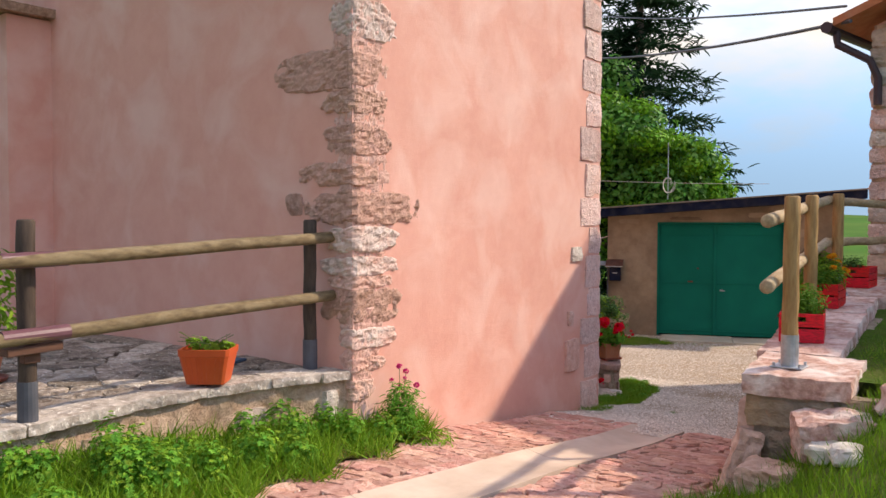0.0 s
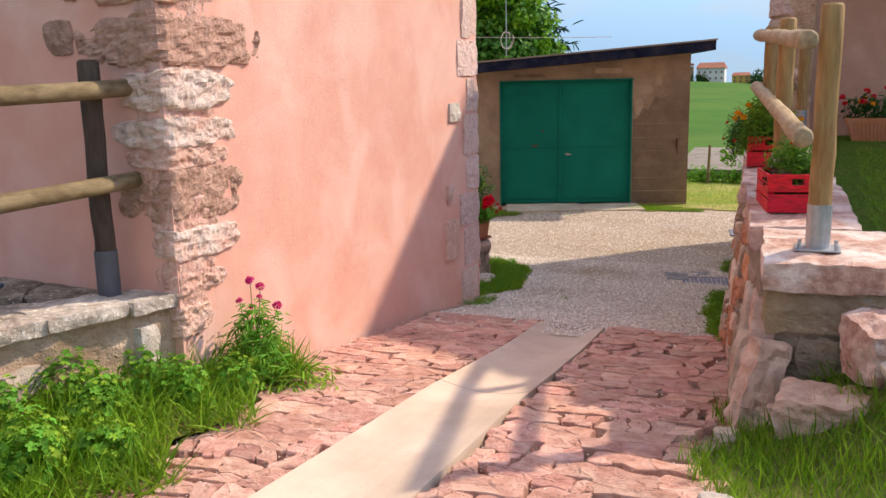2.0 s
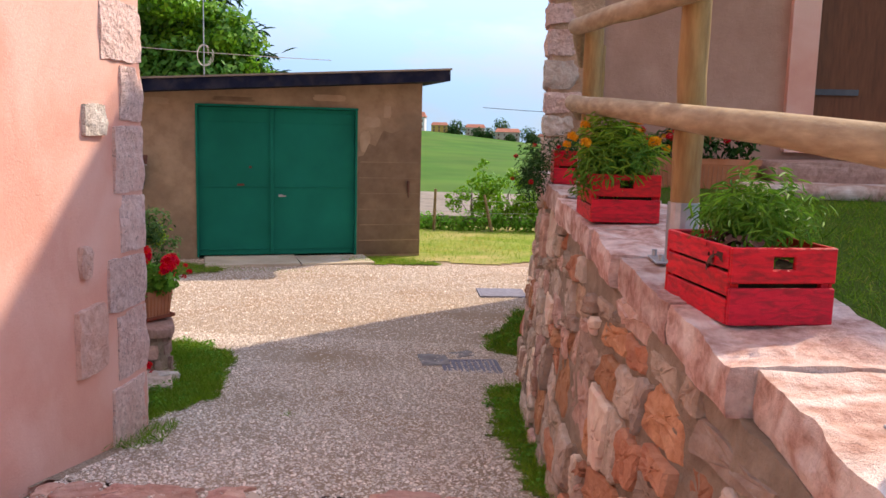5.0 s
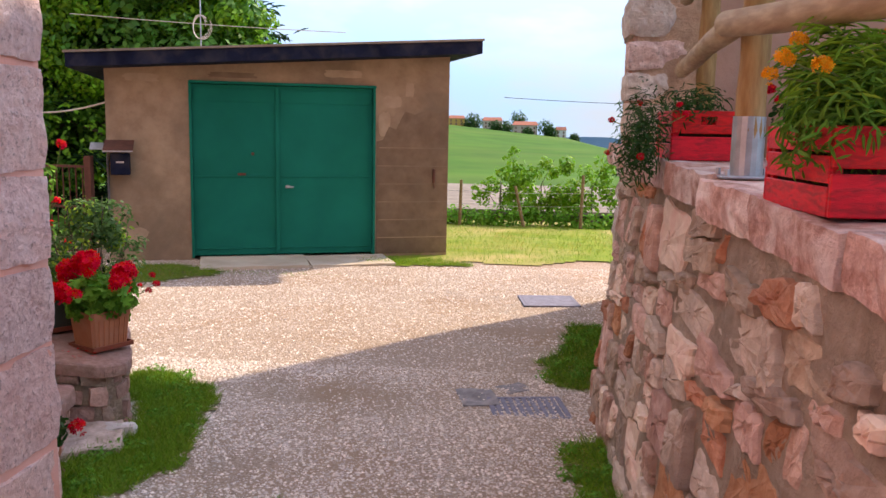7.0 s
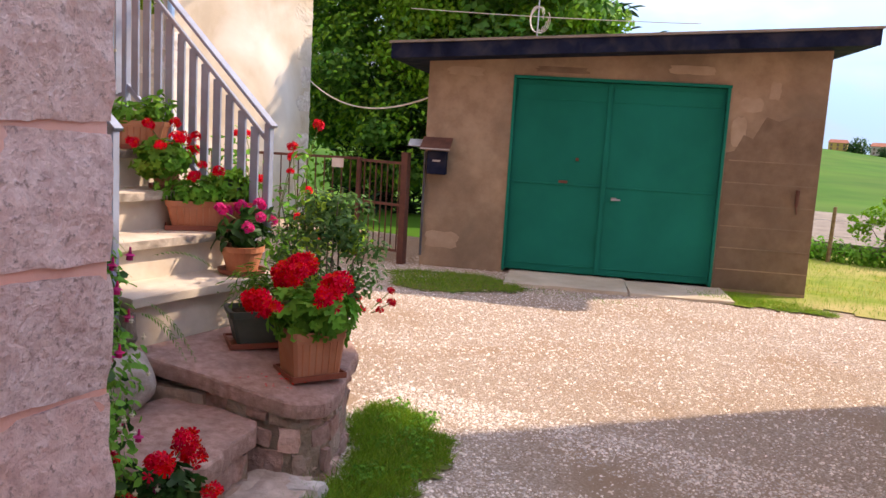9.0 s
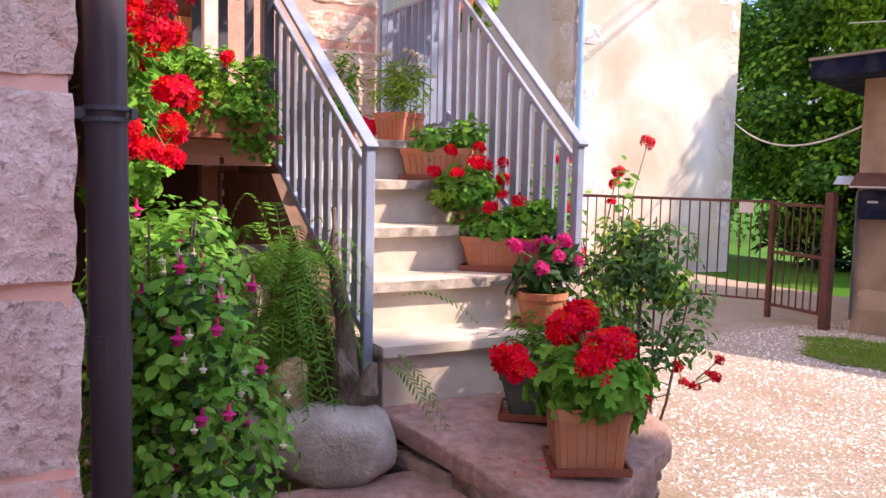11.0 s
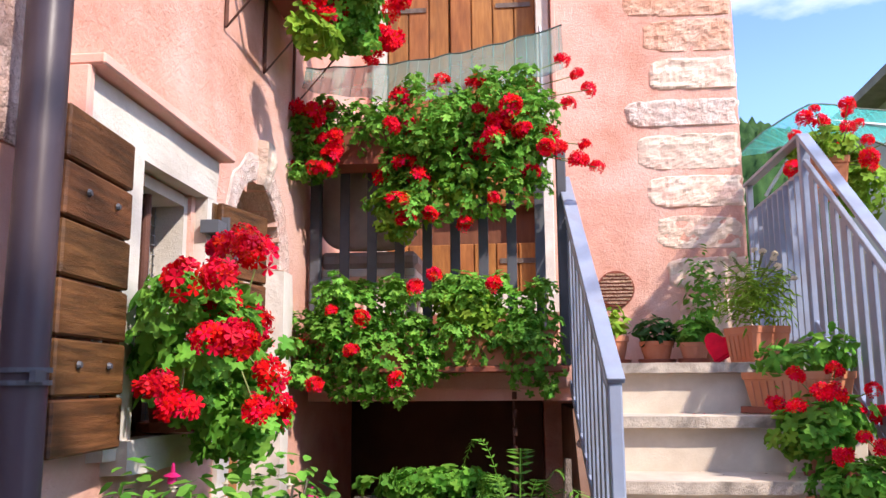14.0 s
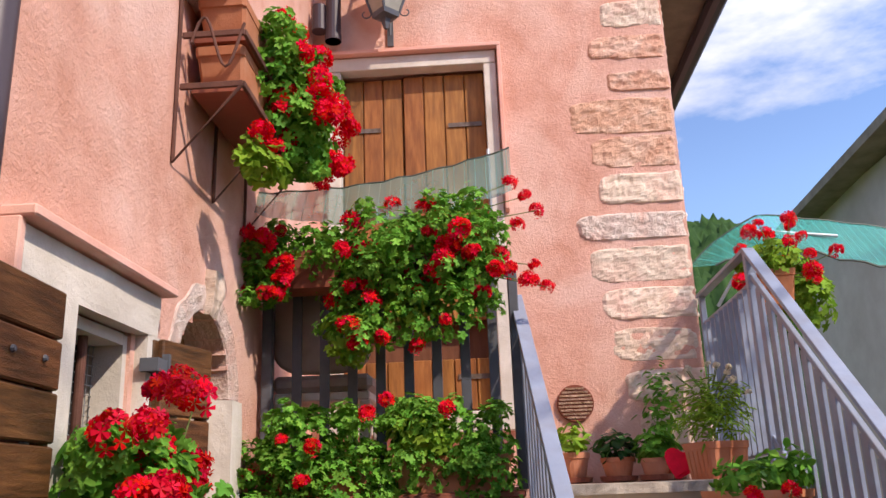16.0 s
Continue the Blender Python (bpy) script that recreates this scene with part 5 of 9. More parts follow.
# ---- stairs, landing and balcony ----
stairs = thing("staircase", (0, 0, 0), 0, "pale stone-clad outside staircase with worn nosings", "staircase")
ST_X = [-4.95, -5.22, -5.48, -5.74, -6.00]
ST_Z = [0.768, 0.966, 1.164, 1.362, 1.560]
ST_Y0, ST_Y1 = 10.99, 11.93
low = 0.40
for i, (sx, sz) in enumerate(zip(ST_X, ST_Z)):
    back = ST_X[i + 1] - 0.03 if i < 4 else DOOR_X + 0.02
    bm = bmesh.new()
    box(bm, ((sx - 0.03 + back) / 2, (ST_Y0 + ST_Y1) / 2, (low + sz - 0.04) / 2), (sx - 0.03 - back, ST_Y1 - ST_Y0 - 0.02, sz - 0.04 - low), bevel=0.004)
    part("riser", bm, STEP, stairs)
    me = rough_block("tread", (sx + 0.012 - (back if i < 4 else DOOR_X + 0.02), ST_Y1 - ST_Y0 + 0.03, 0.042), 200 + i, 6, 0.003, 0.01)
    place("tread", me, STEP, stairs, pose((sx + 0.012 + (back if i < 4 else DOOR_X + 0.02)) / 2, (ST_Y0 + ST_Y1) / 2, sz - 0.021))
    place("nosing", rough_block("nosing", (0.018, ST_Y1 - ST_Y0 + 0.032, 0.040), 220 + i, 10, 0.004, 0.02), STEP_EDGE if i else STEP, stairs, pose(sx + 0.014, (ST_Y0 + ST_Y1) / 2, sz - 0.021))
    low = sz - 0.2
# stair cheeks: the shade on them is put into the brown
prism_pts = [(-6.9, 0.1), (-4.98, 0.1), (-4.98, 0.6), (-5.95, 1.38), (-6.9, 1.38)]
for y0, y1 in ((10.89, 10.975), (11.925, 11.965)):
    bm = bmesh.new()
    prism(bm, prism_pts, y0, y1)
    part("stair_side", bm, BROWN_RENDER, stairs, "stair cheek below the railing, browned for its shade")
BAL_X = -5.95
balcony = thing("balcony", (0, 0, 0), 0, "plastered balcony slab before the upper door with grey steel railing", "balcony")
part("floor_slab", boxes((((BAL_X + DOOR_X) / 2 + 0.01, (WIN_Y + 10.985) / 2, 1.51), (DOOR_X - BAL_X - 0.02, 10.985 - WIN_Y - 0.01, 0.10)), bevel=0.006), PLASTER_OLD, balcony, "pink plastered slab edge")
part("fascia", boxes(((BAL_X - 0.04, (WIN_Y + 10.9) / 2, 1.44), (0.06, 10.9 - WIN_Y - 0.02, 0.05))), PLASTER, balcony)


def flat_bar(bm, a, b, w, t, up=(0, 0, 1)):
    a, b = Vector(a), Vector(b)
    d = b - a
    q = d.to_track_quat("X", "Z").to_matrix()
    box(bm, (a + b) / 2, (d.length, w, t), q, bevel=min(w, t) * 0.12)


def railing(name, owner, posts, bars, rails, material, label):
    for a, b, w, t in posts:
        bm = bmesh.new()
        flat_bar(bm, a, b, w, t)
        part("post", bm, material, owner)
    for a, b, w, t in rails:
        bm = bmesh.new()
        flat_bar(bm, a, b, w, t)
        part("rail", bm, material, owner)
    for a, b, w, t in bars:
        bm = bmesh.new()
        flat_bar(bm, a, b, w, t)
        part("baluster", bm, material, owner)


def stair_rail(y0, y1, x0, z0, x1, z1, foot, label, wall_end=None):
    owner = thing("stair_railing", (0, 0, 0), 0, label, "railing", "stair railings")

    def p(t, dz=0.0):
        return Vector((x0 + (x1 - x0) * t, y0 + (y1 - y0) * t, z0 + (z1 - z0) * t + dz))

    rails = [(p(-0.03, 0.0), p(1.0), 0.052, 0.018), (p(0.0, -0.105), p(1.0, -0.105), 0.022, 0.022), (p(0.02, -0.72), p(1.0, -0.78), 0.022, 0.03)]
    posts = [(p(0, -0.01), (x0, y0, foot), 0.04, 0.04), (p(1, 0.0), (x1, y1, 1.50), 0.04, 0.04)]
    bars = [(p(t, -0.115), p(t, -0.72 - 0.06 * t), 0.014, 0.054) for t in np.linspace(0.09, 0.93, 11)]
    if wall_end:
        e = Vector(wall_end)
        s = p(1.0)
        rails += [(s, e, 0.045, 0.018), (s - Vector((0, 0, 0.15)), e - Vector((0, 0, 0.15)), 0.018, 0.018), (s - Vector((0, 0, 0.84)), e - Vector((0, 0, 0.84)), 0.018, 0.022)]
        bars += [(s.lerp(e, t) - Vector((0, 0, 0.16)), s.lerp(e, t) - Vector((0, 0, 0.84)), 0.05, 0.012) for t in np.linspace(0.08, 0.92, 10)]
        posts += [(e - Vector((-0.03, 0, 0)), e - Vector((-0.03, 0, 0.9)), 0.03, 0.03)]
    railing("stair_railing", owner, posts, bars, rails, RAIL_STEEL, label)
    return owner


stair_rail(11.925, 11.885, -5.035, 1.556, -6.09, 2.50, 0.97, "grey-blue steel stair railing reaching the house wall", (DOOR_X + 0.02, 11.865, 2.47))
stair_rail(10.955, 10.885, -5.03, 1.512, -6.03, 2.33, 0.62, "grey-blue steel stair railing beside the fern")
bal_rail = thing("balcony_railing", (0, 0, 0), 0, "dark grey steel balcony railing with flat balusters", "railing")
railing("balcony_railing", bal_rail,
        [((BAL_X + 0.02, 9.86, 1.55), (BAL_X + 0.02, 9.86, 2.555), 0.045, 0.045), ((BAL_X + 0.02, 10.87, 1.55), (BAL_X + 0.02, 10.87, 2.42), 0.04, 0.04)],
        [((BAL_X + 0.02, y, 1.60), (BAL_X + 0.02, y, 2.45), 0.04, 0.012) for y in np.linspace(9.98, 10.78, 8)],
        [((BAL_X + 0.02, 9.84, 2.555), (BAL_X + 0.02, 10.12, 2.55), 0.05, 0.02), ((BAL_X + 0.02, 9.86, 2.44), (BAL_X + 0.02, 10.88, 2.42), 0.03, 0.015), ((BAL_X + 0.02, 9.86, 1.60), (BAL_X + 0.02, 10.88, 1.60), 0.03, 0.02),
         ((BAL_X + 0.02, 9.86, 2.55), (BAL_X + 0.02, 10.88, 2.40), 0.03, 0.015)], DARK_STEEL, "")
bm = bmesh.new()
for i in range(13):
    z = 1.47 - i * 0.035
    bmesh.ops.create_cone(bm, segments=6, radius1=0.011, radius2=0.011, depth=0.03, matrix=Matrix.Translation((BAL_X - 0.005, 10.66 + 0.004 * (i % 2), z)) @ Matrix.Rotation(radians(90 * (i % 2)), 4, "Z") @ Matrix.Diagonal((1, 0.35, 1, 1)))
tagged(part("hanging_chain", bm, RUST), "rusty iron chain hanging below the balcony", "chain", kind="stuff")

# ---- chair behind the balcony railing, door under the balcony ----
CHAIR_CLOTH = mat("taupe_chair_cloth", (0.33, 0.265, 0.235), (0.43, 0.355, 0.32), 9.0, 0.9, 0.4, 160, depth=0.003)
chair = thing("armchair", (-6.22, 10.06, 1.562), 0, "padded taupe armchair standing with its back to the balcony railing", "chair")
bm = bmesh.new()
ring = [(0.21 * math.copysign(abs(math.cos(a)) ** 0.55, math.cos(a)), 0.66 + 0.18 * math.copysign(abs(math.sin(a)) ** 0.55, math.sin(a))) for a in np.linspace(0, math.tau, 33)[:-1]]
for k, (dx, grow) in enumerate(((0.15, 0.90), (0.165, 1.0), (0.20, 1.0), (0.215, 0.92))):
    row = [bm.verts.new((dx + (z - 0.66) * 0.10, y * grow, 0.66 + (z - 0.66) * grow)) for y, z in ring]
    if k:
        for i in range(32):
            bm.faces.new((last[i], last[(i + 1) % 32], row[(i + 1) % 32], row[i]))
    else:
        bm.faces.new(row[::-1])
    last = row
bm.faces.new(last)
part("backrest", bm, CHAIR_CLOTH, chair, smooth=True)
part("seat", boxes(((-0.03, 0, 0.44), (0.44, 0.42, 0.07)), bevel=0.02), CHAIR_CLOTH, chair)
part("seat_frame", boxes(((-0.03, 0, 0.385), (0.43, 0.40, 0.035)), bevel=0.005), WHITE_STONE, chair, "pale plastic frame")
for sx in (-0.22, 0.17):
    for sy in (-0.18, 0.18):
        part("leg", boxes(((sx, sy, 0.185), (0.045, 0.045, 0.36)), bevel=0.005), WHITE_STONE, chair)
cellar = thing("cellar_door", (0, 0, 0), 0, "dark brown painted cellar door under the balcony", "door")
part("panel", boxes(((DOOR_X - 0.10, 10.15, 0.71), (0.04, 1.29, 1.41))), mat("dark_brown_boards", (0.085, 0.040, 0.026), (0.125, 0.062, 0.042), 3.0, 0.8, 0.2, 50), cellar)
part("rail", boxes(((DOOR_X - 0.075, 10.15, 0.90), (0.02, 1.27, 0.07)), bevel=0.003), mat("dark_brown_rail", (0.10, 0.048, 0.032), (0.14, 0.07, 0.048), 3.0, 0.8, 0.2, 50), cellar)

# ---- window with open shutters ----
window = thing("window", (0, 0, 0), 0, "small stone-framed window with iron bar and wire mesh", "window")
WF = WIN_Y + 0.012
for c, s in (((-4.46, WF, 2.045), (0.70, 0.05, 0.115)), ((-4.80, WF, 1.66), (0.12, 0.05, 0.66)), ((-4.29, WF, 1.66), (0.12, 0.05, 0.66)), ((-4.55, WF + 0.01, 1.335), (0.52, 0.07, 0.07))):
    place("frame_stone", rough_block("frame_stone", s, c[0] * 13 + c[2], 5, 0.004, 0.02), WHITE_STONE, window, pose(*c))
for c, w in (((-4.378, WIN_Y - 0.165, 1.68), (0.03, 0.31, 0.60)), ((-4.708, WIN_Y - 0.165, 1.68), (0.03, 0.31, 0.60)), ((-4.543, WIN_Y - 0.165, 1.968), (0.298, 0.31, 0.03))):
    part("reveal", boxes((c, w)), WHITE_STONE, window, "whitewashed reveal")
# the room's darkness is put into the pane's colour
part("pane", boxes(((-4.545, WIN_Y - 0.125, 1.68), (0.37, 0.01, 0.62))), mat("dark_pane", (0.012, 0.011, 0.012), (0.022, 0.02, 0.02), 4.0, 0.25, 0.0, 60), window, "near-black pane standing for the unlit room")
bm = bmesh.new()
for i in range(15):
    x = -4.715 + i * 0.0245
    box(bm, (x, WIN_Y - 0.088, 1.68), (0.0018, 0.0018, 0.61))
for i in range(24):
    box(bm, (-4.545, WIN_Y - 0.085, 1.39 + i * 0.0255), (0.37, 0.0018, 0.0018))
part("wire_mesh", bm, ZINC, window, "fine galvanised wire mesh", kind="stuff")
bm = bmesh.new()
tube(bm, (-4.36, WIN_Y - 0.045, 1.70), (-4.73, WIN_Y - 0.045, 1.70), 0.014)
tube(bm, (-4.415, WIN_Y - 0.045, 1.70), (-4.395, WIN_Y - 0.045, 1.70), 0.024)
tube(bm, (-4.545, WIN_Y - 0.045, 1.38), (-4.545, WIN_Y - 0.045, 1.99), 0.012)
part("iron_bar", bm, RUST, window, "rusty iron grille bar")
part("drip_mould", boxes(((-4.46, WIN_Y + 0.035, 2.120), (0.76, 0.08, 0.024)), ((-4.092, WIN_Y + 0.02, 2.05), (0.024, 0.05, 0.12)), bevel=0.004), PLASTER, window, "plaster edge over the stone lintel")


def shutter(hinge, end, z0, z1, side, label):
    d = Vector((end[0] - hinge[0], end[1] - hinge[1], 0))
    w = d.length
    ob = thing("shutter", (hinge[0], hinge[1], z0), math.degrees(math.atan2(d.y, d.x)), label, "shutter", "window shutters")
    n = 6
    h = (z1 - z0) / n
    sgn = side
    for i in range(n):
        bm = bmesh.new()
        box(bm, (w / 2, 0, h * (i + 0.5)), (w, 0.022, h - 0.006), bevel=0.004)
        board = part("board", bm, SHUTTER, ob)
        if i in (1, 4):
            for x in (0.28, 0.72):
                bm = bmesh.new()
                tube(bm, (w * x, 0.014 * sgn, h * (i + 0.55)), (w * x, 0.020 * sgn, h * (i + 0.55)), 0.008, 0.005, 8)
                part("bolt", bm, DARK_STEEL, board)
    for x in (w * 0.03, w * 0.97):
        part("edge_batten", boxes(((x, -0.016 * sgn, (z1 - z0) / 2), (0.05, 0.016, z1 - z0 - 0.01)), bevel=0.003), SHUTTER, ob)
    return ob


shutter((-4.225, 9.885), (-3.945, 9.90), 1.36, 1.985, 1, "open brown wooden shutter of horizontal boards beside the drainpipe")
shutter((-4.787, 9.872), (-5.02, 9.928), 1.36, 1.985, -1, "open brown wooden shutter held by an iron catch")
bm = boxes(((-4.76, WIN_Y + 0.05, 1.905), (0.08, 0.05, 0.035)), ((-4.79, WIN_Y + 0.07, 1.905), (0.014, 0.02, 0.07)))
tagged(part("shutter_catch", bm, DARK_STEEL), "dark iron shutter catch on the wall", "shutter catch")
# ---- arched doorway ----
arch = thing("arched_doorway", (0, 0, 0), 0, "round-arched doorway in dressed white stone", "doorway")
AX, AZ = -5.30, 1.90
v, f = [], []
for i in range(41):
    a = math.pi * i / 40
    w = 0.10 + 0.012 * noise.noise(Vector((i * 0.3, 2, 5)))
    for r, y in ((0.262, -0.2), (0.262, -0.004), (0.270, 0.004), (0.262 + w * 0.5, 0.008), (0.262 + w - 0.01, 0.006), (0.262 + w, -0.01), (0.262 + w, -0.2)):
        rr = r + 0.004 * noise.noise(Vector((i * 0.6, r * 20, 1)))
        v.append((AX + rr * math.cos(a), WIN_Y + y + 0.004 * noise.noise(Vector((i * 0.4, r * 30, 7))), AZ + rr * math.sin(a)))
for i in range(40):
    for k in range(7):
        f.append((i * 7 + k, i * 7 + (k + 1) % 7, i * 7 + 7 + (k + 1) % 7, i * 7 + 7 + k))
link("arch_ring", mesh_of("arch_ring", v, f), CORNER_WHITE, arch, "roughly plastered pale arch")
place("keystone", rough_block("keystone", (0.09, 0.12, 0.16), 62, 9, 0.012, 0.20), RUBBLE_PALE, arch, pose(AX, WIN_Y - 0.02, AZ + 0.33, -6))
for sx in (-1, 1):
    for j, (z0, z1) in enumerate(((0.3, 0.72), (0.73, 1.16), (1.17, 1.50), (1.51, 1.895))):
        w = 0.10 + 0.015 * (j % 2)
        place("jamb_stone", rough_block("jamb_stone", (w, 0.25, z1 - z0 + 0.008), j * 5 + sx, 5, 0.004, 0.02), WHITE_STONE, arch, pose(AX + sx * (0.262 + w / 2), WIN_Y - 0.11, (z0 + z1) / 2))
part("door", boxes(((AX, WIN_Y - 0.16, 1.1), (0.55, 0.04, 2.2))), DOOR_WOOD, arch, "brown plank door")
# ---- upper door ----
IRON_STRAP = mat("tarnished_iron", (0.10, 0.075, 0.06), (0.19, 0.155, 0.13), 30.0, 0.5, 0.3, 60, (0.11, 0.05, 0.03), 14.0, 0.6, metal=0.4)
udoor = thing("balcony_door", (0, 0, 0), 0, "closed double-leaf plank door in a white stone frame", "door")
for c, s in (((DOOR_X + 0.0, 9.955, 2.906), (0.09, 0.07, 1.95)), ((DOOR_X + 0.0, 10.845, 2.906), (0.09, 0.07, 1.95)), ((DOOR_X + 0.0, 10.40, 3.925), (0.09, 0.96, 0.08)), ((DOOR_X + 0.02, 10.40, 1.88), (0.16, 1.02, 0.10))):
    part("frame_stone", boxes(((c[0] - 0.012, c[1], c[2]), s), bevel=0.004), WHITE_STONE, udoor)
part("drip_mould", boxes(((DOOR_X + 0.03, 10.40, 3.982), (0.09, 1.02, 0.022)), ((DOOR_X + 0.03, 10.90, 3.48), (0.09, 0.022, 0.98)), bevel=0.003), PLASTER, udoor, "plaster edge round the stone frame")
# brown panel that shows as a dark band between upper and lower leaves
part("gap_panel", boxes(((DOOR_X - 0.16, 10.40, 2.6), (0.01, 0.82, 1.30))), BROWN_DOOR, udoor, "dark brown panel behind the gap between the leaves")
for y0, y1, xo in ((9.99, 10.335, 0.03), (10.34, 10.81, 0.0)):
    for z0, z1, strap in ((2.425, 3.87, 3.55), (1.95, 2.215, 2.12)):
        n, mid_z, tall = 3 if y1 < 10.4 else 4, (z0 + z1) / 2, z1 - z0
        leaf = part("door_leaf", boxes(((DOOR_X - 0.09 - xo * 0.5, (y0 + y1) / 2, mid_z), (0.02, y1 - y0, tall))), DOOR_WOOD, udoor)
        for i in range(n):
            w = (y1 - y0) / n
            bm = bmesh.new()
            box(bm, (DOOR_X - 0.07 - xo * 0.5, y0 + w * (i + 0.5), mid_z), (0.022, w - 0.006, tall), bevel=0.004)
            part("board", bm, DOOR_WOOD, leaf)
        part("strap_hinge", boxes(((DOOR_X - 0.054 - xo * 0.5, (y1 - 0.12) if y1 > 10.4 else (y0 + 0.12), strap), (0.006, 0.19, 0.026))), IRON_STRAP, leaf, "tarnished iron strap hinge")
bm = bmesh.new()
tube(bm, (DOOR_X - 0.01, 11.185, 1.955), (DOOR_X + 0.014, 11.185, 1.955), 0.096, 0.092, 28)
vent = thing("wall_vent", (0, 0, 0), 0, "round brown slatted vent grille in the wall", "vent")
part("rim", bm, SAUCER, vent)
for i in range(9):
    z = 1.955 - 0.072 + i * 0.018
    w = 2 * math.sqrt(max(0.0001, 0.086 ** 2 - (z - 1.955) ** 2))
    part("slat", boxes(((DOOR_X + 0.016, 11.185, z), (0.006, w, 0.010))), QUOIN_DARK, vent)

# ---- lantern and flue pipes ----
lantern = thing("wall_lantern", (0, 0, 0), 0, "wrought iron wall lantern with frosted panes", "lantern")
LX, LY, LZ = DOOR_X + 0.22, 10.28, 4.13
bm = bmesh.new()
lathe(bm, [(0.075, 0.0), (0.165, 0.27), (0.05, 0.275), (0.04, 0.0)], 4, (LX, LY, LZ))
part("glass_body", bm, mat("frosted_lantern_glass", (0.28, 0.26, 0.21), (0.42, 0.39, 0.31), 7.0, 0.25, 0.05, 60), lantern, "frosted glass panes")
bm = bmesh.new()
lathe(bm, [(0.19, 0.27), (0.195, 0.29), (0.09, 0.38), (0.03, 0.43), (0.01, 0.42)], 4, (LX, LY, LZ))
lathe(bm, [(0.012, -0.10), (0.03, -0.04), (0.075, -0.03), (0.082, 0.0), (0.01, 0.0)], 4, (LX, LY, LZ))
for i in range(4):
    a = i * math.tau / 4
    tube(bm, (LX + 0.078 * math.cos(a), LY + 0.078 * math.sin(a), LZ), (LX + 0.17 * math.cos(a), LY + 0.17 * math.sin(a), LZ + 0.28), 0.008, 0.008, 6)
part("cage", bm, DARK_STEEL, lantern)
for i in range(4):
    a = i * math.tau / 4
    for z, r, size in ((0.0, 0.09, 0.035), (0.12, 0.13, 0.03), (0.23, 0.165, 0.028)):
        bm = bmesh.new()
        pts = [(r + size * (0.6 + (1 - 0.55 * t) * math.cos(t * 5.2 + 2.2)), z + size * (1 - 0.55 * t) * math.sin(t * 5.2 + 2.2)) for t in np.linspace(0, 1, 12)]
        path_tube(bm, [(LX + q * math.cos(a), LY + q * math.sin(a), LZ + h) for q, h in pts], 0.004, 5)
        part("scroll", bm, DARK_STEEL, lantern)
bm = bmesh.new()
path_tube(bm, [(DOOR_X + 0.01, LY, LZ - 0.02), (DOOR_X + 0.03, LY, LZ + 0.35), (LX - 0.02, LY, LZ + 0.50), (LX, LY, LZ + 0.42)], 0.010, 8)
box(bm, (DOOR_X + 0.008, LY, LZ - 0.01), (0.016, 0.035, 0.16))
part("bracket", bm, DARK_STEEL, lantern)
for y, z, r, l in ((9.965, 4.03, 0.045, 0.9), (9.885, 4.10, 0.042, 0.16)):
    bm = bmesh.new()
    tube(bm, (DOOR_X + 0.12, y, z), (DOOR_X + 0.12, y, z + l), r, r, 16)
    tube(bm, (DOOR_X + 0.12, y, z), (DOOR_X + 0.12, y, z + 0.04), r * 1.06, r * 1.06, 16)
    fl = tagged(part("flue_pipe", bm, PIPE, smooth=False), "dark brown enamel flue pipe on the pink wall" if l > 0.5 else "short steel flue end on the pink wall", "flue")

# ---- drainpipe ----
pipe = thing("drainpipe", (0, 0, 0), 0, "dark brown metal drainpipe on the pink house corner", "drainpipe")
bm = bmesh.new()
path_tube(bm, [(-3.866, 9.906, 0.15), (-3.866, 9.906, 1.05), (-3.866, 9.906, 6.5)], 0.037, 20)
part("pipe_run", bm, PIPE, pipe, smooth=True)
bm = bmesh.new()
tube(bm, (-3.866, 9.906, 1.02), (-3.866, 9.906, 1.10), 0.0405, 0.0405, 20)
part("pipe_joint", bm, PIPE, pipe, smooth=False)
for z in (1.50, 3.3):
    bm = bmesh.new()
    for dz in (-0.010, 0.010):
        tube(bm, (-3.866, 9.906, z + dz - 0.004), (-3.866, 9.906, z + dz + 0.004), 0.0425, 0.0425, 20)
    box(bm, (-3.866, WIN_Y + 0.022, z), (0.02, 0.08, 0.02))
    box(bm, (-3.835, 9.948, z), (0.028, 0.010, 0.018))
    part("pipe_clip", bm, DARK_STEEL, pipe, "dull metal pipe clip")

# ---- green shade nets ----
def net_material(name, colour, dense, thread):
    m = bpy.data.materials.new(name)
    m.use_nodes = True
    n, l = m.node_tree.nodes, m.node_tree.links
    p = n["Principled BSDF"]
    p.inputs["Base Color"].default_value, p.inputs["Roughness"].default_value = (*colour, 1), 0.6
    tc, br = n.new("ShaderNodeTexCoord"), n.new("ShaderNodeTexBrick")
    br.offset = 0.0
    br.inputs["Scale"].default_value = 1.0
    br.inputs["Color1"].default_value = br.inputs["Color2"].default_value = (dense, dense, dense, 1)
    br.inputs["Mortar"].default_value = (0.95, 0.95, 0.95, 1)
    br.inputs["Mortar Size"].default_value, br.inputs["Brick Width"].default_value, br.inputs["Row Height"].default_value = thread
    l.new(tc.outputs["UV"], br.inputs["Vector"])
    tr, mx = n.new("ShaderNodeBsdfTransparent"), n.new("ShaderNodeMixShader")
    l.new(br.outputs["Color"], mx.inputs["Fac"])
    l.new(tr.outputs["BSDF"], mx.inputs[1])
    l.new(p.outputs["BSDF"], mx.inputs[2])
    l.new(mx.outputs["Shader"], n["Material Output"].inputs["Surface"])
    return m


NET = net_material("green_shade_net", (0.03, 0.37, 0.32), 0.42, (0.0016, 0.045, 0.012))
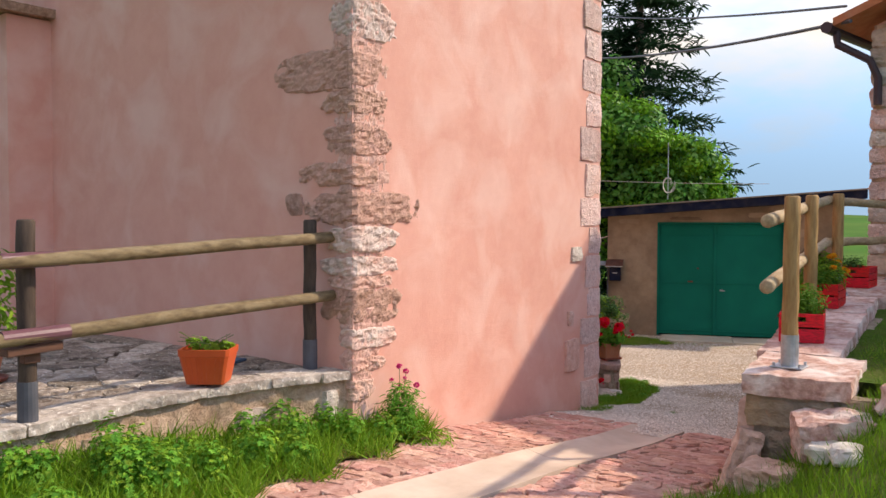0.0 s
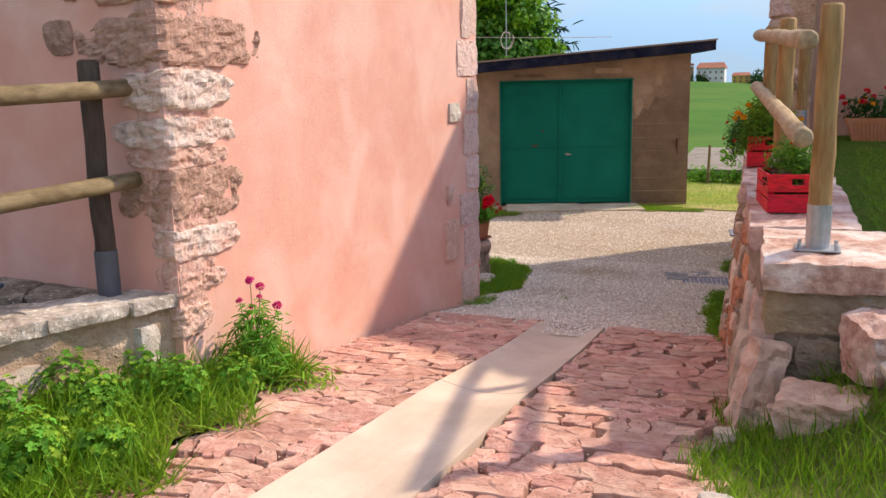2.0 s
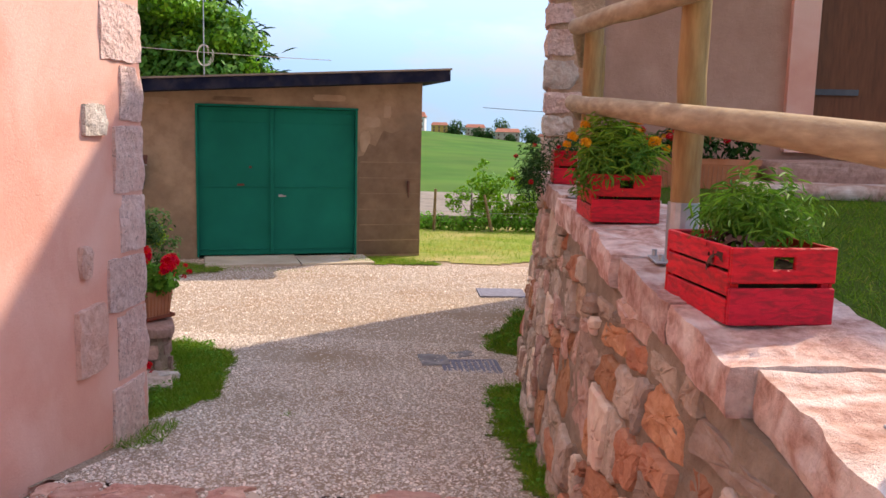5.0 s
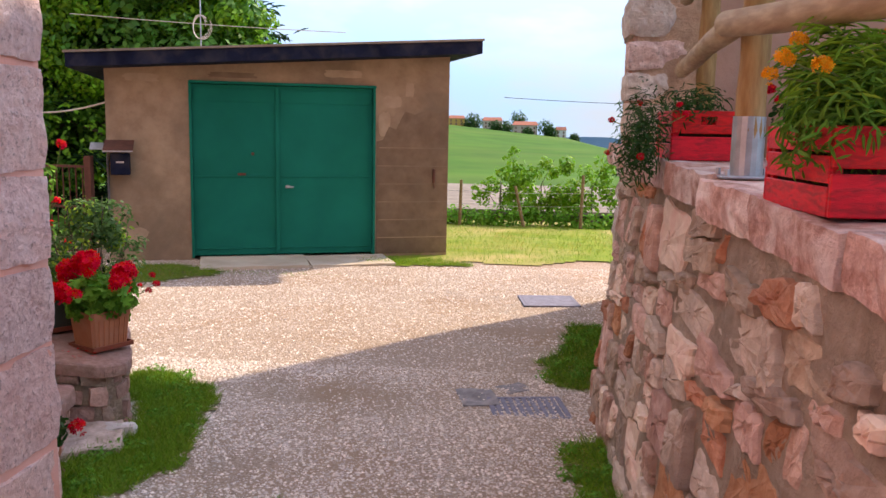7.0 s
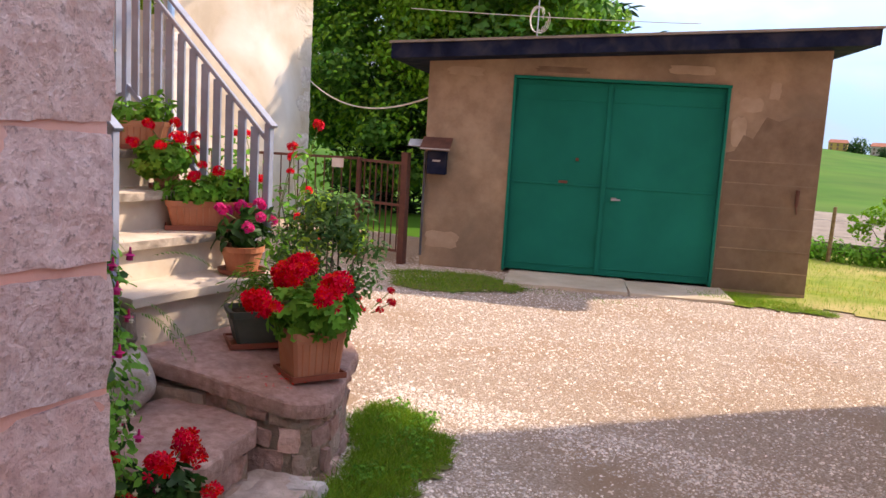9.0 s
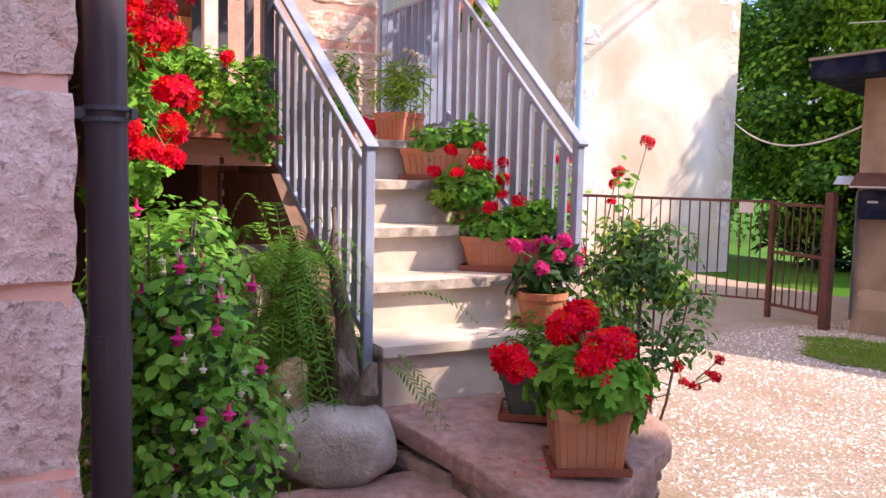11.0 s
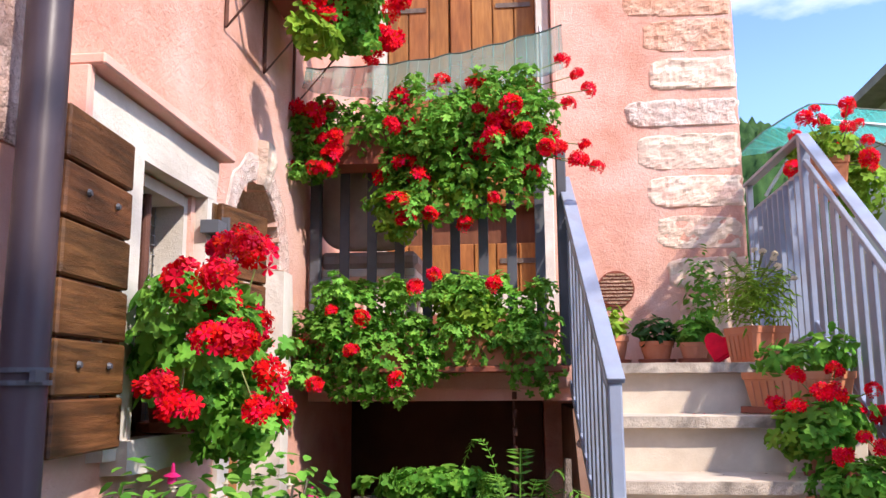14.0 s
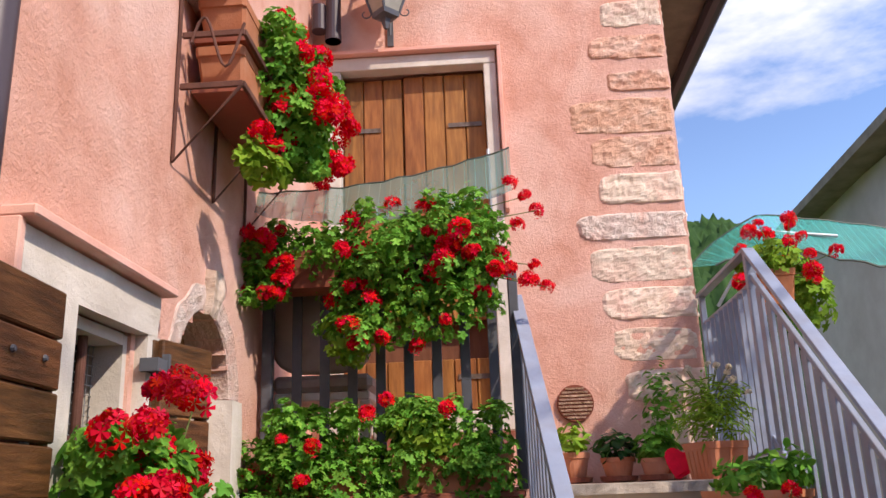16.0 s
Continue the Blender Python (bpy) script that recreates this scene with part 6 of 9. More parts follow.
NET_OLD = net_material("faded_shade_net", (0.11, 0.21, 0.175), 0.62, (0.0016, 0.045, 0.40))


def net_sheet(name, corner, nu, nv, material, label):
    """A sagging net; corner(u, v) gives its surface, u, v in 0..1."""
    bm = bmesh.new()
    uv = bm.loops.layers.uv.new("net")
    g = [[bm.verts.new(corner(i / nu, j / nv)) for j in range(nv + 1)] for i in range(nu + 1)]
    wide, tall = (Vector(corner(1, 0)) - Vector(corner(0, 0))).length, (Vector(corner(0, 1)) - Vector(corner(0, 0))).length
    for i in range(nu):
        for j in range(nv):
            f = bm.faces.new((g[i][j], g[i + 1][j], g[i + 1][j + 1], g[i][j + 1]))
            for lp, (a, b) in zip(f.loops, ((i, j), (i + 1, j), (i + 1, j + 1), (i, j + 1))):
                lp[uv].uv = (a / nu * wide, b / nv * tall)
    me = bpy.data.meshes.new(name)
    bm.to_mesh(me)
    bm.free()
    return link(name, me, material)


def strip(u, v):
    y = 9.76 + 1.13 * u
    top = 2.80 + 0.14 * u - 0.05 * math.sin(math.pi * u) + 0.005 * math.sin(u * 46)
    low = 0.10 + 0.11 * u + 0.07 * math.sin(math.pi * u)
    crease = 0.012 * math.sin(u * 23 + v * 5) * v * (1 - 0.5 * v)
    return (-5.88 + 0.05 * v + 0.10 * v * math.sin(math.pi * u) + crease, y, top - low * v + 0.006 * math.sin(u * 31) * v)


awning = thing("shade_net_strip", (0, 0, 0), 0, "faded green netting strip strung before the balcony door", "shade net")
net_sheet("net", strip, 70, 10, NET_OLD, "").parent = awning
bm = bmesh.new()
path_tube(bm, [Vector(strip(u, 0)) for u in np.linspace(0, 1, 20)], 0.004, 6)
part("cord", bm, GREEN_PLASTIC, awning)
bm = bmesh.new()
tube(bm, (-5.90, 10.80, 2.42), (-5.90, 10.80, 2.95), 0.007, 0.007, 8)
part("rod", bm, ZINC, awning)


def canopy(u, v):
    """u runs out from the house corner, v from the far hem to the near one."""
    far_z = float(np.interp(u, (0, 0.1, 0.27, 0.6, 1.0), (2.66, 2.80, 2.94, 2.86, 2.74)))
    near_z = float(np.interp(u, (0, 0.25, 0.55, 0.8, 1.0), (2.54, 2.62, 2.50, 2.50, 2.70)))
    k = v * (1 - 0.75 * max(0.0, u - 0.75) * 4 * 0.25)
    return (-7.0 + 0.50 * k, 11.86 + 1.47 * u - 0.14 * v * u, far_z + (near_z - far_z) * k + 0.010 * math.sin(u * 40) * (1 if v > 0.9 else 0.3))


shade = thing("shade_canopy", (0, 0, 0), 0, "teal green shade netting stretched over a light steel frame", "shade net")
net_sheet("net", canopy, 30, 14, NET, "").parent = shade
for pts in ([(-6.80, 11.93, 2.40), (-6.78, 12.06, 2.60), (-6.76, 12.12, 2.78), (-6.74, 12.55, 2.72)], [(-6.42, 11.93, 2.4), (-6.44, 12.02, 2.58)]):
    bm = bmesh.new()
    path_tube(bm, pts, 0.009, 8)
    part("frame_tube", bm, ZINC, shade)
for v0 in (0, 1):
    bm = bmesh.new()
    path_tube(bm, [Vector(canopy(u, v0)) for u in np.linspace(0, 1, 24)], 0.006, 6)
    part("hem_cord", bm, GREEN_PLASTIC, shade)

# ---- flower shelf under the upper window ----
shelf = thing("flower_shelf", (0, 0, 0), 0, "wrought iron flower shelf below an upper window", "flower shelf")
for z in (2.98, 2.80):
    bm = bmesh.new()
    flat_bar(bm, (-4.90, WIN_Y + 0.22, z), (-5.65, WIN_Y + 0.22, z), 0.012, 0.02)
    flat_bar(bm, (-4.90, WIN_Y + 0.02, z), (-4.90, WIN_Y + 0.22, z), 0.012, 0.02)
    flat_bar(bm, (-5.65, WIN_Y + 0.02, z), (-5.65, WIN_Y + 0.22, z), 0.012, 0.02)
    part("tier_frame", bm, RUST, shelf)
for x in (-4.90, -5.28, -5.65):
    bm = bmesh.new()
    path_tube(bm, [(x, WIN_Y + 0.01, 3.12), (x, WIN_Y + 0.01, 2.55), (x, WIN_Y + 0.22, 2.80)], 0.007, 6)
    part("bracket", bm, RUST, shelf)
bm = bmesh.new()
path_tube(bm, [(-4.895, WIN_Y + 0.05 + 0.17 * t, 2.95 + 0.09 * math.sin(t * 7)) for t in np.linspace(0, 1, 16)], 0.005, 6)
part("scroll", bm, RUST, shelf)
uwin = thing("upper_window", (0, 0, 0), 0, "upper window with stone sill and brown shutter", "window")
place("sill", rough_block("sill", (0.72, 0.22, 0.07), 77, 5, 0.006, 0.03), QUOIN, uwin, pose(-5.25, WIN_Y + 0.05, 3.19))
part("frame", boxes(((-4.93, WIN_Y - 0.06, 3.7), (0.06, 0.12, 0.95)), ((-5.57, WIN_Y - 0.06, 3.7), (0.06, 0.12, 0.95))), WHITE_STONE, uwin)
part("shutter", boxes(((-5.25, WIN_Y - 0.10, 3.7), (0.58, 0.03, 0.95))), DOOR_WOOD, uwin, "closed brown shutter")


# ---- plant building ----
nr = np.random.default_rng(5)


def lobed_leaf():
    """A cupped leaf with five toothed lobes and a notch at its stalk."""
    v, f = [(0, 0, -0.08)], []
    n = 15
    for i in range(n):
        a = i * math.tau / n
        r = 0.56 * (0.60, 0.96, 0.96)[i % 3] * (0.35 if i == 0 else 1.0)
        v.append((-r * math.cos(a), r * math.sin(a), 0.05 * math.cos(2 * a) + (0.07 if i % 3 == 0 else 0.0)))
    f = [(0, 1 + i, 1 + (i + 1) % n) for i in range(n)]
    return v, f


def oval_leaf(w=0.42):
    v = [(0, 0, 0), (0.33, w / 2, 0.05), (0.33, 0, -0.02), (0.33, -w / 2, 0.05), (0.72, w * 0.40, 0.02), (0.72, 0, -0.05), (0.72, -w * 0.40, 0.02), (1.0, 0, -0.10)]
    f = [(0, 2, 1), (0, 3, 2), (1, 2, 5, 4), (2, 3, 6, 5), (4, 5, 7), (5, 6, 7)]
    return v, f


def floret():
    v, f = [(0, 0, 0)], []
    for i in range(5):
        a = i * math.tau / 5
        k = len(v)
        for da, r, z in ((-0.42, 0.36, 0.08), (-0.30, 0.62, 0.16), (0.30, 0.62, 0.16), (0.42, 0.36, 0.08)):
            v.append((r * math.cos(a + da), r * math.sin(a + da), z))
        f.append((0, k, k + 1, k + 2, k + 3))
    return v, f


def blade():
    return [(-0.03, 0, 0), (0.03, 0, 0), (0.018, 0.10, 0.55), (-0.018, 0.10, 0.55), (0, 0.32, 1.0)], [(0, 1, 2, 3), (3, 2, 4)]


LOBED, OVAL, SLIM, FLORET, BLADE = lobed_leaf(), oval_leaf(), oval_leaf(0.16), floret(), blade()


def flower_head(name, n, r, seed):
    g = np.random.default_rng(seed)
    d = g.normal(size=(n, 3))
    d[:, 2] = np.abs(d[:, 2]) * 0.9 - 0.25
    d /= np.linalg.norm(d, axis=1, keepdims=True)
    rad = r * g.uniform(0.66, 0.92, n)
    return scattered(name, FLORET, poses(d * rad[:, None], d + g.normal(size=(n, 3)) * 0.25, r * g.uniform(0.50, 0.70, n), g))


HEADS = {}
for key, material in (("red", RED), ("crimson", CRIMSON), ("pink", PINK), ("yellow", YELLOW), ("white", WHITE_PETAL)):
    HEADS[key] = []
    for i in range(4):
        me = flower_head("flower_head", 50 - 6 * (i % 3), 1.0, 30 + i)
        me.materials.append(material)
        HEADS[key].append(me)


def leaves(owner, name, spots, n, size, template, material, up=0.5, shell=0.45, label="", seed=0):
    """n leaves in ellipsoids (centre, radii), most near their surface. Local to the owner."""
    g = np.random.default_rng(seed + 17)
    vol = np.array([s[1][0] * s[1][1] * s[1][2] for s in spots]) ** 0.7
    pick = g.choice(len(spots), n, p=vol / vol.sum())
    d = g.normal(size=(n, 3))
    d /= np.linalg.norm(d, axis=1, keepdims=True)
    rad = shell + (1 - shell) * g.uniform(0, 1, n) ** 0.6
    rad *= 1 + 0.16 * np.sin(d[:, 0] * 7 + seed) * np.cos(d[:, 1] * 6)
    c = np.array([s[0] for s in spots], float)[pick]
    r = np.array([s[1] for s in spots], float)[pick]
    pts = c + d * r * rad[:, None]
    nrm = d + np.array([0, 0, up]) + g.normal(size=(n, 3)) * 0.45
    me = scattered(name, template, poses(pts, nrm, size * g.uniform(0.6, 1.15, n), g))
    return link(name, me, material, owner, label, kind="stuff")


def tufts(spots, n, seed, lo=0.035, hi=0.065):
    """Small leafy clumps that break the outline of larger ones."""
    r, res = random.Random(seed), []
    for _ in range(n):
        c, a = r.choice(spots)
        d = Vector((r.gauss(0, 1), r.gauss(0, 1), r.gauss(0.3, 1))).normalized()
        k, f = r.uniform(0.85, 1.25), r.uniform(lo, hi)
        res.append(((c[0] + d.x * a[0] * k, c[1] + d.y * a[1] * k, c[2] + d.z * a[2] * k), (f, f, f * r.uniform(0.5, 1.2))))
    return res


def heads(owner, kind, spots, size, seed=0, stalk=None):
    """Flower heads as parts at local places."""
    r = random.Random(seed)
    for p in spots:
        ob = link("flower_head", HEADS[kind][r.randrange(4)], RED, owner)
        s = size * r.uniform(0.75, 1.2)
        ob.matrix_basis = pose(*p, r.uniform(-35, 35), r.uniform(-35, 35), r.uniform(0, 360)) @ Matrix.Diagonal((s, s, s, 1))
    if stalk is not None:
        bm = bmesh.new()
        for p in spots:
            tube(bm, stalk(p), p, 0.0028, 0.002, 5, False)
        part("stem", bm, STEM, owner, kind="stuff")


def shell_spots(spots, n, seed, out=1.05, low=-0.35):
    """Places just outside ellipsoids, mostly above."""
    r, res = random.Random(seed), []
    while len(res) < n:
        c, a = r.choice(spots)
        d = Vector((r.gauss(0, 1), r.gauss(0, 1), r.gauss(0, 1))).normalized()
        if d.z < low:
            continue
        res.append((c[0] + d.x * a[0] * out, c[1] + d.y * a[1] * out, c[2] + d.z * a[2] * out))
    return res


def round_pot(owner, r, h, material=TERRACOTTA, saucer=True, soil=True, at=(0, 0, 0), label=""):
    x, y, z = at
    bm = bmesh.new()
    lathe(bm, [(r * 0.68, 0), (r * 0.93, h * 0.76), (r * 0.94, h * 0.78), (r, h * 0.79), (r * 1.02, h), (r * 0.9, h), (r * 0.86, h * 0.8), (r * 0.6, h * 0.06)], 24, (x, y, z + (0.012 if saucer else 0)))
    pot = part("pot", bm, material, owner, label)
    if soil:
        bm = bmesh.new()
        lathe(bm, [(r * 0.70, h * 0.80), (r * 0.84, h * 0.88), (r * 0.4, h * 0.93)], 16, (x, y, z))
        part("soil", bm, POTTING, owner)
    if saucer:
        bm = bmesh.new()
        lathe(bm, [(r * 0.8, 0), (r * 1.06, 0.006), (r * 1.12, 0.028), (r * 1.06, 0.028), (r * 0.98, 0.012), (r * 0.5, 0.011)], 24, (x, y, z))
        part("saucer", bm, SAUCER, owner)
    return pot


def box_pot(owner, lx, ly, h, material=TERRACOTTA, tray=True, ribs=True, at=(0, 0, 0), taper=0.84, label=""):
    """A long planter with a rim, open above, in its tray."""
    x, y, z = at
    z += 0.014 if tray else 0
    bm = bmesh.new()
    prof = [(taper, taper, 0), (0.97, 0.97, h * 0.80), (1.0, 1.0, h * 0.81), (1.02, 1.02, h), (0.95, 0.90, h), (0.90, 0.82, h * 0.75), (taper * 0.92, taper * 0.88, 0.02)]
    rings = []
    for a, b, zz in prof:
        ax, by = lx / 2 * a, ly / 2 * b
        c = min(ax, by) * 0.14
        rings.append([bm.verts.new((x + px, y + py, z + zz)) for px, py in ((ax - c, by), (-ax + c, by), (-ax, by - c), (-ax, -by + c), (-ax + c, -by), (ax - c, -by), (ax, -by + c), (ax, by - c))])
    for a, b in zip(rings, rings[1:]):
        for i in range(8):
            bm.faces.new((a[i], a[(i + 1) % 8], b[(i + 1) % 8], b[i]))
    bm.faces.new(rings[0][::-1])
    bm.faces.new(rings[-1])
    pot = part("pot", bm, material, owner, label)
    if ribs:
        bm = bmesh.new()
        n = int(lx / 0.035)
        for i in range(1, n):
            for s in (-1, 1):
                u = -lx / 2 * 0.9 + lx * 0.9 * i / n
                flat_bar(bm, (x + u * taper / 0.9, y + s * (ly / 2 * taper + 0.003), z + 0.01), (x + u, y + s * (ly / 2 * 0.955 + 0.003), z + h * 0.76), 0.006, 0.004)
        part("ribs", bm, material, pot, kind="stuff")
    part("soil", boxes(((x, y, z + h * 0.80), (lx * 0.88, ly * 0.80, 0.03)), bevel=0.008), POTTING, owner)
    if tray:
        bm = bmesh.new()
        for c, s in (((x, y, z - 0.009), (lx * 0.98, ly * 1.02, 0.008)), ((x, y + ly * 0.51, z), (lx, 0.008, 0.024)), ((x, y - ly * 0.51, z), (lx, 0.008, 0.024)), ((x + lx * 0.495, y, z), (0.008, ly, 0.024)), ((x - lx * 0.495, y, z), (0.008, ly, 0.024))):
            box(bm, c, s)
        part("tray", bm, SAUCER, owner)
    return pot


def pot_spread(spots, n, seed, kind, owner, size, low=-0.3, out=1.08, base=None):
    s = shell_spots(spots, n, seed, out, low)
    c = base or (sum(q[0][0] for q in spots) / len(spots), sum(q[0][1] for q in spots) / len(spots), min(q[0][2] for q in spots))
    heads(owner, kind, s, size, seed, lambda p: tuple(c[i] + (p[i] - c[i]) * 0.35 for i in range(3)))


# ---- stone landing at the stair foot ----
foot = thing("entrance_slab", (0, 0, 0), 0, "worn rose stone slab on rubble at the stair foot", "stone step")
def rounded(corners):
    """A smooth line through corners."""
    c, out = [Vector(p) for p in corners], []
    for i in range(len(c) - 1):
        p0, p1, p2, p3 = (c[min(max(i + k, 0), len(c) - 1)] for k in (-1, 0, 1, 2))
        for k in range(6):
            t = k / 6
            out.append(0.5 * (2 * p1 + (p2 - p0) * t + (2 * p0 - 5 * p1 + 4 * p2 - p3) * t * t + (3 * p1 - p0 - 3 * p2 + p3) * t ** 3))
    return out + [c[-1]]


def worn_slab(outline, mid, top, thick, material, owner, seed):
    """A thick slab with a broken, worn rim; top(x, y) gives its height."""
    v, f, m = [], [], len(outline)
    for rad, dz in ((0.955, -1.0), (0.998, -0.92), (1.006, -0.5), (1.002, -0.14), (0.986, -0.02), (0.85, 0.0), (0.6, 0.03), (0.3, 0.03)):
        for k, p in enumerate(outline):
            q = mid + (p - mid) * rad
            q += (p - mid).normalized() * (0.016 * noise.noise(Vector((k * 0.55, rad * 9, seed))) + 0.009 * noise.noise(Vector((k * 1.9, rad * 5, seed + 5))))
            v.append((q.x, q.y, top(q.x, q.y) + dz * thick + 0.006 * noise.noise(Vector((q.x * 9, q.y * 9, seed)))))
    for r in range(7):
        for k in range(m):
            f.append((r * m + k, r * m + (k + 1) % m, (r + 1) * m + (k + 1) % m, (r + 1) * m + k))
    f.append(tuple(7 * m + k for k in range(m)))
    link("slab", mesh_of("slab", v, f), material, owner)


def rubble_skirt(outline, mid, courses, r, mats, owner, inset=0.03):
    """Mortar with flat stones bedded in it, round an outline."""
    m = len(outline)
    v, f = [], []
    z0, z1 = courses[-1][0] - 0.02, courses[0][0] + courses[0][1]
    for j in range(13):
        z = z0 + (z1 - z0) * j / 12
        for k, p in enumerate(outline):
            q = p + (mid - p).normalized() * (inset + 0.012 + 0.014 * noise.noise(Vector((k * 0.7, z * 14, 4))))
            v.append((q.x, q.y, z))
    for j in range(12):
        for k in range(m):
            f.append((j * m + k, j * m + (k + 1) % m, (j + 1) * m + (k + 1) % m, (j + 1) * m + k))
    f.append(tuple(12 * m + k for k in range(m)))
    link("core", mesh_of("core", v, f), MORTAR, owner)
    for z, h in courses:
        k = r.randrange(3)
        while k < m - 2:
            n = r.choice((2, 3, 4, 5, 6))
            p0, p1 = outline[k], outline[min(k + n, m - 1)]
            c, d = (p0 + p1) / 2, p1 - p0
            c += (mid - c).normalized() * (inset + 0.072 + r.uniform(-0.008, 0.010))
            place("stone", rough_block("stone", (d.length * r.uniform(0.82, 1.0), 0.15, h * r.uniform(0.72, 0.98)), r.random() * 90, 5, 0.012, 0.10), r.choice(mats), owner, pose(c.x, c.y, z + h / 2, r.uniform(-5, 5), r.uniform(-6, 6), math.degrees(math.atan2(d.y, d.x)) + r.uniform(-4, 4)))
            k += n


rf = random.Random(21)
outline = rounded(((-4.97, 10.965), (-4.55, 11.045), (-4.22, 11.10), (-4.10, 11.18), (-4.09, 11.32), (-4.22, 11.58), (-4.46, 11.94), (-4.97, 12.0)))
mid_pt = Vector((-4.62, 11.45))
worn_slab(outline, mid_pt, lambda x, y: 0.54 - 0.105 * (x + 4.97) / 0.87, 0.075, SLAB, foot, 2)
rubble_skirt(outline, mid_pt, ((0.32, 0.10), (0.215, 0.10), (0.10, 0.115), (-0.01, 0.11), (-0.10, 0.10)), rf, (SLAB, SLAB, RUBBLE_ROSE, RUBBLE), foot)
step_low = thing("stone_step", (0, 0, 0), 0, "low worn grey-pink stone step on rubble", "stone step")
low_line = rounded(((-4.78, 10.44), (-4.45, 10.42), (-4.16, 10.48), (-4.10, 10.60), (-4.18, 10.82), (-4.27, 11.04), (-4.55, 11.07), (-4.78, 11.02)))
worn_slab(low_line, Vector((-4.46, 10.76)), lambda x, y: 0.355 + 0.01 * noise.noise(Vector((x * 5, y * 5, 1))), 0.085, SLAB, step_low, 12)
rubble_skirt(low_line, Vector((-4.46, 10.76)), ((0.16, 0.11), (0.05, 0.11), (-0.05, 0.10)), rf, (SLAB, RUBBLE, RUBBLE_ROSE), step_low, 0.02)
step_low2 = thing("stone_step", (0, 0, 0), 0, "broken pale stones at ground level by the steps", "stone step")
place("slab", rough_block("slab", (0.34, 0.42, 0.12), 305, 7, 0.018, 0.1), RUBBLE_PALE, step_low2, pose(-4.12, 10.90, 0.085, 0, 0, 24))
place("slab", rough_block("slab", (0.16, 0.12, 0.07), 306, 5, 0.014, 0.15), WHITE_ROCK, step_low2, pose(-4.04, 11.08, 0.105, 0, 0, 18))

# ---- pots on the stairs ----
g1 = thing("potted_geranium", (-4.30, 11.41, 0.466), 62, "bright red geranium in a square ribbed terracotta pot", "potted plant", "pots on the stairs")
box_pot(g1, 0.25, 0.22, 0.20)
sp = [((0, 0, 0.28), (0.20, 0.19, 0.12)), ((0.05, 0.08, 0.22), (0.17, 0.16, 0.10))]
leaves(g1, "leaves", sp, 420, 0.075, LOBED, LEAF, seed=1)
pot_spread([((0, 0, 0.33), (0.24, 0.24, 0.14))], 14, 3, "red", g1, 0.054, -0.15)
g2 = thing("herb_planter", (-4.64, 11.60, 0.512), 53, "dark green plastic planter with rosemary and herbs", "planter", "pots on the stairs")
box_pot(g2, 0.50, 0.21, 0.16, GREEN_PLASTIC, True, False)
leaves(g2, "leaves", [((-0.1, 0, 0.27), (0.17, 0.10, 0.13)), ((0.1, 0, 0.24), (0.16, 0.1, 0.10))], 900, 0.055, SLIM, FERN, up=1.2, shell=0.1, seed=2)
g3 = thing("potted_dipladenia", (-5.055, 11.77, 0.77), 20, "magenta-flowered plant in a round terracotta pot", "potted plant", "pots on the stairs")
round_pot(g3, 0.112, 0.135)
leaves(g3, "leaves", [((0, 0, 0.20), (0.13, 0.13, 0.09)), ((0.05, 0.06, 0.27), (0.09, 0.09, 0.08))], 170, 0.085, OVAL, LEAF_DARK, seed=3)
pot_spread([((0, 0.0, 0.26), (0.14, 0.14, 0.11))], 8, 9, "pink", g3, 0.034, -0.1)
g4 = thing("geranium_planter", (-5.33, 11.80, 0.968), 48, "ivy-leaved geranium in a long terracotta planter", "planter", "pots on the stairs")
box_pot(g4, 0.44, 0.17, 0.14)
leaves(g4, "leaves", [((-0.06, 0, 0.20), (0.22, 0.12, 0.09)), ((0.12, 0.02, 0.23), (0.14, 0.12, 0.10))], 420, 0.055, LOBED, LEAF, seed=4)
pot_spread([((0.05, 0.0, 0.24), (0.22, 0.14, 0.11))], 6, 5, "red", g4, 0.030, 0.0)
g5 = thing("potted_geranium", (-5.57, 11.72, 1.165), 10, "yellowing red geranium in a small terracotta pot", "potted plant", "pots on the stairs")
round_pot(g5, 0.082, 0.13)
leaves(g5, "leaves", [((0, 0, 0.19), (0.15, 0.15, 0.09)), ((0.06, -0.08, 0.14), (0.11, 0.11, 0.07))], 170, 0.07, LOBED, LEAF, seed=5)
leaves(g5, "pale_leaves", [((-0.02, -0.1, 0.14), (0.12, 0.10, 0.08))], 60, 0.065, LOBED, LEAF_LIGHT, seed=6)
pot_spread([((0.0, 0.0, 0.22), (0.16, 0.16, 0.13))], 10, 12, "red", g5, 0.036, -0.3)
g6 = thing("herb_planter", (-5.83, 11.71, 1.364), 35, "green leafy herb in a long terracotta planter", "planter", "pots on the stairs")
box_pot(g6, 0.38, 0.17, 0.14)
leaves(g6, "leaves", [((0, 0, 0.19), (0.20, 0.12, 0.07)), ((0.13, 0.02, 0.23), (0.08, 0.09, 0.08))], 330, 0.06, OVAL, LEAF, seed=7)
g7 = thing("potted_sedum", (-6.28, 11.70, 1.562), 20, "straw-flowered sedum in a square terracotta pot", "potted plant", "pots on the landing")
box_pot(g7, 0.22, 0.19, 0.15, tray=False)
leaves(g7, "leaves", [((0, 0, 0.28), (0.18, 0.18, 0.15))], 800, 0.06, SLIM, LEAF_LIGHT, up=1.3, shell=0.05, seed=8)
pot_spread([((0, 0, 0.32), (0.19, 0.19, 0.15))], 18, 14, "white", g7, 0.016, 0.1)
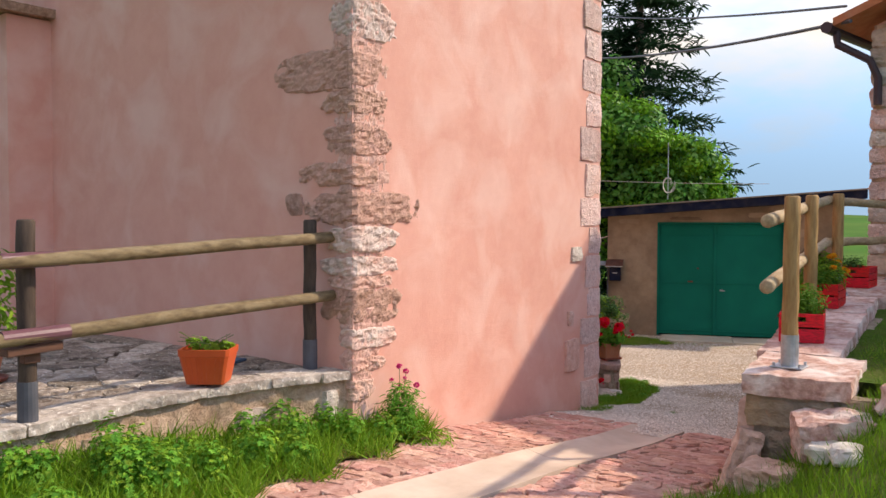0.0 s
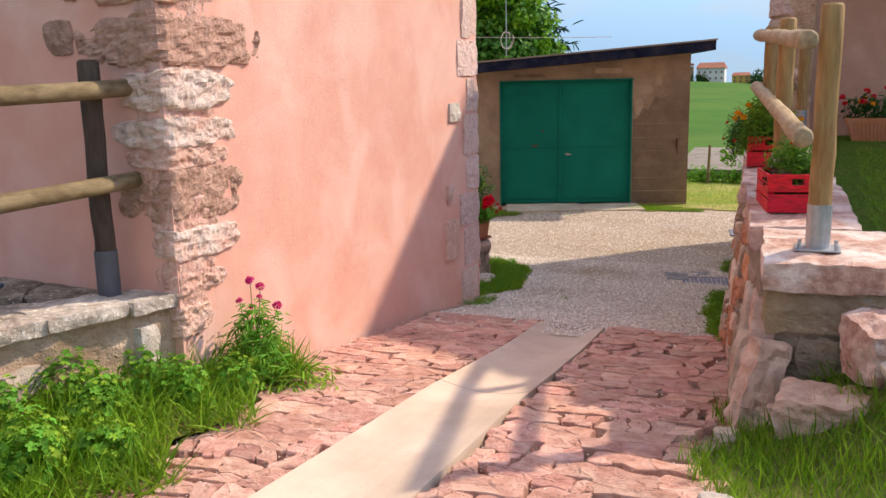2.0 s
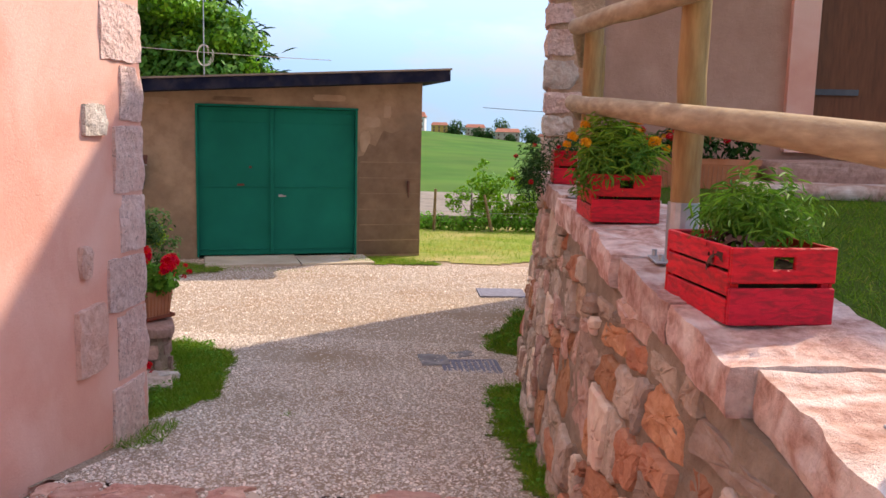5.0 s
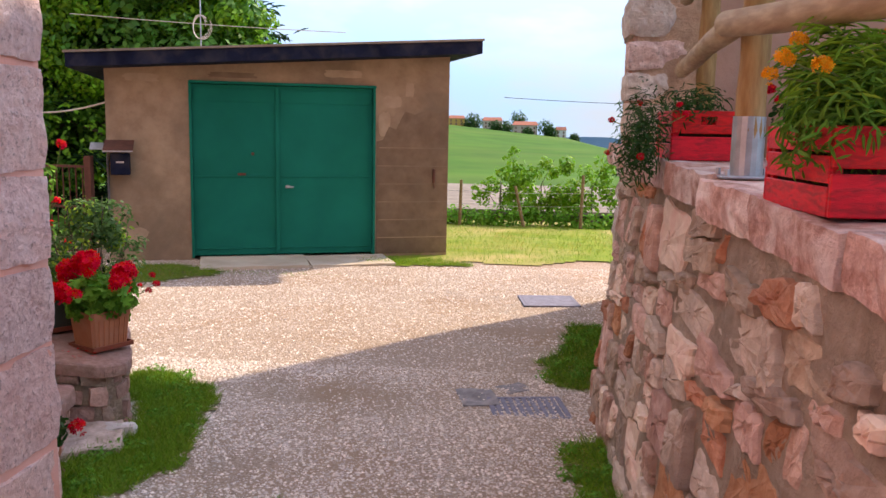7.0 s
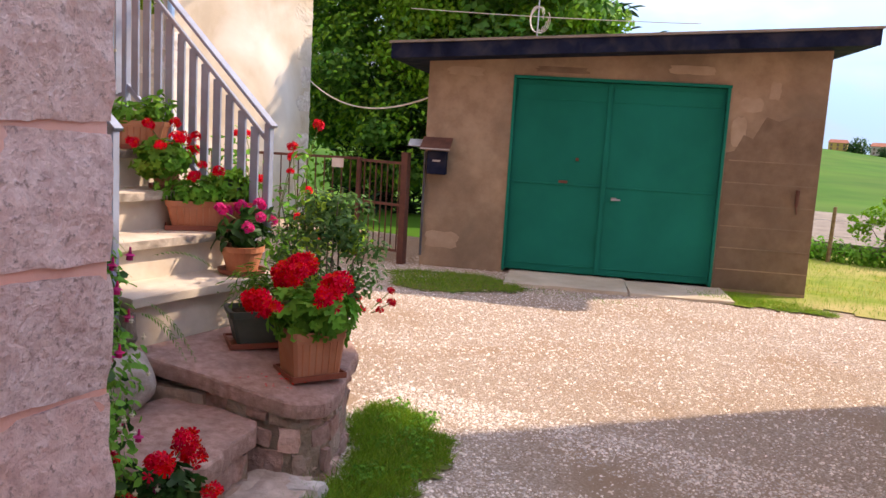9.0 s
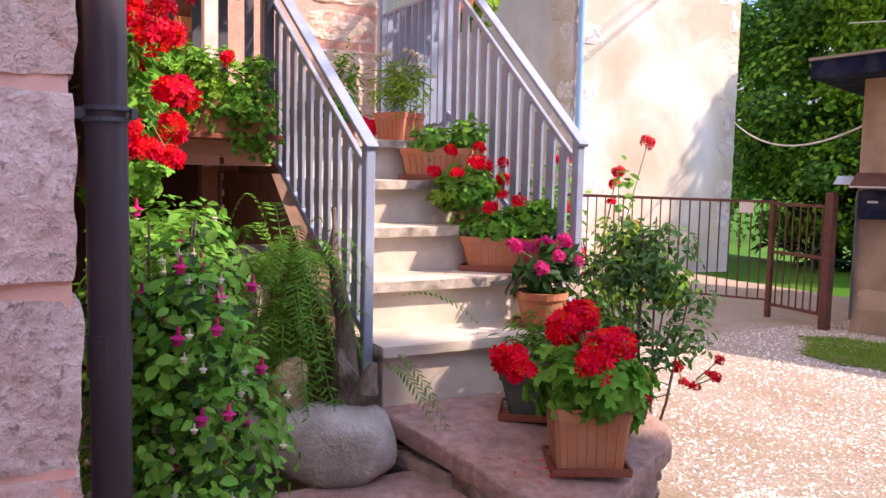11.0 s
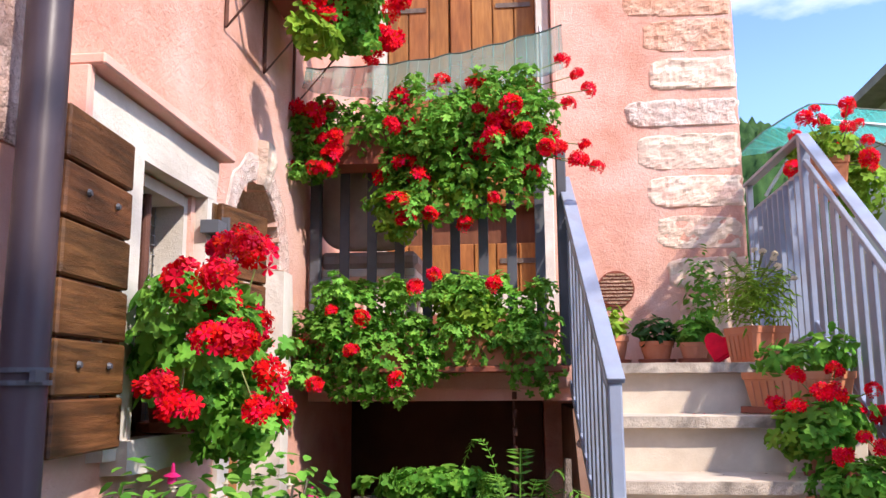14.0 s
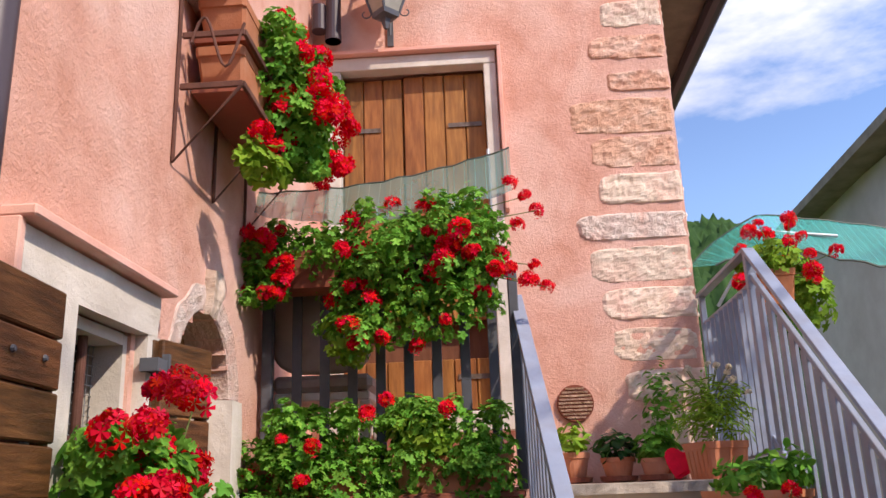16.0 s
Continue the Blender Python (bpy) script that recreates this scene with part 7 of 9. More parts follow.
for (x, y, r, h, lab, m, n, sz, tmpl, hi) in ((-6.72, 11.13, 0.085, 0.13, "pale green seedling in a terracotta pot", LEAF_LIGHT, 90, 0.07, OVAL, 0.08), (-6.68, 11.34, 0.08, 0.10, "dark leafy plant in a terracotta pot", LEAF_DARK, 150, 0.06, OVAL, 0.07), (-6.60, 11.50, 0.07, 0.09, "small geranium in a terracotta pot", LEAF, 60, 0.075, LOBED, 0.07), (-6.75, 11.58, 0.08, 0.12, "tall climbing shrub in a terracotta pot", LEAF, 260, 0.05, OVAL, 0.24)):
    o = thing("potted_plant", (x, y, 1.562), 0, lab, "potted plant", "pots on the landing")
    round_pot(o, r, h)
    leaves(o, "leaves", [((0, 0, h + hi * 0.9), (0.10, 0.10, hi))], n, sz, tmpl, m, up=0.9, shell=0.3, seed=int(-y * 9) % 50)
heart = thing("heart_ornament", (-6.40, 11.55, 1.562), 60, "red painted heart ornament leaning among the pots", "ornament")
bm = bmesh.new()
hp = [(0.0, 0.0), (0.055, 0.055), (0.085, 0.105), (0.07, 0.14), (0.035, 0.145), (0.0, 0.115), (-0.035, 0.145), (-0.07, 0.14), (-0.085, 0.105), (-0.055, 0.055)]
f0 = [bm.verts.new((x, -0.015, z)) for x, z in hp]
f1 = [bm.verts.new((x, 0.015, z)) for x, z in hp]
bm.faces.new(f0)
bm.faces.new(f1[::-1])
for i in range(10):
    bm.faces.new((f0[i], f1[i], f1[(i + 1) % 10], f0[(i + 1) % 10]))
bmesh.ops.bevel(bm, geom=bm.edges[:], offset=0.008, segments=2, affect="EDGES")
part("heart", bm, CRIMSON, heart).matrix_basis = pose(0, 0, 0, -25, 12, 0)
# planter hung outside the landing rail
g8 = thing("hanging_planter", (-6.32, 12.02, 2.28), 0, "red geranium in a terracotta planter hung on the landing railing", "planter", "hung planters")
box_pot(g8, 0.30, 0.17, 0.15, tray=False)
leaves(g8, "leaves", [((0, 0.04, 0.20), (0.20, 0.15, 0.12)), ((0.02, 0.16, 0.05), (0.16, 0.12, 0.16))], 420, 0.055, LOBED, LEAF_LIGHT, seed=9)
pot_spread([((0, 0.08, 0.15), (0.26, 0.22, 0.24))], 16, 17, "red", g8, 0.036, -0.5)
part("hanger", boxes(((0.0, -0.11, 0.16), (0.02, 0.06, 0.012)), ((0.0, -0.085, 0.08), (0.02, 0.006, 0.18))), DARK_STEEL, g8)

# ---- balcony planters ----
b1 = thing("balcony_planter", (BAL_X + 0.14, 10.38, 2.34), 90, "masses of red geraniums in brown planters on the balcony rail", "planter", "balcony planters")
for u in (-0.40, 0.15):
    box_pot(b1, 0.46, 0.17, 0.15, SAUCER, False, False, (u, 0, 0))
# the last clump, on the wall side, is added to shade the door
sp = [((-0.50, -0.03, 0.12), (0.15, 0.14, 0.12)), ((-0.28, -0.03, 0.15), (0.20, 0.15, 0.13)), ((0.0, -0.04, 0.16), (0.26, 0.18, 0.16)), ((0.26, -0.04, 0.15), (0.24, 0.18, 0.18)), ((0.08, -0.08, 0.02), (0.26, 0.12, 0.11)), ((0.31, -0.08, 0.02), (0.15, 0.12, 0.12)), ((-0.14, -0.10, -0.16), (0.09, 0.07, 0.14)), ((-0.48, -0.08, 0.0), (0.10, 0.09, 0.08)), ((-0.1, 0.10, 0.10), (0.36, 0.10, 0.16))]
leaves(b1, "leaves", sp, 3600, 0.034, LOBED, LEAF, seed=10)
leaves(b1, "pale_leaves", [((-0.14, -0.10, -0.20), (0.11, 0.09, 0.13)), ((0.10, -0.1, -0.12), (0.12, 0.06, 0.06))], 220, 0.045, LOBED, LEAF_LIGHT, seed=11)
leaves(b1, "light_leaves", tufts(sp, 95, 5), 3000, 0.034, LOBED, LEAF_FRESH, up=0.9, shell=0.4, seed=211)
front = [q for q in shell_spots([(c, (a[0] * 1.05, a[1] * 1.1, a[2] * 1.05)) for c, a in sp], 90, 8, 1.08, -0.8) if q[1] < -0.02][:36]
heads(b1, "red", front, 0.044, 18)
heads(b1, "crimson", [q for q in shell_spots(sp, 40, 15, 1.1, -0.8) if q[1] < -0.05][:8], 0.028, 19)
wild = [(0.52, -0.05, 0.22), (0.58, -0.06, 0.05), (0.55, -0.08, -0.02), (0.60, -0.04, 0.28), (0.56, -0.02, 0.35), (0.50, -0.05, 0.40), (-0.58, -0.06, 0.24), (0.62, -0.06, -0.04)]
heads(b1, "red", wild, 0.037, 20, lambda p: (p[0] * 0.6, p[1], p[2] * 0.7 + 0.05))
trail = [((0.02, -0.11, -0.12), (0.26, 0.06, 0.15)), ((0.24, -0.10, -0.10), (0.14, 0.06, 0.16))]
leaves(b1, "trailing_leaves", trail, 420, 0.036, LOBED, LEAF, seed=311)
heads(b1, "red", shell_spots(trail, 9, 23, 1.0, -0.9), 0.030, 24)
b2 = thing("balcony_planter", (BAL_X + 0.13, 10.36, 1.58), 90, "ivy-leaved geraniums trailing from low terracotta planters on the balcony", "planter", "balcony planters")
for u in (-0.27, 0.24):
    box_pot(b2, 0.46, 0.17, 0.13, TERRACOTTA, False, False, (u, 0, -0.03))
part("tray", boxes(((0.0, -0.01, -0.045), (1.02, 0.19, 0.025)), bevel=0.005), SAUCER, b2)
sp = [((-0.30, -0.04, 0.15), (0.22, 0.16, 0.15)), ((-0.20, -0.08, -0.02), (0.24, 0.13, 0.15)), ((0.13, -0.02, 0.20), (0.14, 0.12, 0.11)), ((0.32, -0.04, 0.14), (0.16, 0.13, 0.13)), ((0.38, -0.08, 0.0), (0.13, 0.10, 0.14)), ((-0.38, -0.06, 0.02), (0.15, 0.12, 0.14)), ((0.06, -0.07, 0.05), (0.2, 0.10, 0.11))]
leaves(b2, "leaves", sp, 2700, 0.034, LOBED, LEAF, seed=12)
leaves(b2, "light_leaves", tufts(sp, 80, 6), 2400, 0.034, LOBED, LEAF_FRESH, up=0.9, shell=0.4, seed=212)
leaves(b2, "pale_leaves", [((0.13, -0.06, 0.17), (0.13, 0.11, 0.10))], 220, 0.050, LOBED, LEAF_LIGHT, seed=13)
heads(b2, "red", [(-0.36, -0.21, 0.17), (-0.24, -0.23, 0.14), (-0.05, -0.20, 0.25), (0.02, -0.18, 0.30), (-0.42, -0.20, -0.10), (-0.28, -0.22, 0.02), (-0.12, -0.20, -0.08), (0.24, -0.2, 0.26), (-0.5, -0.12, 0.05)], 0.030, 22)
# ---- window planter ----
w1 = thing("potted_geranium", (-4.47, WIN_Y + 0.12, 1.372), 0, "deep red geranium in a terracotta pot on the window sill", "potted plant")
round_pot(w1, 0.088, 0.20, at=(-0.10, -0.075, 0.0))
sp = [((0.04, 0.03, 0.22), (0.21, 0.14, 0.14)), ((-0.08, 0.08, 0.06), (0.16, 0.10, 0.14))]
leaves(w1, "leaves", sp, 620, 0.052, LOBED, LEAF, seed=14)
leaves(w1, "light_leaves", tufts(sp, 26, 9), 380, 0.042, LOBED, LEAF_FRESH, shell=0.4, seed=114)
ff = [q for q in shell_spots([((0.05, 0.04, 0.24), (0.28, 0.17, 0.24)), ((0.02, 0.06, 0.10), (0.26, 0.13, 0.2))], 70, 31, 1.02, -0.5) if q[1] > 0.0][:26]
heads(w1, "crimson", ff[:12], 0.042, 24)
heads(w1, "red", ff[12:], 0.044, 25, lambda p: (p[0] * 0.6, p[1] * 0.6, 0.2))
# ---- planters on the flower shelf ----
for z, sd in ((2.985, 1), (2.805, 2)):
    o = thing("shelf_planter", (-5.26, WIN_Y + 0.12, z), 0, "terracotta planter with red geraniums on the iron shelf", "planter", "shelf planters")
    box_pot(o, 0.60, 0.16, 0.15, TERRACOTTA, True, False)
    if sd == 1:
        sp = [((-0.10, 0.10, 0.06), (0.24, 0.15, 0.20)), ((-0.20, 0.14, -0.12), (0.20, 0.13, 0.18))]
        leaves(o, "leaves", sp, 1700, 0.043, LOBED, LEAF, seed=15)
        leaves(o, "light_leaves", tufts(sp, 40, 8), 900, 0.040, LOBED, LEAF_FRESH, shell=0.4, seed=215)
        leaves(o, "pale_leaves", [((0.12, 0.10, -0.36), (0.12, 0.08, 0.07))], 40, 0.075, LOBED, LEAF_LIGHT, seed=16)
        ff = [q for q in shell_spots([((-0.28, 0.18, -0.02), (0.26, 0.14, 0.22)), ((-0.2, 0.2, -0.14), (0.25, 0.12, 0.16))], 80, 33, 1.05, -0.7) if q[1] > 0.1][:24]
        heads(o, "red", ff + [(0.02, 0.14, 0.24), (-0.15, 0.15, 0.28), (0.06, 0.22, 0.08)], 0.050, 26)
        heads(o, "red", [(0.20, 0.12, -0.28), (0.11, 0.14, -0.30)], 0.040, 27)

# ---- fuchsia, fern and what stands under the window ----
fu = thing("fuchsia_bush", (-4.22, 10.10, 0.18), 0, "large fuchsia bush with drooping pink flowers and pale buds", "shrub")
sp = [((0.02, 0, 0.88), (0.22, 0.17, 0.27)), ((-0.22, 0.06, 0.92), (0.20, 0.16, 0.22)), ((-0.12, 0.10, 0.55), (0.30, 0.2, 0.34)), ((-0.40, 0.14, 0.62), (0.18, 0.16, 0.26)), ((0.10, -0.02, 0.62), (0.16, 0.13, 0.38)), ((-0.1, 0.08, 0.18), (0.34, 0.22, 0.26)), ((0.13, 0.0, 0.80), (0.12, 0.10, 0.22)), ((0.12, 0.02, 0.36), (0.14, 0.12, 0.32)), ((0.08, -0.13, 0.85), (0.14, 0.08, 0.32)), ((0.08, -0.12, 0.42), (0.16, 0.09, 0.38)), ((-0.30, -0.10, 0.45), (0.24, 0.10, 0.36)), ((-0.42, -0.08, 0.80), (0.16, 0.10, 0.20))]
leaves(fu, "leaves", sp, 3400, 0.037, oval_leaf(0.52), LEAF, up=0.4, seed=17)
# dark leaves deep in the bush, its inner shade put into their colour
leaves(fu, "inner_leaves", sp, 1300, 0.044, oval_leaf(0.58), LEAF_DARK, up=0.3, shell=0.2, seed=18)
leaves(fu, "pale_leaves", sp, 2600, 0.042, oval_leaf(0.58), LEAF_FRESH, up=0.6, shell=0.75, seed=117)
bm = bmesh.new()
for i in range(16):
    r = random.Random(i)
    c, a = sp[i % len(sp)]
    path_tube(bm, [(r.uniform(-0.08, 0.08), r.uniform(-0.05, 0.08), 0), (c[0] * 0.5 + r.uniform(-0.05, 0.05), c[1] * 0.5, c[2] * 0.6), (c[0] + r.uniform(-0.1, 0.1), c[1] + 0.05, c[2] + a[2] * 0.8)], [0.008, 0.006, 0.003], 5)
part("stem", bm, BARK, fu, kind="stuff")


def fuchsia_flower():
    v, f = [], []
    for r0, z0, r1, z1, n in ((0.05, 0.0, 0.10, -0.35, 6), (0.10, -0.35, 0.34, -0.48, 6), (0.16, -0.4, 0.20, -0.75, 6)):
        k = len(v)
        for i in range(n):
            a = i * math.tau / n
            v += [(r0 * math.cos(a), r0 * math.sin(a), z0), (r1 * math.cos(a + 0.3), r1 * math.sin(a + 0.3), z1)]
        f += [(k + 2 * i, k + 2 * ((i + 1) % n), k + 2 * ((i + 1) % n) + 1, k + 2 * i + 1) for i in range(n)]
    return v, f


for nm, mtl, cnt, size, sd in (("bloom", PINK, 54, 0.052, 40), ("bud", WHITE_PETAL, 120, 0.028, 41)):
    s = [q for q in shell_spots(sp, cnt * 3, sd, 1.14, -0.7) if q[1] > -0.1][:cnt]
    link(nm, scattered(nm, fuchsia_flower(), poses(s, np.tile((0.05, 0.05, 1.0), (len(s), 1)), np.full(len(s), size), nr)), mtl, fu, kind="stuff")


def frond(bm, base, tip, width, droop):
    base, tip = Vector(base), Vector(tip)
    side = (tip - base).cross(Vector((0, 0, 1))).normalized()
    n = 16
    pts = []
    for i in range(n + 1):
        t = i / n
        pts.append(base.lerp(tip, t) + Vector((0, 0, droop * 4 * t * (1 - t) - droop * 0.8 * t * t)))
    for i in range(1, n):
        t = i / n
        w = width * math.sin(math.pi * min(1, t * 0.85 + 0.12)) ** 0.8
        d = (pts[i + 1] - pts[i - 1]).normalized()
        for s in (-1, 1):
            a = pts[i]
            e = a + side * s * w + d * w * 0.45 + Vector((0, 0, -w * 0.15))
            m1 = a.lerp(e, 0.45) + d * w * 0.13
            m2 = a.lerp(e, 0.45) - d * w * 0.13
            vs = [bm.verts.new(p) for p in (a, m1, e, m2)]
            bm.faces.new(vs)
    for i in range(n):
        a, b = pts[i], pts[i + 1]
        vs = [bm.verts.new(p) for p in (a + side * 0.002, a - side * 0.002, b - side * 0.002, b + side * 0.002)]
        bm.faces.new(vs)


fern = thing("fern", (-5.12, 10.68, 0.42), 0, "lush arching green fern beside the stair railing", "fern")
rfn = random.Random(5)
for i in range(150):
    a = rfn.uniform(0, math.tau)
    r = rfn.uniform(0.18, 0.44)
    z0 = rfn.uniform(0.18, 0.72)
    fall = rfn.uniform(-0.16, 0.30)
    bm = bmesh.new()
    frond(bm, (0.06 * math.cos(a), 0.06 * math.sin(a), z0), (r * math.cos(a) * 0.85 + 0.04, r * math.sin(a) * 0.8, z0 - fall), rfn.uniform(0.032, 0.052), rfn.uniform(0.06, 0.16))
    part("frond", bm, FERN, fern)
for p0, p1 in (((0.30, 0.30, 0.55), (0.50, 0.52, 0.50)), ((0.28, 0.30, 0.35), (0.46, 0.46, 0.05)), ((0.25, 0.28, 0.3), (0.42, 0.40, 0.12))):
    bm = bmesh.new()
    frond(bm, p0, p1, 0.05, 0.05)
    part("frond", bm, FERN, fern)
boulder = tagged(link("boulder", rock_mesh("boulder", (0.44, 0.34, 0.30), 3, 0.14, 4), mat("pale_boulder", (0.42, 0.37, 0.32), (0.66, 0.61, 0.55), 9.0, 0.92, 0.9, 60, (0.30, 0.25, 0.20), 5.0, 0.6, depth=0.014), smooth=True), "smooth pale grey boulder below the stair railing", "boulder")
boulder.matrix_world = pose(-4.88, 10.76, 0.30, 0, 0, 40)
r2 = tagged(link("rock", rock_mesh("rock", (0.24, 0.2, 0.22), 5, 0.3, 3), ROCK, smooth=True), "rough grey rock beside the boulder", "rock")
r2.matrix_world = pose(-5.06, 10.56, 0.32, 0, 0, 10)
r3 = tagged(link("tuff_rock", rock_mesh("tuff_rock", (0.13, 0.12, 0.26), 9, 0.42, 3), mat("ochre_tuff", (0.42, 0.31, 0.15), (0.66, 0.52, 0.30), 14.0, 0.95, 0.9, 50, (0.30, 0.24, 0.15), 5.0, 0.5, depth=0.015), smooth=True), "knobbly ochre stone standing on the rocks", "rock")
r3.matrix_world = pose(-5.02, 10.63, 0.50, 12, 20, 30)
stump = thing("driftwood", (-4.90, 10.84, 0.52), 0, "grey weathered driftwood root among the ferns", "driftwood")
ROOT = mat("weathered_root", (0.13, 0.095, 0.07), (0.30, 0.24, 0.19), 18.0, 0.95, 1.0, 60, (0.07, 0.05, 0.035), 8.0, 0.6, stretch=(1, 1, 0.4), depth=0.02)
for nm, pts, radii in (("trunk", [(0, 0, 0.0), (-0.02, -0.02, 0.18), (-0.05, 0.0, 0.34), (-0.09, -0.03, 0.55), (-0.12, -0.02, 0.75)], [0.06, 0.05, 0.03, 0.02, 0.01]), ("branch", [(0.02, 0.0, 0.06), (0.07, 0.03, 0.13), (0.08, 0.05, 0.22)], [0.055, 0.042, 0.012]), ("branch", [(0.0, 0.02, 0.10), (0.05, -0.05, 0.20), (0.04, -0.06, 0.27)], [0.045, 0.03, 0.008])):
    bm = bmesh.new()
    path_tube(bm, pts, radii, 10)
    bmesh.ops.subdivide_edges(bm, edges=bm.edges[:], cuts=2, use_grid_fill=True)
    for w in bm.verts:
        w.co += Vector((noise.noise(w.co * 22), noise.noise(w.co * 22 + Vector((5, 0, 0))), noise.noise(w.co * 14 + Vector((0, 9, 0))))) * 0.014
    part(nm, bm, ROOT, stump)
log = thing("log_planter", (-5.60, 10.46, 0.93), 90, "hollowed log planter with round-leaved plants", "planter")
bm = bmesh.new()
path_tube(bm, [(-0.36, 0, 0.08), (-0.1, 0.01, 0.085), (0.15, -0.01, 0.08), (0.36, 0, 0.08)], [0.085, 0.09, 0.088, 0.08], 14)
part("log", bm, BARK, log)
for sx in (-0.24, 0.24):
    part("stand", boxes(((sx, 0, -0.44), (0.08, 0.14, 0.88))), RUBBLE, log)
leaves(log, "leaves", [((-0.08, 0, 0.20), (0.26, 0.09, 0.06))], 260, 0.065, LOBED, LEAF, seed=20)
for (x, y, m, r, lab) in ((-5.22, 10.33, mat("teal_plastic", (0.0, 0.10, 0.11), (0.0, 0.14, 0.15), 4, 0.4, 0.03, 60), 0.118, "teal plastic bucket under the log planter"), (-5.28, 10.52, WHITE_STONE, 0.06, "white plastic bucket with a red rim")):
    o = thing("bucket", (x, y, 0.40), 0, lab, "bucket")
    bm = bmesh.new()
    tall = 0.50 if r > 0.1 else 0.30
    lathe(bm, [(r * 0.78, 0), (r, tall), (r * 1.06, tall), (r * 1.06, tall + 0.025), (r * 0.95, tall + 0.025), (r * 0.72, 0.03)], 20)
    part("body", bm, m, o)
    if r < 0.08:
        bm = bmesh.new()
        lathe(bm, [(r * 1.0, 0.322), (r * 1.12, 0.33), (r * 1.12, 0.375), (r * 0.9, 0.38), (r * 0.85, 0.33)], 20)
        part("rim", bm, RED_CRATE, o)
    part("stone", boxes(((0, 0, -0.11), (0.24, 0.2, 0.22)), bevel=0.02), RUBBLE, o)
lg = thing("potted_geranium", (-4.06, 10.36, 0.14), 0, "scarlet geranium in a low clay pot on the grass", "potted plant")
round_pot(lg, 0.11, 0.14)
leaves(lg, "leaves", [((0, 0, 0.22), (0.14, 0.14, 0.09))], 110, 0.07, LOBED, LEAF_DARK, seed=23)
pot_spread([((0, 0, 0.24), (0.17, 0.16, 0.14))], 9, 26, "red", lg, 0.045, -0.1)
lob = thing("lobelia", (-4.55, 10.30, 0.16), 0, "low blue-flowered lobelia cushion", "flowers")
leaves(lob, "leaves", [((0, 0, 0.09), (0.22, 0.16, 0.09))], 700, 0.035, SLIM, LEAF, up=1.0, shell=0.2, seed=24)

# ---- roses and shrubs beyond the stairs ----
rose = thing("rose_bush", (-4.78, 12.10, 0.0), 0, "dark-leaved rose bush with small crimson blooms behind the slab", "shrub")
rr = random.Random(77)
sp = []
for i in range(34):
    t = rr.random()
    z = 0.78 + 0.46 * t
    wide = 0.20 * math.sin(math.pi * min(1.0, 0.25 + 0.75 * t)) + 0.03
    sp.append(((0.22 + rr.uniform(-1, 1) * wide, -0.25 + rr.uniform(-0.8, 0.6) * wide, z), (rr.uniform(0.06, 0.12), rr.uniform(0.06, 0.11), rr.uniform(0.06, 0.11))))
ROSE_LEAF = mat("rose_leaf", (0.05, 0.14, 0.036), (0.115, 0.235, 0.068), 6.0, 0.55, 0, leaf=True, island=True, rand=0.3)
leaves(rose, "leaves", sp, 1700, 0.042, OVAL, ROSE_LEAF, seed=25)
# dark leaves at the core colour in the shade between the stems
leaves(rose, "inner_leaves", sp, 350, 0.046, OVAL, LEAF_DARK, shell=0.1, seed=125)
leaves(rose, "young_leaves", sp[::3], 420, 0.038, OVAL, LEAF_LIGHT, shell=0.8, seed=126)
pot_spread([((0.46, -0.24, 0.66), (0.16, 0.16, 0.14))], 9, 28, "crimson", rose, 0.020, -0.5)
bm = bmesh.new()
for i in range(14):
    r = random.Random(i + 70)
    c, a = sp[i * 2]
    path_tube(bm, [(r.uniform(-0.12, 0.12), r.uniform(-0.12, 0.06), 0), (c[0] * 0.6, c[1] * 0.6, c[2] * 0.6), (c[0] + r.uniform(-0.06, 0.06), c[1], c[2] + a[2] * 1.3)], [0.008, 0.006, 0.003], 5)
part("stem", bm, BARK, rose, kind="stuff")
rose2 = thing("climbing_rose", (-5.45, 12.15, 0.0), 0, "tall red-flowering rose behind the stair railing", "shrub")
sp = [((0.3, 0.05, 0.85), (0.22, 0.10, 0.40)), ((-0.1, 0.05, 1.2), (0.22, 0.10, 0.35)), ((0.40, 0.05, 1.25), (0.05, 0.05, 0.25))]
leaves(rose2, "leaves", sp, 520, 0.06, OVAL, LEAF, shell=0.1, seed=26)
pot_spread(sp, 14, 29, "red", rose2, 0.026, -0.9)
heads(rose2, "crimson", [(0.48, 0.1, 1.55), (0.30, 0.1, 1.42)], 0.034, 30, lambda p: (0.38, 0.05, 1.1))


# ---- larch rail fence on the retaining wall ----
fence = thing("log_fence", (0, 0, 0), 0, "peeled larch post-and-rail fence on steel shoes", "fence")
rl = random.Random(2)


def pole(bm, a, b, r, seed, seg=14):
    """A turned pole with slight bends and soft ends."""
    a, b = Vector(a), Vector(b)
    g = random.Random(seed)
    pts, rad = [], []
    for i in range(9):
        t = i / 8
        pts.append(a.lerp(b, t) + Vector([g.uniform(-0.004, 0.004) for _ in range(3)]))
        rad.append(r * g.uniform(0.96, 1.03))
    d = (b - a).normalized()
    pts = [pts[0] - d * 0.012] + pts + [pts[-1] + d * 0.012]
    rad = [r * 0.78] + rad + [r * 0.78]
    path_tube(bm, pts, rad, seg)


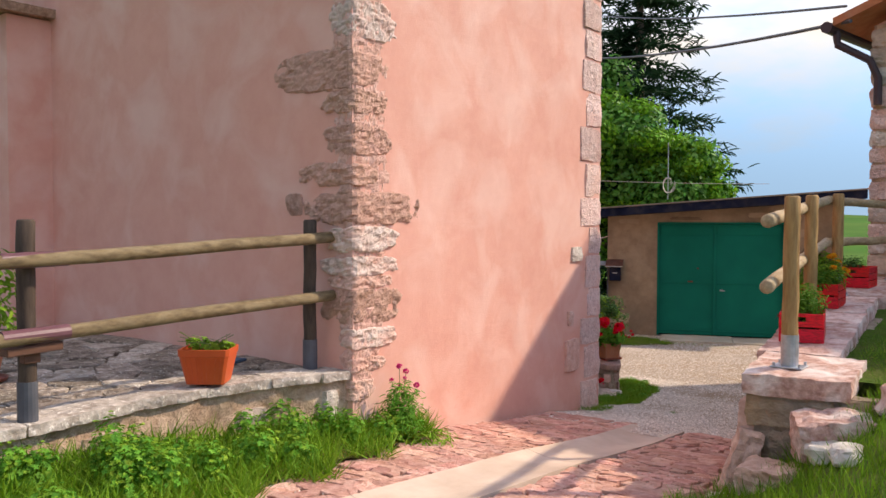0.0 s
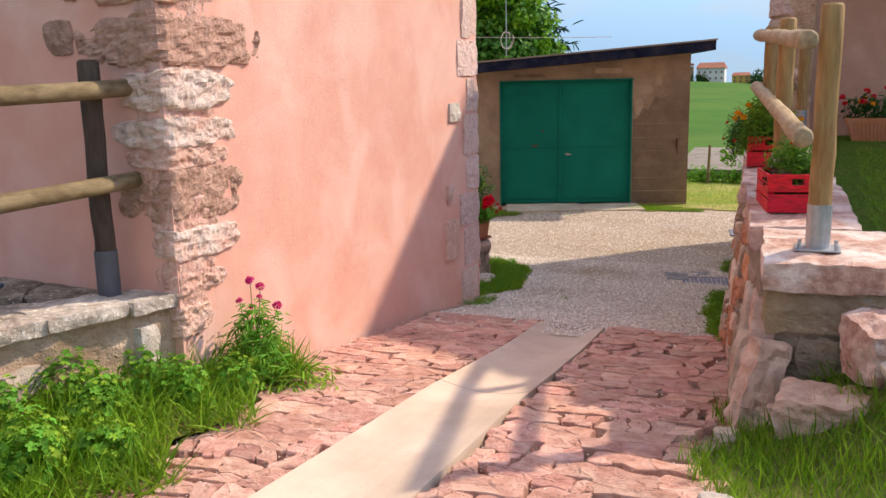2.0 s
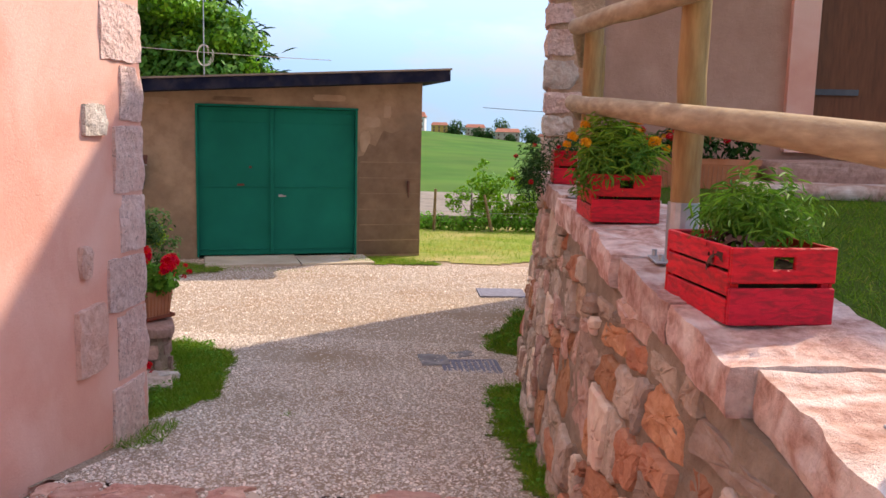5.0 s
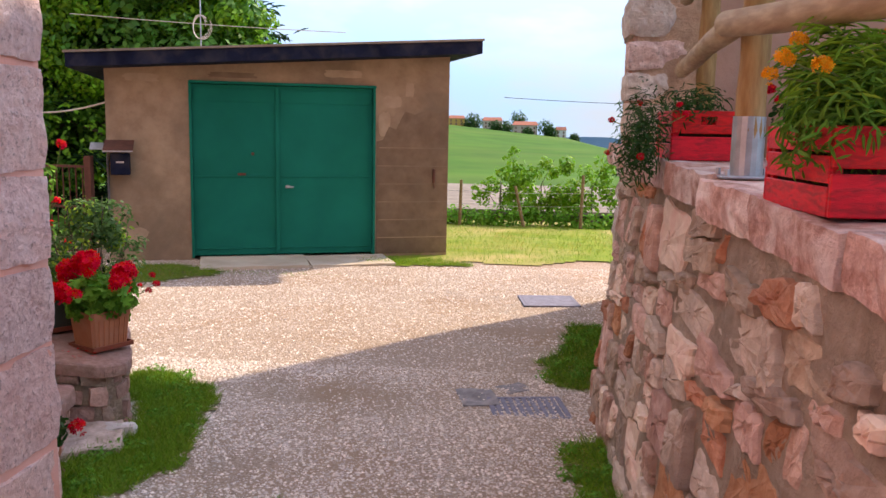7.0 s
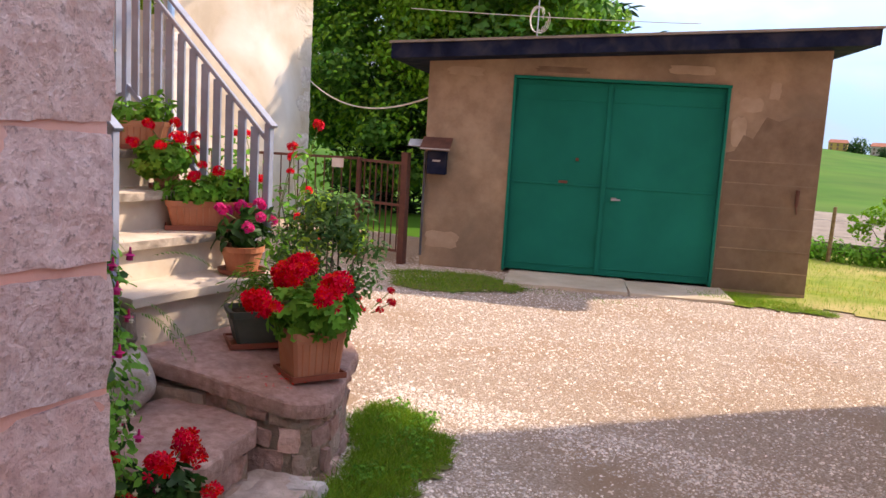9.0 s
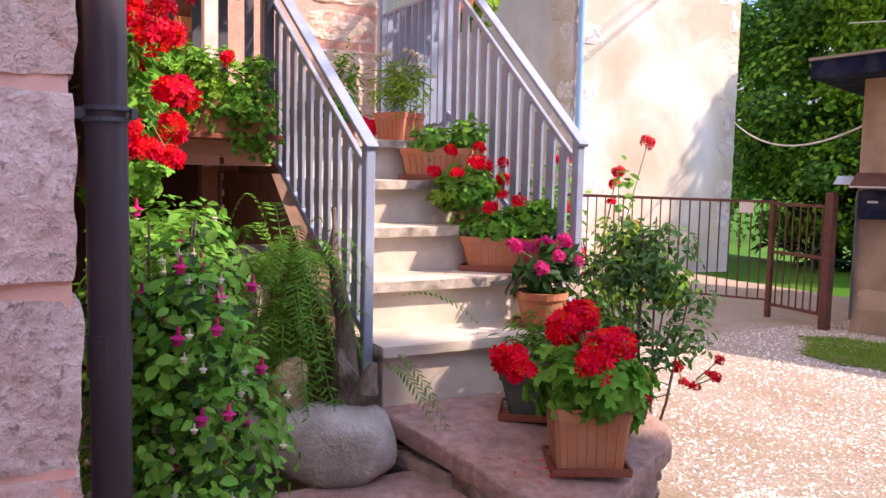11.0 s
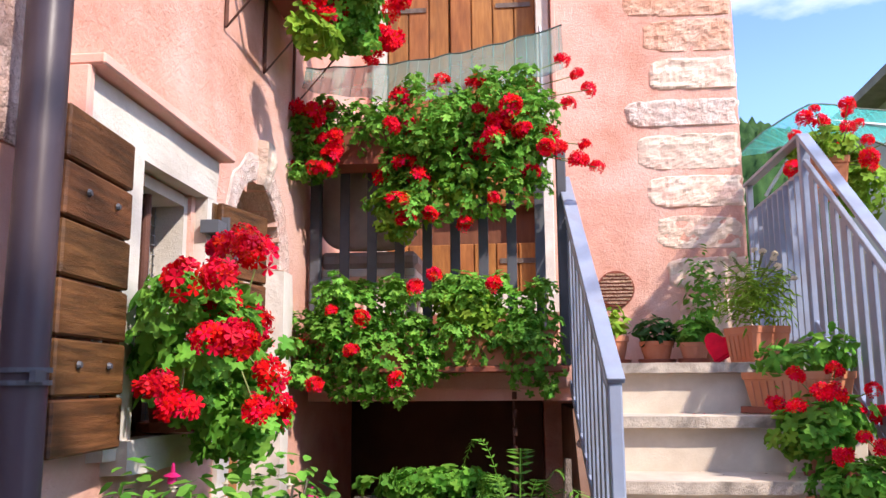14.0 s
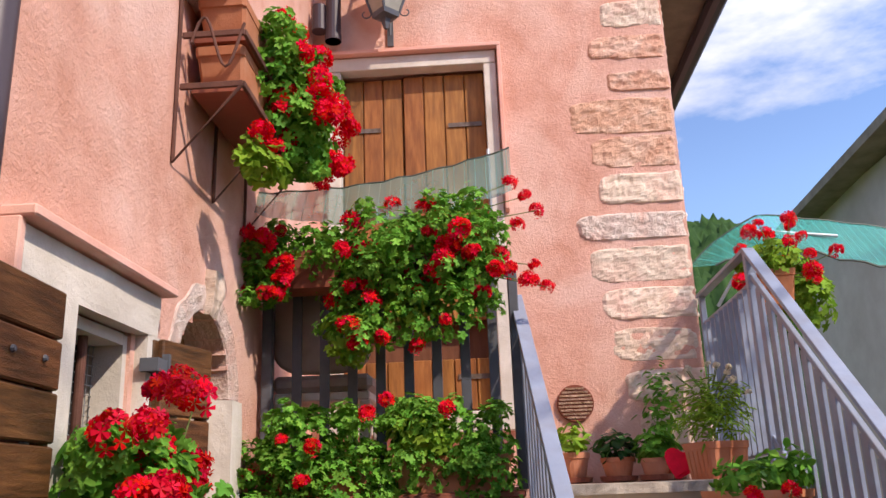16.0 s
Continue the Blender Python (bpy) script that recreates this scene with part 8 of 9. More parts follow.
for x, y, zb, zt, k in ((-0.845, 6.98, 1.35, 2.39, 1), (-1.075, 8.33, 1.47, 2.43, 2), (-1.255, 9.95, 1.56, 2.49, 3), (-1.06, 11.68, 1.62, 2.52, 4)):
    bm = bmesh.new()
    pole(bm, (x, y, zb + 0.05), (x + 0.005, y, zt), 0.048, k)
    post = part("post", bm, LOG, fence, smooth=True)
    bm = bmesh.new()
    tube(bm, (x, y, zb), (x, y, zb + 0.20), 0.052, 0.052, 18)
    box(bm, (x, y, zb + 0.004), (0.19, 0.17, 0.008), bevel=0.002)
    shoe = part("steel_shoe", bm, ZINC, post, "galvanised post shoe")
    for dx, dy in ((-0.075, -0.065), (0.075, -0.065), (-0.075, 0.065), (0.075, 0.065)):
        bm = bmesh.new()
        tube(bm, (x + dx, y + dy, zb), (x + dx, y + dy, zb + 0.03), 0.009, 0.009, 6)
        part("bolt", bm, ZINC, post)
for a, b, k in (((-0.925, 6.78, 2.245), (-1.345, 9.95, 2.44), 1), ((-0.93, 6.78, 1.855), (-1.345, 9.95, 2.05), 2), ((-1.33, 9.93, 2.44), (-1.15, 11.85, 2.42), 3), ((-1.33, 9.93, 2.05), (-1.15, 11.85, 2.04), 4)):
    bm = bmesh.new()
    pole(bm, a, b, 0.042, k + 20)
    part("rail", bm, LOG_H, fence, smooth=True)

# ---- terrace fence ----
DARK_BRACKET = mat("red_brown_bearer", (0.10, 0.045, 0.03), (0.17, 0.08, 0.05), 8.0, 0.7, 0.4, 60, stretch=(6, 1, 6))
tfence = thing("terrace_fence", (0, 0, 0), 0, "weathered round-pole fence on dark posts along the terrace", "fence")
for x, y, k in ((-3.93, 3.80, 1), (-3.92, 5.86, 2)):
    bm = bmesh.new()
    pole(bm, (x, y, 1.30), (x, y, 2.24), 0.048, k + 40)
    post = part("post", bm, LOG_DARK, tfence, smooth=True)
    bm = bmesh.new()
    tube(bm, (x, y, 1.13), (x, y, 1.37), 0.053, 0.053, 16)
    part("steel_shoe", bm, DARK_STEEL, post)
for a, b, k in (((-3.83, 2.2, 1.965), (-3.82, 6.1, 2.125), 1), ((-3.83, 2.2, 1.575), (-3.82, 6.1, 1.70), 2)):
    bm = bmesh.new()
    pole(bm, a, b, 0.040, k + 50)
    rail = part("rail", bm, LOG_OLD, tfence, smooth=True)
    z = a[2] + (b[2] - a[2]) * 0.42
    bm = bmesh.new()
    tube(bm, (-3.83, 3.62, z - 0.003), (-3.83, 3.98, z + 0.004), 0.043, 0.043, 14)
    part("sleeve", bm, SLEEVE, rail, "purplish-brown sheet-metal sleeve")
    if k == 2:
        part("bracket", boxes(((-3.875, 3.80, z - 0.075), (0.10, 0.30, 0.045), Matrix.Rotation(radians(2), 3, "X")), ((-3.895, 3.80, z - 0.125), (0.06, 0.09, 0.055)), bevel=0.004), DARK_BRACKET, rail, "short brown wooden bearer")

# ---- red crates with flowers ----
def crate(at, turn, label, seed):
    o = thing("flower_crate", at, turn, label, "crate", "red flower crates")
    L, W, H = 0.40, 0.285, 0.20
    for y, nm in ((0.0, 1), (L, 0)):
        for z0, z1 in ((0.0, 0.096), (0.108, H)):
            bm = bmesh.new()
            if z0 > 0:
                box(bm, (W * 0.20, y, (z0 + z1) / 2), (W * 0.40, 0.014, z1 - z0), bevel=0.003)
                box(bm, (W * 0.80, y, (z0 + z1) / 2), (W * 0.40, 0.014, z1 - z0), bevel=0.003)
                box(bm, (W * 0.5, y, z0 + 0.018), (W * 0.24, 0.014, 0.036), bevel=0.003)
                box(bm, (W * 0.5, y, z1 - 0.012), (W * 0.24, 0.014, 0.024), bevel=0.003)
            else:
                box(bm, (W / 2, y, (z0 + z1) / 2), (W, 0.014, z1 - z0), bevel=0.003)
            part("end_board", bm, RED_CRATE, o)
    for x in (0.004, W - 0.004):
        for z0, z1 in ((0.0, 0.066), (0.074, 0.134), (0.142, H)):
            bm = bmesh.new()
            box(bm, (x, L / 2, (z0 + z1) / 2), (0.010, L - 0.018, z1 - z0), bevel=0.002)
            part("side_board", bm, RED_CRATE, o)
        for y in (0.02, L - 0.02):
            part("corner_batten", boxes(((x + (0.016 if x < 0.1 else -0.016), y, H / 2), (0.022, 0.022, H - 0.01)), bevel=0.002), RED_CRATE, o)
    part("liner", boxes(((W / 2, L / 2, 0.075), (W - 0.04, L - 0.05, 0.13)), bevel=0.01), POTTING, o, "dark planting soil")
    return o


cA = crate((-1.095, 7.62, 1.412), 12, "red wooden crate of bushy green marigolds", 1)
leaves(cA, "leaves", [((0.16, 0.16, 0.27), (0.15, 0.17, 0.13)), ((0.14, 0.26, 0.22), (0.13, 0.13, 0.12))], 1500, 0.05, SLIM, FERN, up=0.8, shell=0.15, seed=30)
leaves(cA, "red_leaves", [((0.05, 0.10, 0.17), (0.07, 0.09, 0.07))], 120, 0.04, OVAL, RUST, seed=31)
cB = crate((-1.315, 9.0, 1.527), 4, "red wooden crate of orange and yellow gazanias", 2)
leaves(cB, "leaves", [((0.14, 0.14, 0.26), (0.16, 0.20, 0.12)), ((0.04, 0.10, 0.20), (0.12, 0.16, 0.12)), ((0.12, 0.3, 0.3), (0.14, 0.12, 0.13))], 2600, 0.052, SLIM, FERN, up=0.9, shell=0.25, seed=32)
leaves(cB, "pale_leaves", [((0.14, 0.16, 0.28), (0.17, 0.21, 0.13)), ((0.10, 0.26, 0.34), (0.12, 0.12, 0.14))], 900, 0.085, oval_leaf(0.10), LEAF_LIGHT, up=1.3, shell=0.3, seed=132)
pot_spread([((0.12, 0.15, 0.28), (0.20, 0.20, 0.15))], 13, 44, "yellow", cB, 0.026, 0.1)
cC = crate((-1.395, 10.60, 1.592), 0, "red wooden crate with trailing greenery", 3)
leaves(cC, "leaves", [((0.10, 0.1, 0.22), (0.16, 0.18, 0.09)), ((-0.10, 0.02, 0.12), (0.12, 0.16, 0.20)), ((-0.14, -0.05, 0.02), (0.10, 0.14, 0.14))], 2000, 0.042, SLIM, LEAF_DARK, up=0.7, shell=0.1, seed=33)
pot_spread([((-0.1, 0.0, 0.1), (0.16, 0.18, 0.16))], 7, 46, "crimson", cC, 0.016, -0.5)
pl = thing("front_planter", (-0.28, 11.72, lawn_height(11.7) - 0.01), 0, "long terracotta planter of dark purple and orange flowers by the house", "planter")
box_pot(pl, 0.80, 0.24, 0.22, TERRACOTTA, False, True)
leaves(pl, "leaves", [((-0.12, 0, 0.30), (0.34, 0.14, 0.14)), ((0.28, 0, 0.34), (0.12, 0.12, 0.16))], 520, 0.07, OVAL, LEAF_DARK, seed=34)
pot_spread([((-0.1, 0, 0.34), (0.34, 0.15, 0.15))], 14, 48, "crimson", pl, 0.026, 0.0)
pot_spread([((0.0, 0, 0.30), (0.34, 0.15, 0.12))], 6, 49, "yellow", pl, 0.022, 0.0)

# ---- terrace pot, mat and shrubs ----
tp = thing("terrace_pot", (-3.99, 5.02, 1.175), 38, "orange plastic pot with straggly half-dry plants on the terrace edge", "potted plant")
box_pot(tp, 0.33, 0.28, 0.23, PLASTIC_TERRA, False, True, taper=0.74)
leaves(tp, "leaves", [((0.02, 0, 0.235), (0.15, 0.12, 0.03)), ((-0.08, 0.02, 0.25), (0.08, 0.08, 0.04))], 60, 0.06, LOBED, LEAF_LIGHT, seed=35)
bm = bmesh.new()
for i in range(14):
    r = random.Random(i + 5)
    path_tube(bm, [(r.uniform(-0.1, 0.1), r.uniform(-0.08, 0.08), 0.18), (r.uniform(-0.14, 0.14), r.uniform(-0.1, 0.1), 0.26), (r.uniform(-0.2, 0.2), r.uniform(-0.12, 0.12), r.uniform(0.25, 0.34))], 0.0025, 4)
part("stems", bm, STEM, tp, kind="stuff")
tagged(part("blue_mat", boxes(((-4.75, 5.62, 1.158), (0.42, 0.28, 0.02), Matrix.Rotation(0.3, 3, "Z")), bevel=0.004), mat("slate_blue_rubber", (0.05, 0.09, 0.14), (0.08, 0.13, 0.20), 8, 0.8, 0.2, 60)), "slate blue rubber mat on the terrace flags", "doormat")
ts = thing("terrace_shrub", (-5.35, 4.15, 1.14), 0, "yellow-green shrub in a red pot on the terrace", "potted plant")
round_pot(ts, 0.16, 0.22)
leaves(ts, "leaves", [((0, 0, 0.42), (0.26, 0.26, 0.22)), ((0.05, 0.1, 0.7), (0.16, 0.16, 0.18))], 500, 0.075, OVAL, LEAF_LIGHT, seed=36)
sd = thing("snapdragon", (-3.43, 6.30, 0.56), 0, "bushy snapdragon with magenta spikes at the wall foot", "flowers")
leaves(sd, "leaves", [((0, 0, 0.20), (0.19, 0.19, 0.20)), ((0.02, 0, 0.36), (0.13, 0.13, 0.15))], 1000, 0.07, SLIM, LEAF, up=0.9, shell=0.2, seed=37)
leaves(sd, "outer_leaves", [((0.12, 0.12, 0.05), (0.25, 0.25, 0.09))], 420, 0.085, SLIM, LEAF_LIGHT, up=1.2, shell=0.3, seed=38)
heads(sd, "pink", [(0.02, 0.05, 0.56), (0.05, 0.0, 0.52), (-0.05, -0.03, 0.50), (0.10, 0.08, 0.46), (0.0, 0.0, 0.60), (-0.03, 0.04, 0.45)], 0.020, 50, lambda p: (p[0] * 0.5, p[1] * 0.5, 0.25))

# ---- mailbox, gate and iron fence ----
gx, gy = math.cos(math.atan2(GU.y, GU.x)), math.sin(math.atan2(GU.y, GU.x))
mb = thing("mailbox", GO, math.degrees(math.atan2(GU.y, GU.x)), "dark metal mailbox with a small canopy on the garage wall", "mailbox")
part("body", boxes(((0.16, -0.07, 1.185), (0.22, 0.12, 0.26)), bevel=0.006), ROOFING, mb)
part("slot", boxes(((0.16, -0.133, 1.21), (0.09, 0.006, 0.02))), ZINC, mb, "pale mail slot plate")
part("canopy", boxes(((0.15, -0.12, 1.41), (0.34, 0.26, 0.012), Matrix.Rotation(radians(28), 3, "X")), bevel=0.003), RUST, mb)
part("front_trim", boxes(((0.15, -0.235, 1.345), (0.34, 0.012, 0.016))), ZINC, mb)
part("meter_hood", boxes(((-0.10, -0.10, 1.40), (0.15, 0.16, 0.012), Matrix.Rotation(radians(28), 3, "X")), bevel=0.003), ZINC, mb)
bm = bmesh.new()
tube(bm, (0.01, -0.03, 0.1), (0.01, -0.03, 1.3), 0.014, 0.014, 8)
part("conduit", bm, DARK_STEEL, mb)
gate = thing("iron_gate", (0, 0, 0), 0, "rusty brown iron garden gate with thin bars", "gate")
P0, P1 = Vector((-7.26, 16.74, 0)), Vector((-7.96, 16.80, 0))
for p, w, zt in ((P0, 0.085, 1.28), (P1, 0.05, 1.18)):
    part("post", boxes(((p.x, p.y, zt / 2 - 0.1), (w, w, zt + 0.2)), bevel=0.004), RUST, gate)
part("sign_plate", boxes(((-8.18, 16.66, 1.10), (0.14, 0.01, 0.11), Matrix.Rotation(0.5, 3, "Z"))), WHITE_STONE, gate, "small blank white plate")
for z in (1.15, 0.12, 0.66):
    part("rail", boxes((((P0.x + P1.x) / 2, (P0.y + P1.y) / 2, z), (0.66, 0.022, 0.03), Matrix.Rotation(math.atan2(P1.y - P0.y, P1.x - P0.x), 3, "Z"))), RUST, gate)
for i in range(1, 8):
    p = P0.lerp(P1, i / 8)
    part("bar", boxes(((p.x, p.y, 0.63), (0.012, 0.012, 1.03))), RUST, gate)
ifence = thing("iron_fence", (0, 0, 0), 0, "low brown iron bar fence with small scroll ornaments", "fence")
F0, F1 = Vector((-7.96, 16.80, 0)), Vector((-12.2, 14.4, 0))
fa = math.atan2(F1.y - F0.y, F1.x - F0.x)
fl = (F1 - F0).length
for z, h in ((1.165, 0.03), (0.16, 0.02)):
    part("rail", boxes((((F0.x + F1.x) / 2, (F0.y + F1.y) / 2, z), (fl, 0.03, h), Matrix.Rotation(fa, 3, "Z"))), RUST, ifence)
bar_me = None
for i in range(1, int(fl / 0.105)):
    p = F0.lerp(F1, i * 0.105 / fl)
    if bar_me is None:
        bm = boxes(((0, 0, 0), (0.011, 0.011, 1.0)))
        bar_me = bpy.data.meshes.new("bar")
        bm.to_mesh(bar_me)
        bm.free()
    place("bar", bar_me, RUST, ifence, pose(p.x, p.y, 0.66))
    if i % 6 == 3:
        bm = bmesh.new()
        for s in (-1, 1):
            path_tube(bm, [(p.x + 0.02 * math.cos(a), p.y, 0.72 + s * 0.028 + 0.024 * math.sin(a)) for a in np.linspace(0, math.tau, 9)], 0.004, 5)
        part("scroll", bm, RUST, ifence)

# ---- drain covers ----
grate = thing("drain_grate", (-1.92, 12.06, 0.0), 10, "grey cast iron drain grate set in the gravel", "drain grate")
part("frame", boxes(((0, 0.19, 0), (0.46, 0.03, 0.03)), ((0, -0.19, 0), (0.46, 0.03, 0.03)), ((0.22, 0, 0), (0.03, 0.36, 0.03)), ((-0.22, 0, 0), (0.03, 0.36, 0.03))), STEEL_COVER, grate)
part("sump", boxes(((0, 0, -0.006), (0.42, 0.36, 0.004))), POTTING, grate)
for i in range(9):
    part("slat", boxes(((-0.18 + i * 0.045, 0, 0.008), (0.026, 0.35, 0.012))), STEEL_COVER, grate)
for i in range(6):
    part("cross_bar", boxes(((0, -0.15 + i * 0.06, 0.006), (0.42, 0.022, 0.010))), STEEL_COVER, grate)
surround = thing("drain_slab", (-2.24, 12.22, 0.0), 14, "cracked grey concrete slab beside the drain grate", "slab")
place("slab", rough_block("slab", (0.24, 0.34, 0.05), 88, 6, 0.012, 0.05), CONCRETE_GREY, surround, pose(0, 0, -0.008))
place("slab", rough_block("slab", (0.20, 0.18, 0.05), 89, 6, 0.012, 0.08), CONCRETE_GREY, surround, pose(0.27, 0.16, -0.012, 0, 0, 20))
hatch = thing("manhole_cover", (-1.72, 15.39, -0.015), 8, "flat grey steel manhole cover in the gravel", "manhole cover")
part("plate", boxes(((0, 0, 0.010), (0.50, 0.45, 0.018)), bevel=0.003), STEEL_COVER, hatch)
part("frame", boxes(((0, 0.24, 0.006), (0.56, 0.03, 0.024)), ((0, -0.24, 0.006), (0.56, 0.03, 0.024)), ((0.265, 0, 0.006), (0.03, 0.45, 0.024)), ((-0.265, 0, 0.006), (0.03, 0.45, 0.024))), STEEL_COVER, hatch)

# ---- loose rocks at the wall's end ----
rk = random.Random(6)
for i, (x, y, s, m) in enumerate(((-0.50, 6.40, 0.18, WHITE_ROCK), (-0.36, 6.3, 0.2, WHITE_ROCK), (-1.10, 5.75, 0.15, WHITE_ROCK), (-1.0, 5.5, 0.10, WHITE_ROCK), (-0.80, 5.72, 0.09, WHITE_ROCK), (-1.20, 6.32, 0.10, RUBBLE), (-0.18, 6.75, 0.34, CAPSTONE), (-1.15, 6.62, 0.12, RUBBLE_PALE), (-0.60, 5.55, 0.08, WHITE_ROCK))):
    ob = tagged(link("rock", rock_mesh("rock", (s, s * rk.uniform(0.6, 0.9), s * rk.uniform(0.45, 0.7)), i + 30, 0.3, 3, 0.6), m, smooth=False), "broken limestone rock on the grass bank" if m != WHITE_ROCK else "small white limestone rock in the grass", "rock", "loose rocks")
    ob.matrix_world = pose(x, y, bank_height(x, y) - 0.04, rk.uniform(-8, 8), rk.uniform(-8, 8), rk.uniform(0, 360))

for x, y, z, size, turn, m in ((-0.50, 6.60, -0.05, (0.42, 0.30, 0.24), 24, CAPSTONE), (-0.79, 6.44, -0.02, (0.34, 0.22, 0.17), -12, RUBBLE_ROSE)):
    ob = tagged(link("rock", rough_block("rock", size, x * 31 + y, 11, 0.022, 0.14), m), "angular pale rose stone block lying in the grass" if m is CAPSTONE else "rough rose-brown stone lying in the grass", "rock", "loose rocks")
    ob.matrix_world = pose(x, y, bank_height(x, y) + z + size[2] * 0.30, 6, -5, turn)


# ---- trees ----
FAR_LEAF = ([(0, 0, 0), (0.3, 0.5, 0.06), (0, 1, -0.05), (-0.3, 0.5, 0.06)], [(0, 1, 2), (0, 2, 3)])


def tree(name, at, label, height, spots, n, size, material, seed, trunk=0.2, lean=(0, 0)):
    o = thing(name, at, 0, label, "tree")
    r = random.Random(seed)
    bm = bmesh.new()
    top = Vector((lean[0], lean[1], height * 0.62))
    path_tube(bm, [(0, 0, -0.3), (0.03, 0.0, height * 0.15), (top.x * 0.5, top.y * 0.5, height * 0.35), top], [trunk, trunk * 0.8, trunk * 0.6, trunk * 0.3], 10)
    t = part("trunk", bm, BARK, o)
    for c, a in spots:
        bm = bmesh.new()
        s = Vector((top.x * 0.4, top.y * 0.4, height * r.uniform(0.2, 0.45)))
        m = s.lerp(Vector(c), 0.55) + Vector((r.uniform(-0.2, 0.2), r.uniform(-0.2, 0.2), -0.1))
        path_tube(bm, [s, m, Vector(c) + Vector((0, 0, a[2] * 0.4))], [trunk * 0.4, trunk * 0.25, trunk * 0.08], 7)
        part("limb", bm, BARK, o)
    clumps = []
    for c, a in spots:
        for _ in range(10):
            d = Vector((r.gauss(0, 1), r.gauss(0, 1), r.gauss(0, 1))).normalized()
            f = r.uniform(0.30, 0.46)
            clumps.append(((c[0] + d.x * a[0] * 0.68, c[1] + d.y * a[1] * 0.68, c[2] + d.z * a[2] * 0.68), (a[0] * f, a[1] * f, a[2] * f * 0.85)))
    leaves(o, "crown", clumps, n, size, FAR_LEAF, material, up=0.35, shell=0.35, seed=seed)
    return o


walnut = [((0, 0, 3.2), (1.9, 1.6, 1.3)), ((1.3, -0.4, 2.9), (1.3, 1.2, 0.9)), ((-1.8, -0.3, 2.8), (1.7, 1.5, 1.2)), ((0.4, -0.6, 4.3), (1.4, 1.3, 0.9)), ((-0.9, 0, 4.6), (1.5, 1.4, 1.0)), ((1.9, -0.2, 3.7), (0.7, 0.8, 0.6)), ((-2.6, 0.2, 1.5), (1.4, 1.2, 1.0)), ((-1.0, -0.6, 1.6), (1.4, 1.1, 0.9)), ((2.25, 0, 3.0), (0.5, 0.6, 0.5)), ((-3.2, 0, 3.9), (1.4, 1.4, 1.3)), ((0.9, 0.4, 1.9), (1.0, 0.9, 0.7))]
walnut = [((c[0] * 1.25, c[1] * 1.25, c[2] * 1.25 - 0.375), (a[0] * 1.25, a[1] * 1.25, a[2] * 1.25)) for c, a in walnut]
# one crown split in two: its shaded parts get darker coloured leaves
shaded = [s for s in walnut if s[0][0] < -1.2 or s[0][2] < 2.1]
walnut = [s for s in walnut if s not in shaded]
tree("walnut_shade_side", (-10.45, 24.45, -0.3), "shaded part of the walnut crown behind the garage, in darker leaves", 5.6, shaded, 24000, 0.17, LEAF_SHADE, 64, 0.22)
# brighter leaves on the outside, sunlight put into their colour
leaves(bpy.data.objects["walnut_shade_side"], "sunlit_crown", shaded, 7000, 0.14, FAR_LEAF, LEAF_TREE, up=0.6, shell=0.9, seed=165)
tree("walnut_tree", (-10.45, 24.25, -0.3), "broad bright green walnut tree behind the garage", 6.4, walnut, 30000, 0.15, LEAF_TREE, 61, 0.25)
# darker leaves within: the crown's inner shade as leaf colour
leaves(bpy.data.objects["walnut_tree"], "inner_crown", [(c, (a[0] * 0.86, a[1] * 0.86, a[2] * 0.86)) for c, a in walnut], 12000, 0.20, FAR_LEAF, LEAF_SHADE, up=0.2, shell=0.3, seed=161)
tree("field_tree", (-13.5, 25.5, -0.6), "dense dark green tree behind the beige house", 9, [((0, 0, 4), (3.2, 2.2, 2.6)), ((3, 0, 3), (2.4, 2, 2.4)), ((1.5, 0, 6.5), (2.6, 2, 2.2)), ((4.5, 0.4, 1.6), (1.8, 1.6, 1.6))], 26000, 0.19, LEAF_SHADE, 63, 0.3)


def fir(at, height, spread, label, seed):
    o = thing("fir_tree", at, 0, label, "tree")
    bm = bmesh.new()
    path_tube(bm, [(0, 0, -0.5), (0, 0, height * 0.5), (0, 0, height)], [0.28, 0.17, 0.02], 10)
    part("trunk", bm, BARK, o)
    g = np.random.default_rng(seed)
    mats = []
    for k in range(30):
        z = height * (0.10 + 0.88 * k / 29)
        r = spread * (1 - (z / height)) ** 0.8 + 0.15
        for j in range(10):
            a = g.uniform(0, math.tau)
            l = r * g.uniform(0.7, 1.15)
            m = int(32 * l) + 8
            t = g.uniform(0.12, 1, m)
            drop = -0.30 * l * t ** 1.3 + 0.16 * l * np.clip(t - 0.75, 0, 1) * 3
            side = g.normal(size=m) * 0.16 * (1.15 - t) * l * 0.6
            pts = np.stack([np.cos(a) * l * t - np.sin(a) * side, np.sin(a) * l * t + np.cos(a) * side, z + drop - np.abs(side) * 0.5], 1)
            nrm = np.stack([g.normal(size=m) * 0.5, g.normal(size=m) * 0.5, np.ones(m)], 1)
            mats.append(poses(pts, nrm, g.uniform(0.22, 0.46, m), g))
    link("needles", scattered("needles", SLIM, np.concatenate(mats)), NEEDLE, o, kind="stuff")
    return o


fir((-10.9, 26.5, -1.0), 14.5, 4.2, "tall dark fir behind the walnut", 7)

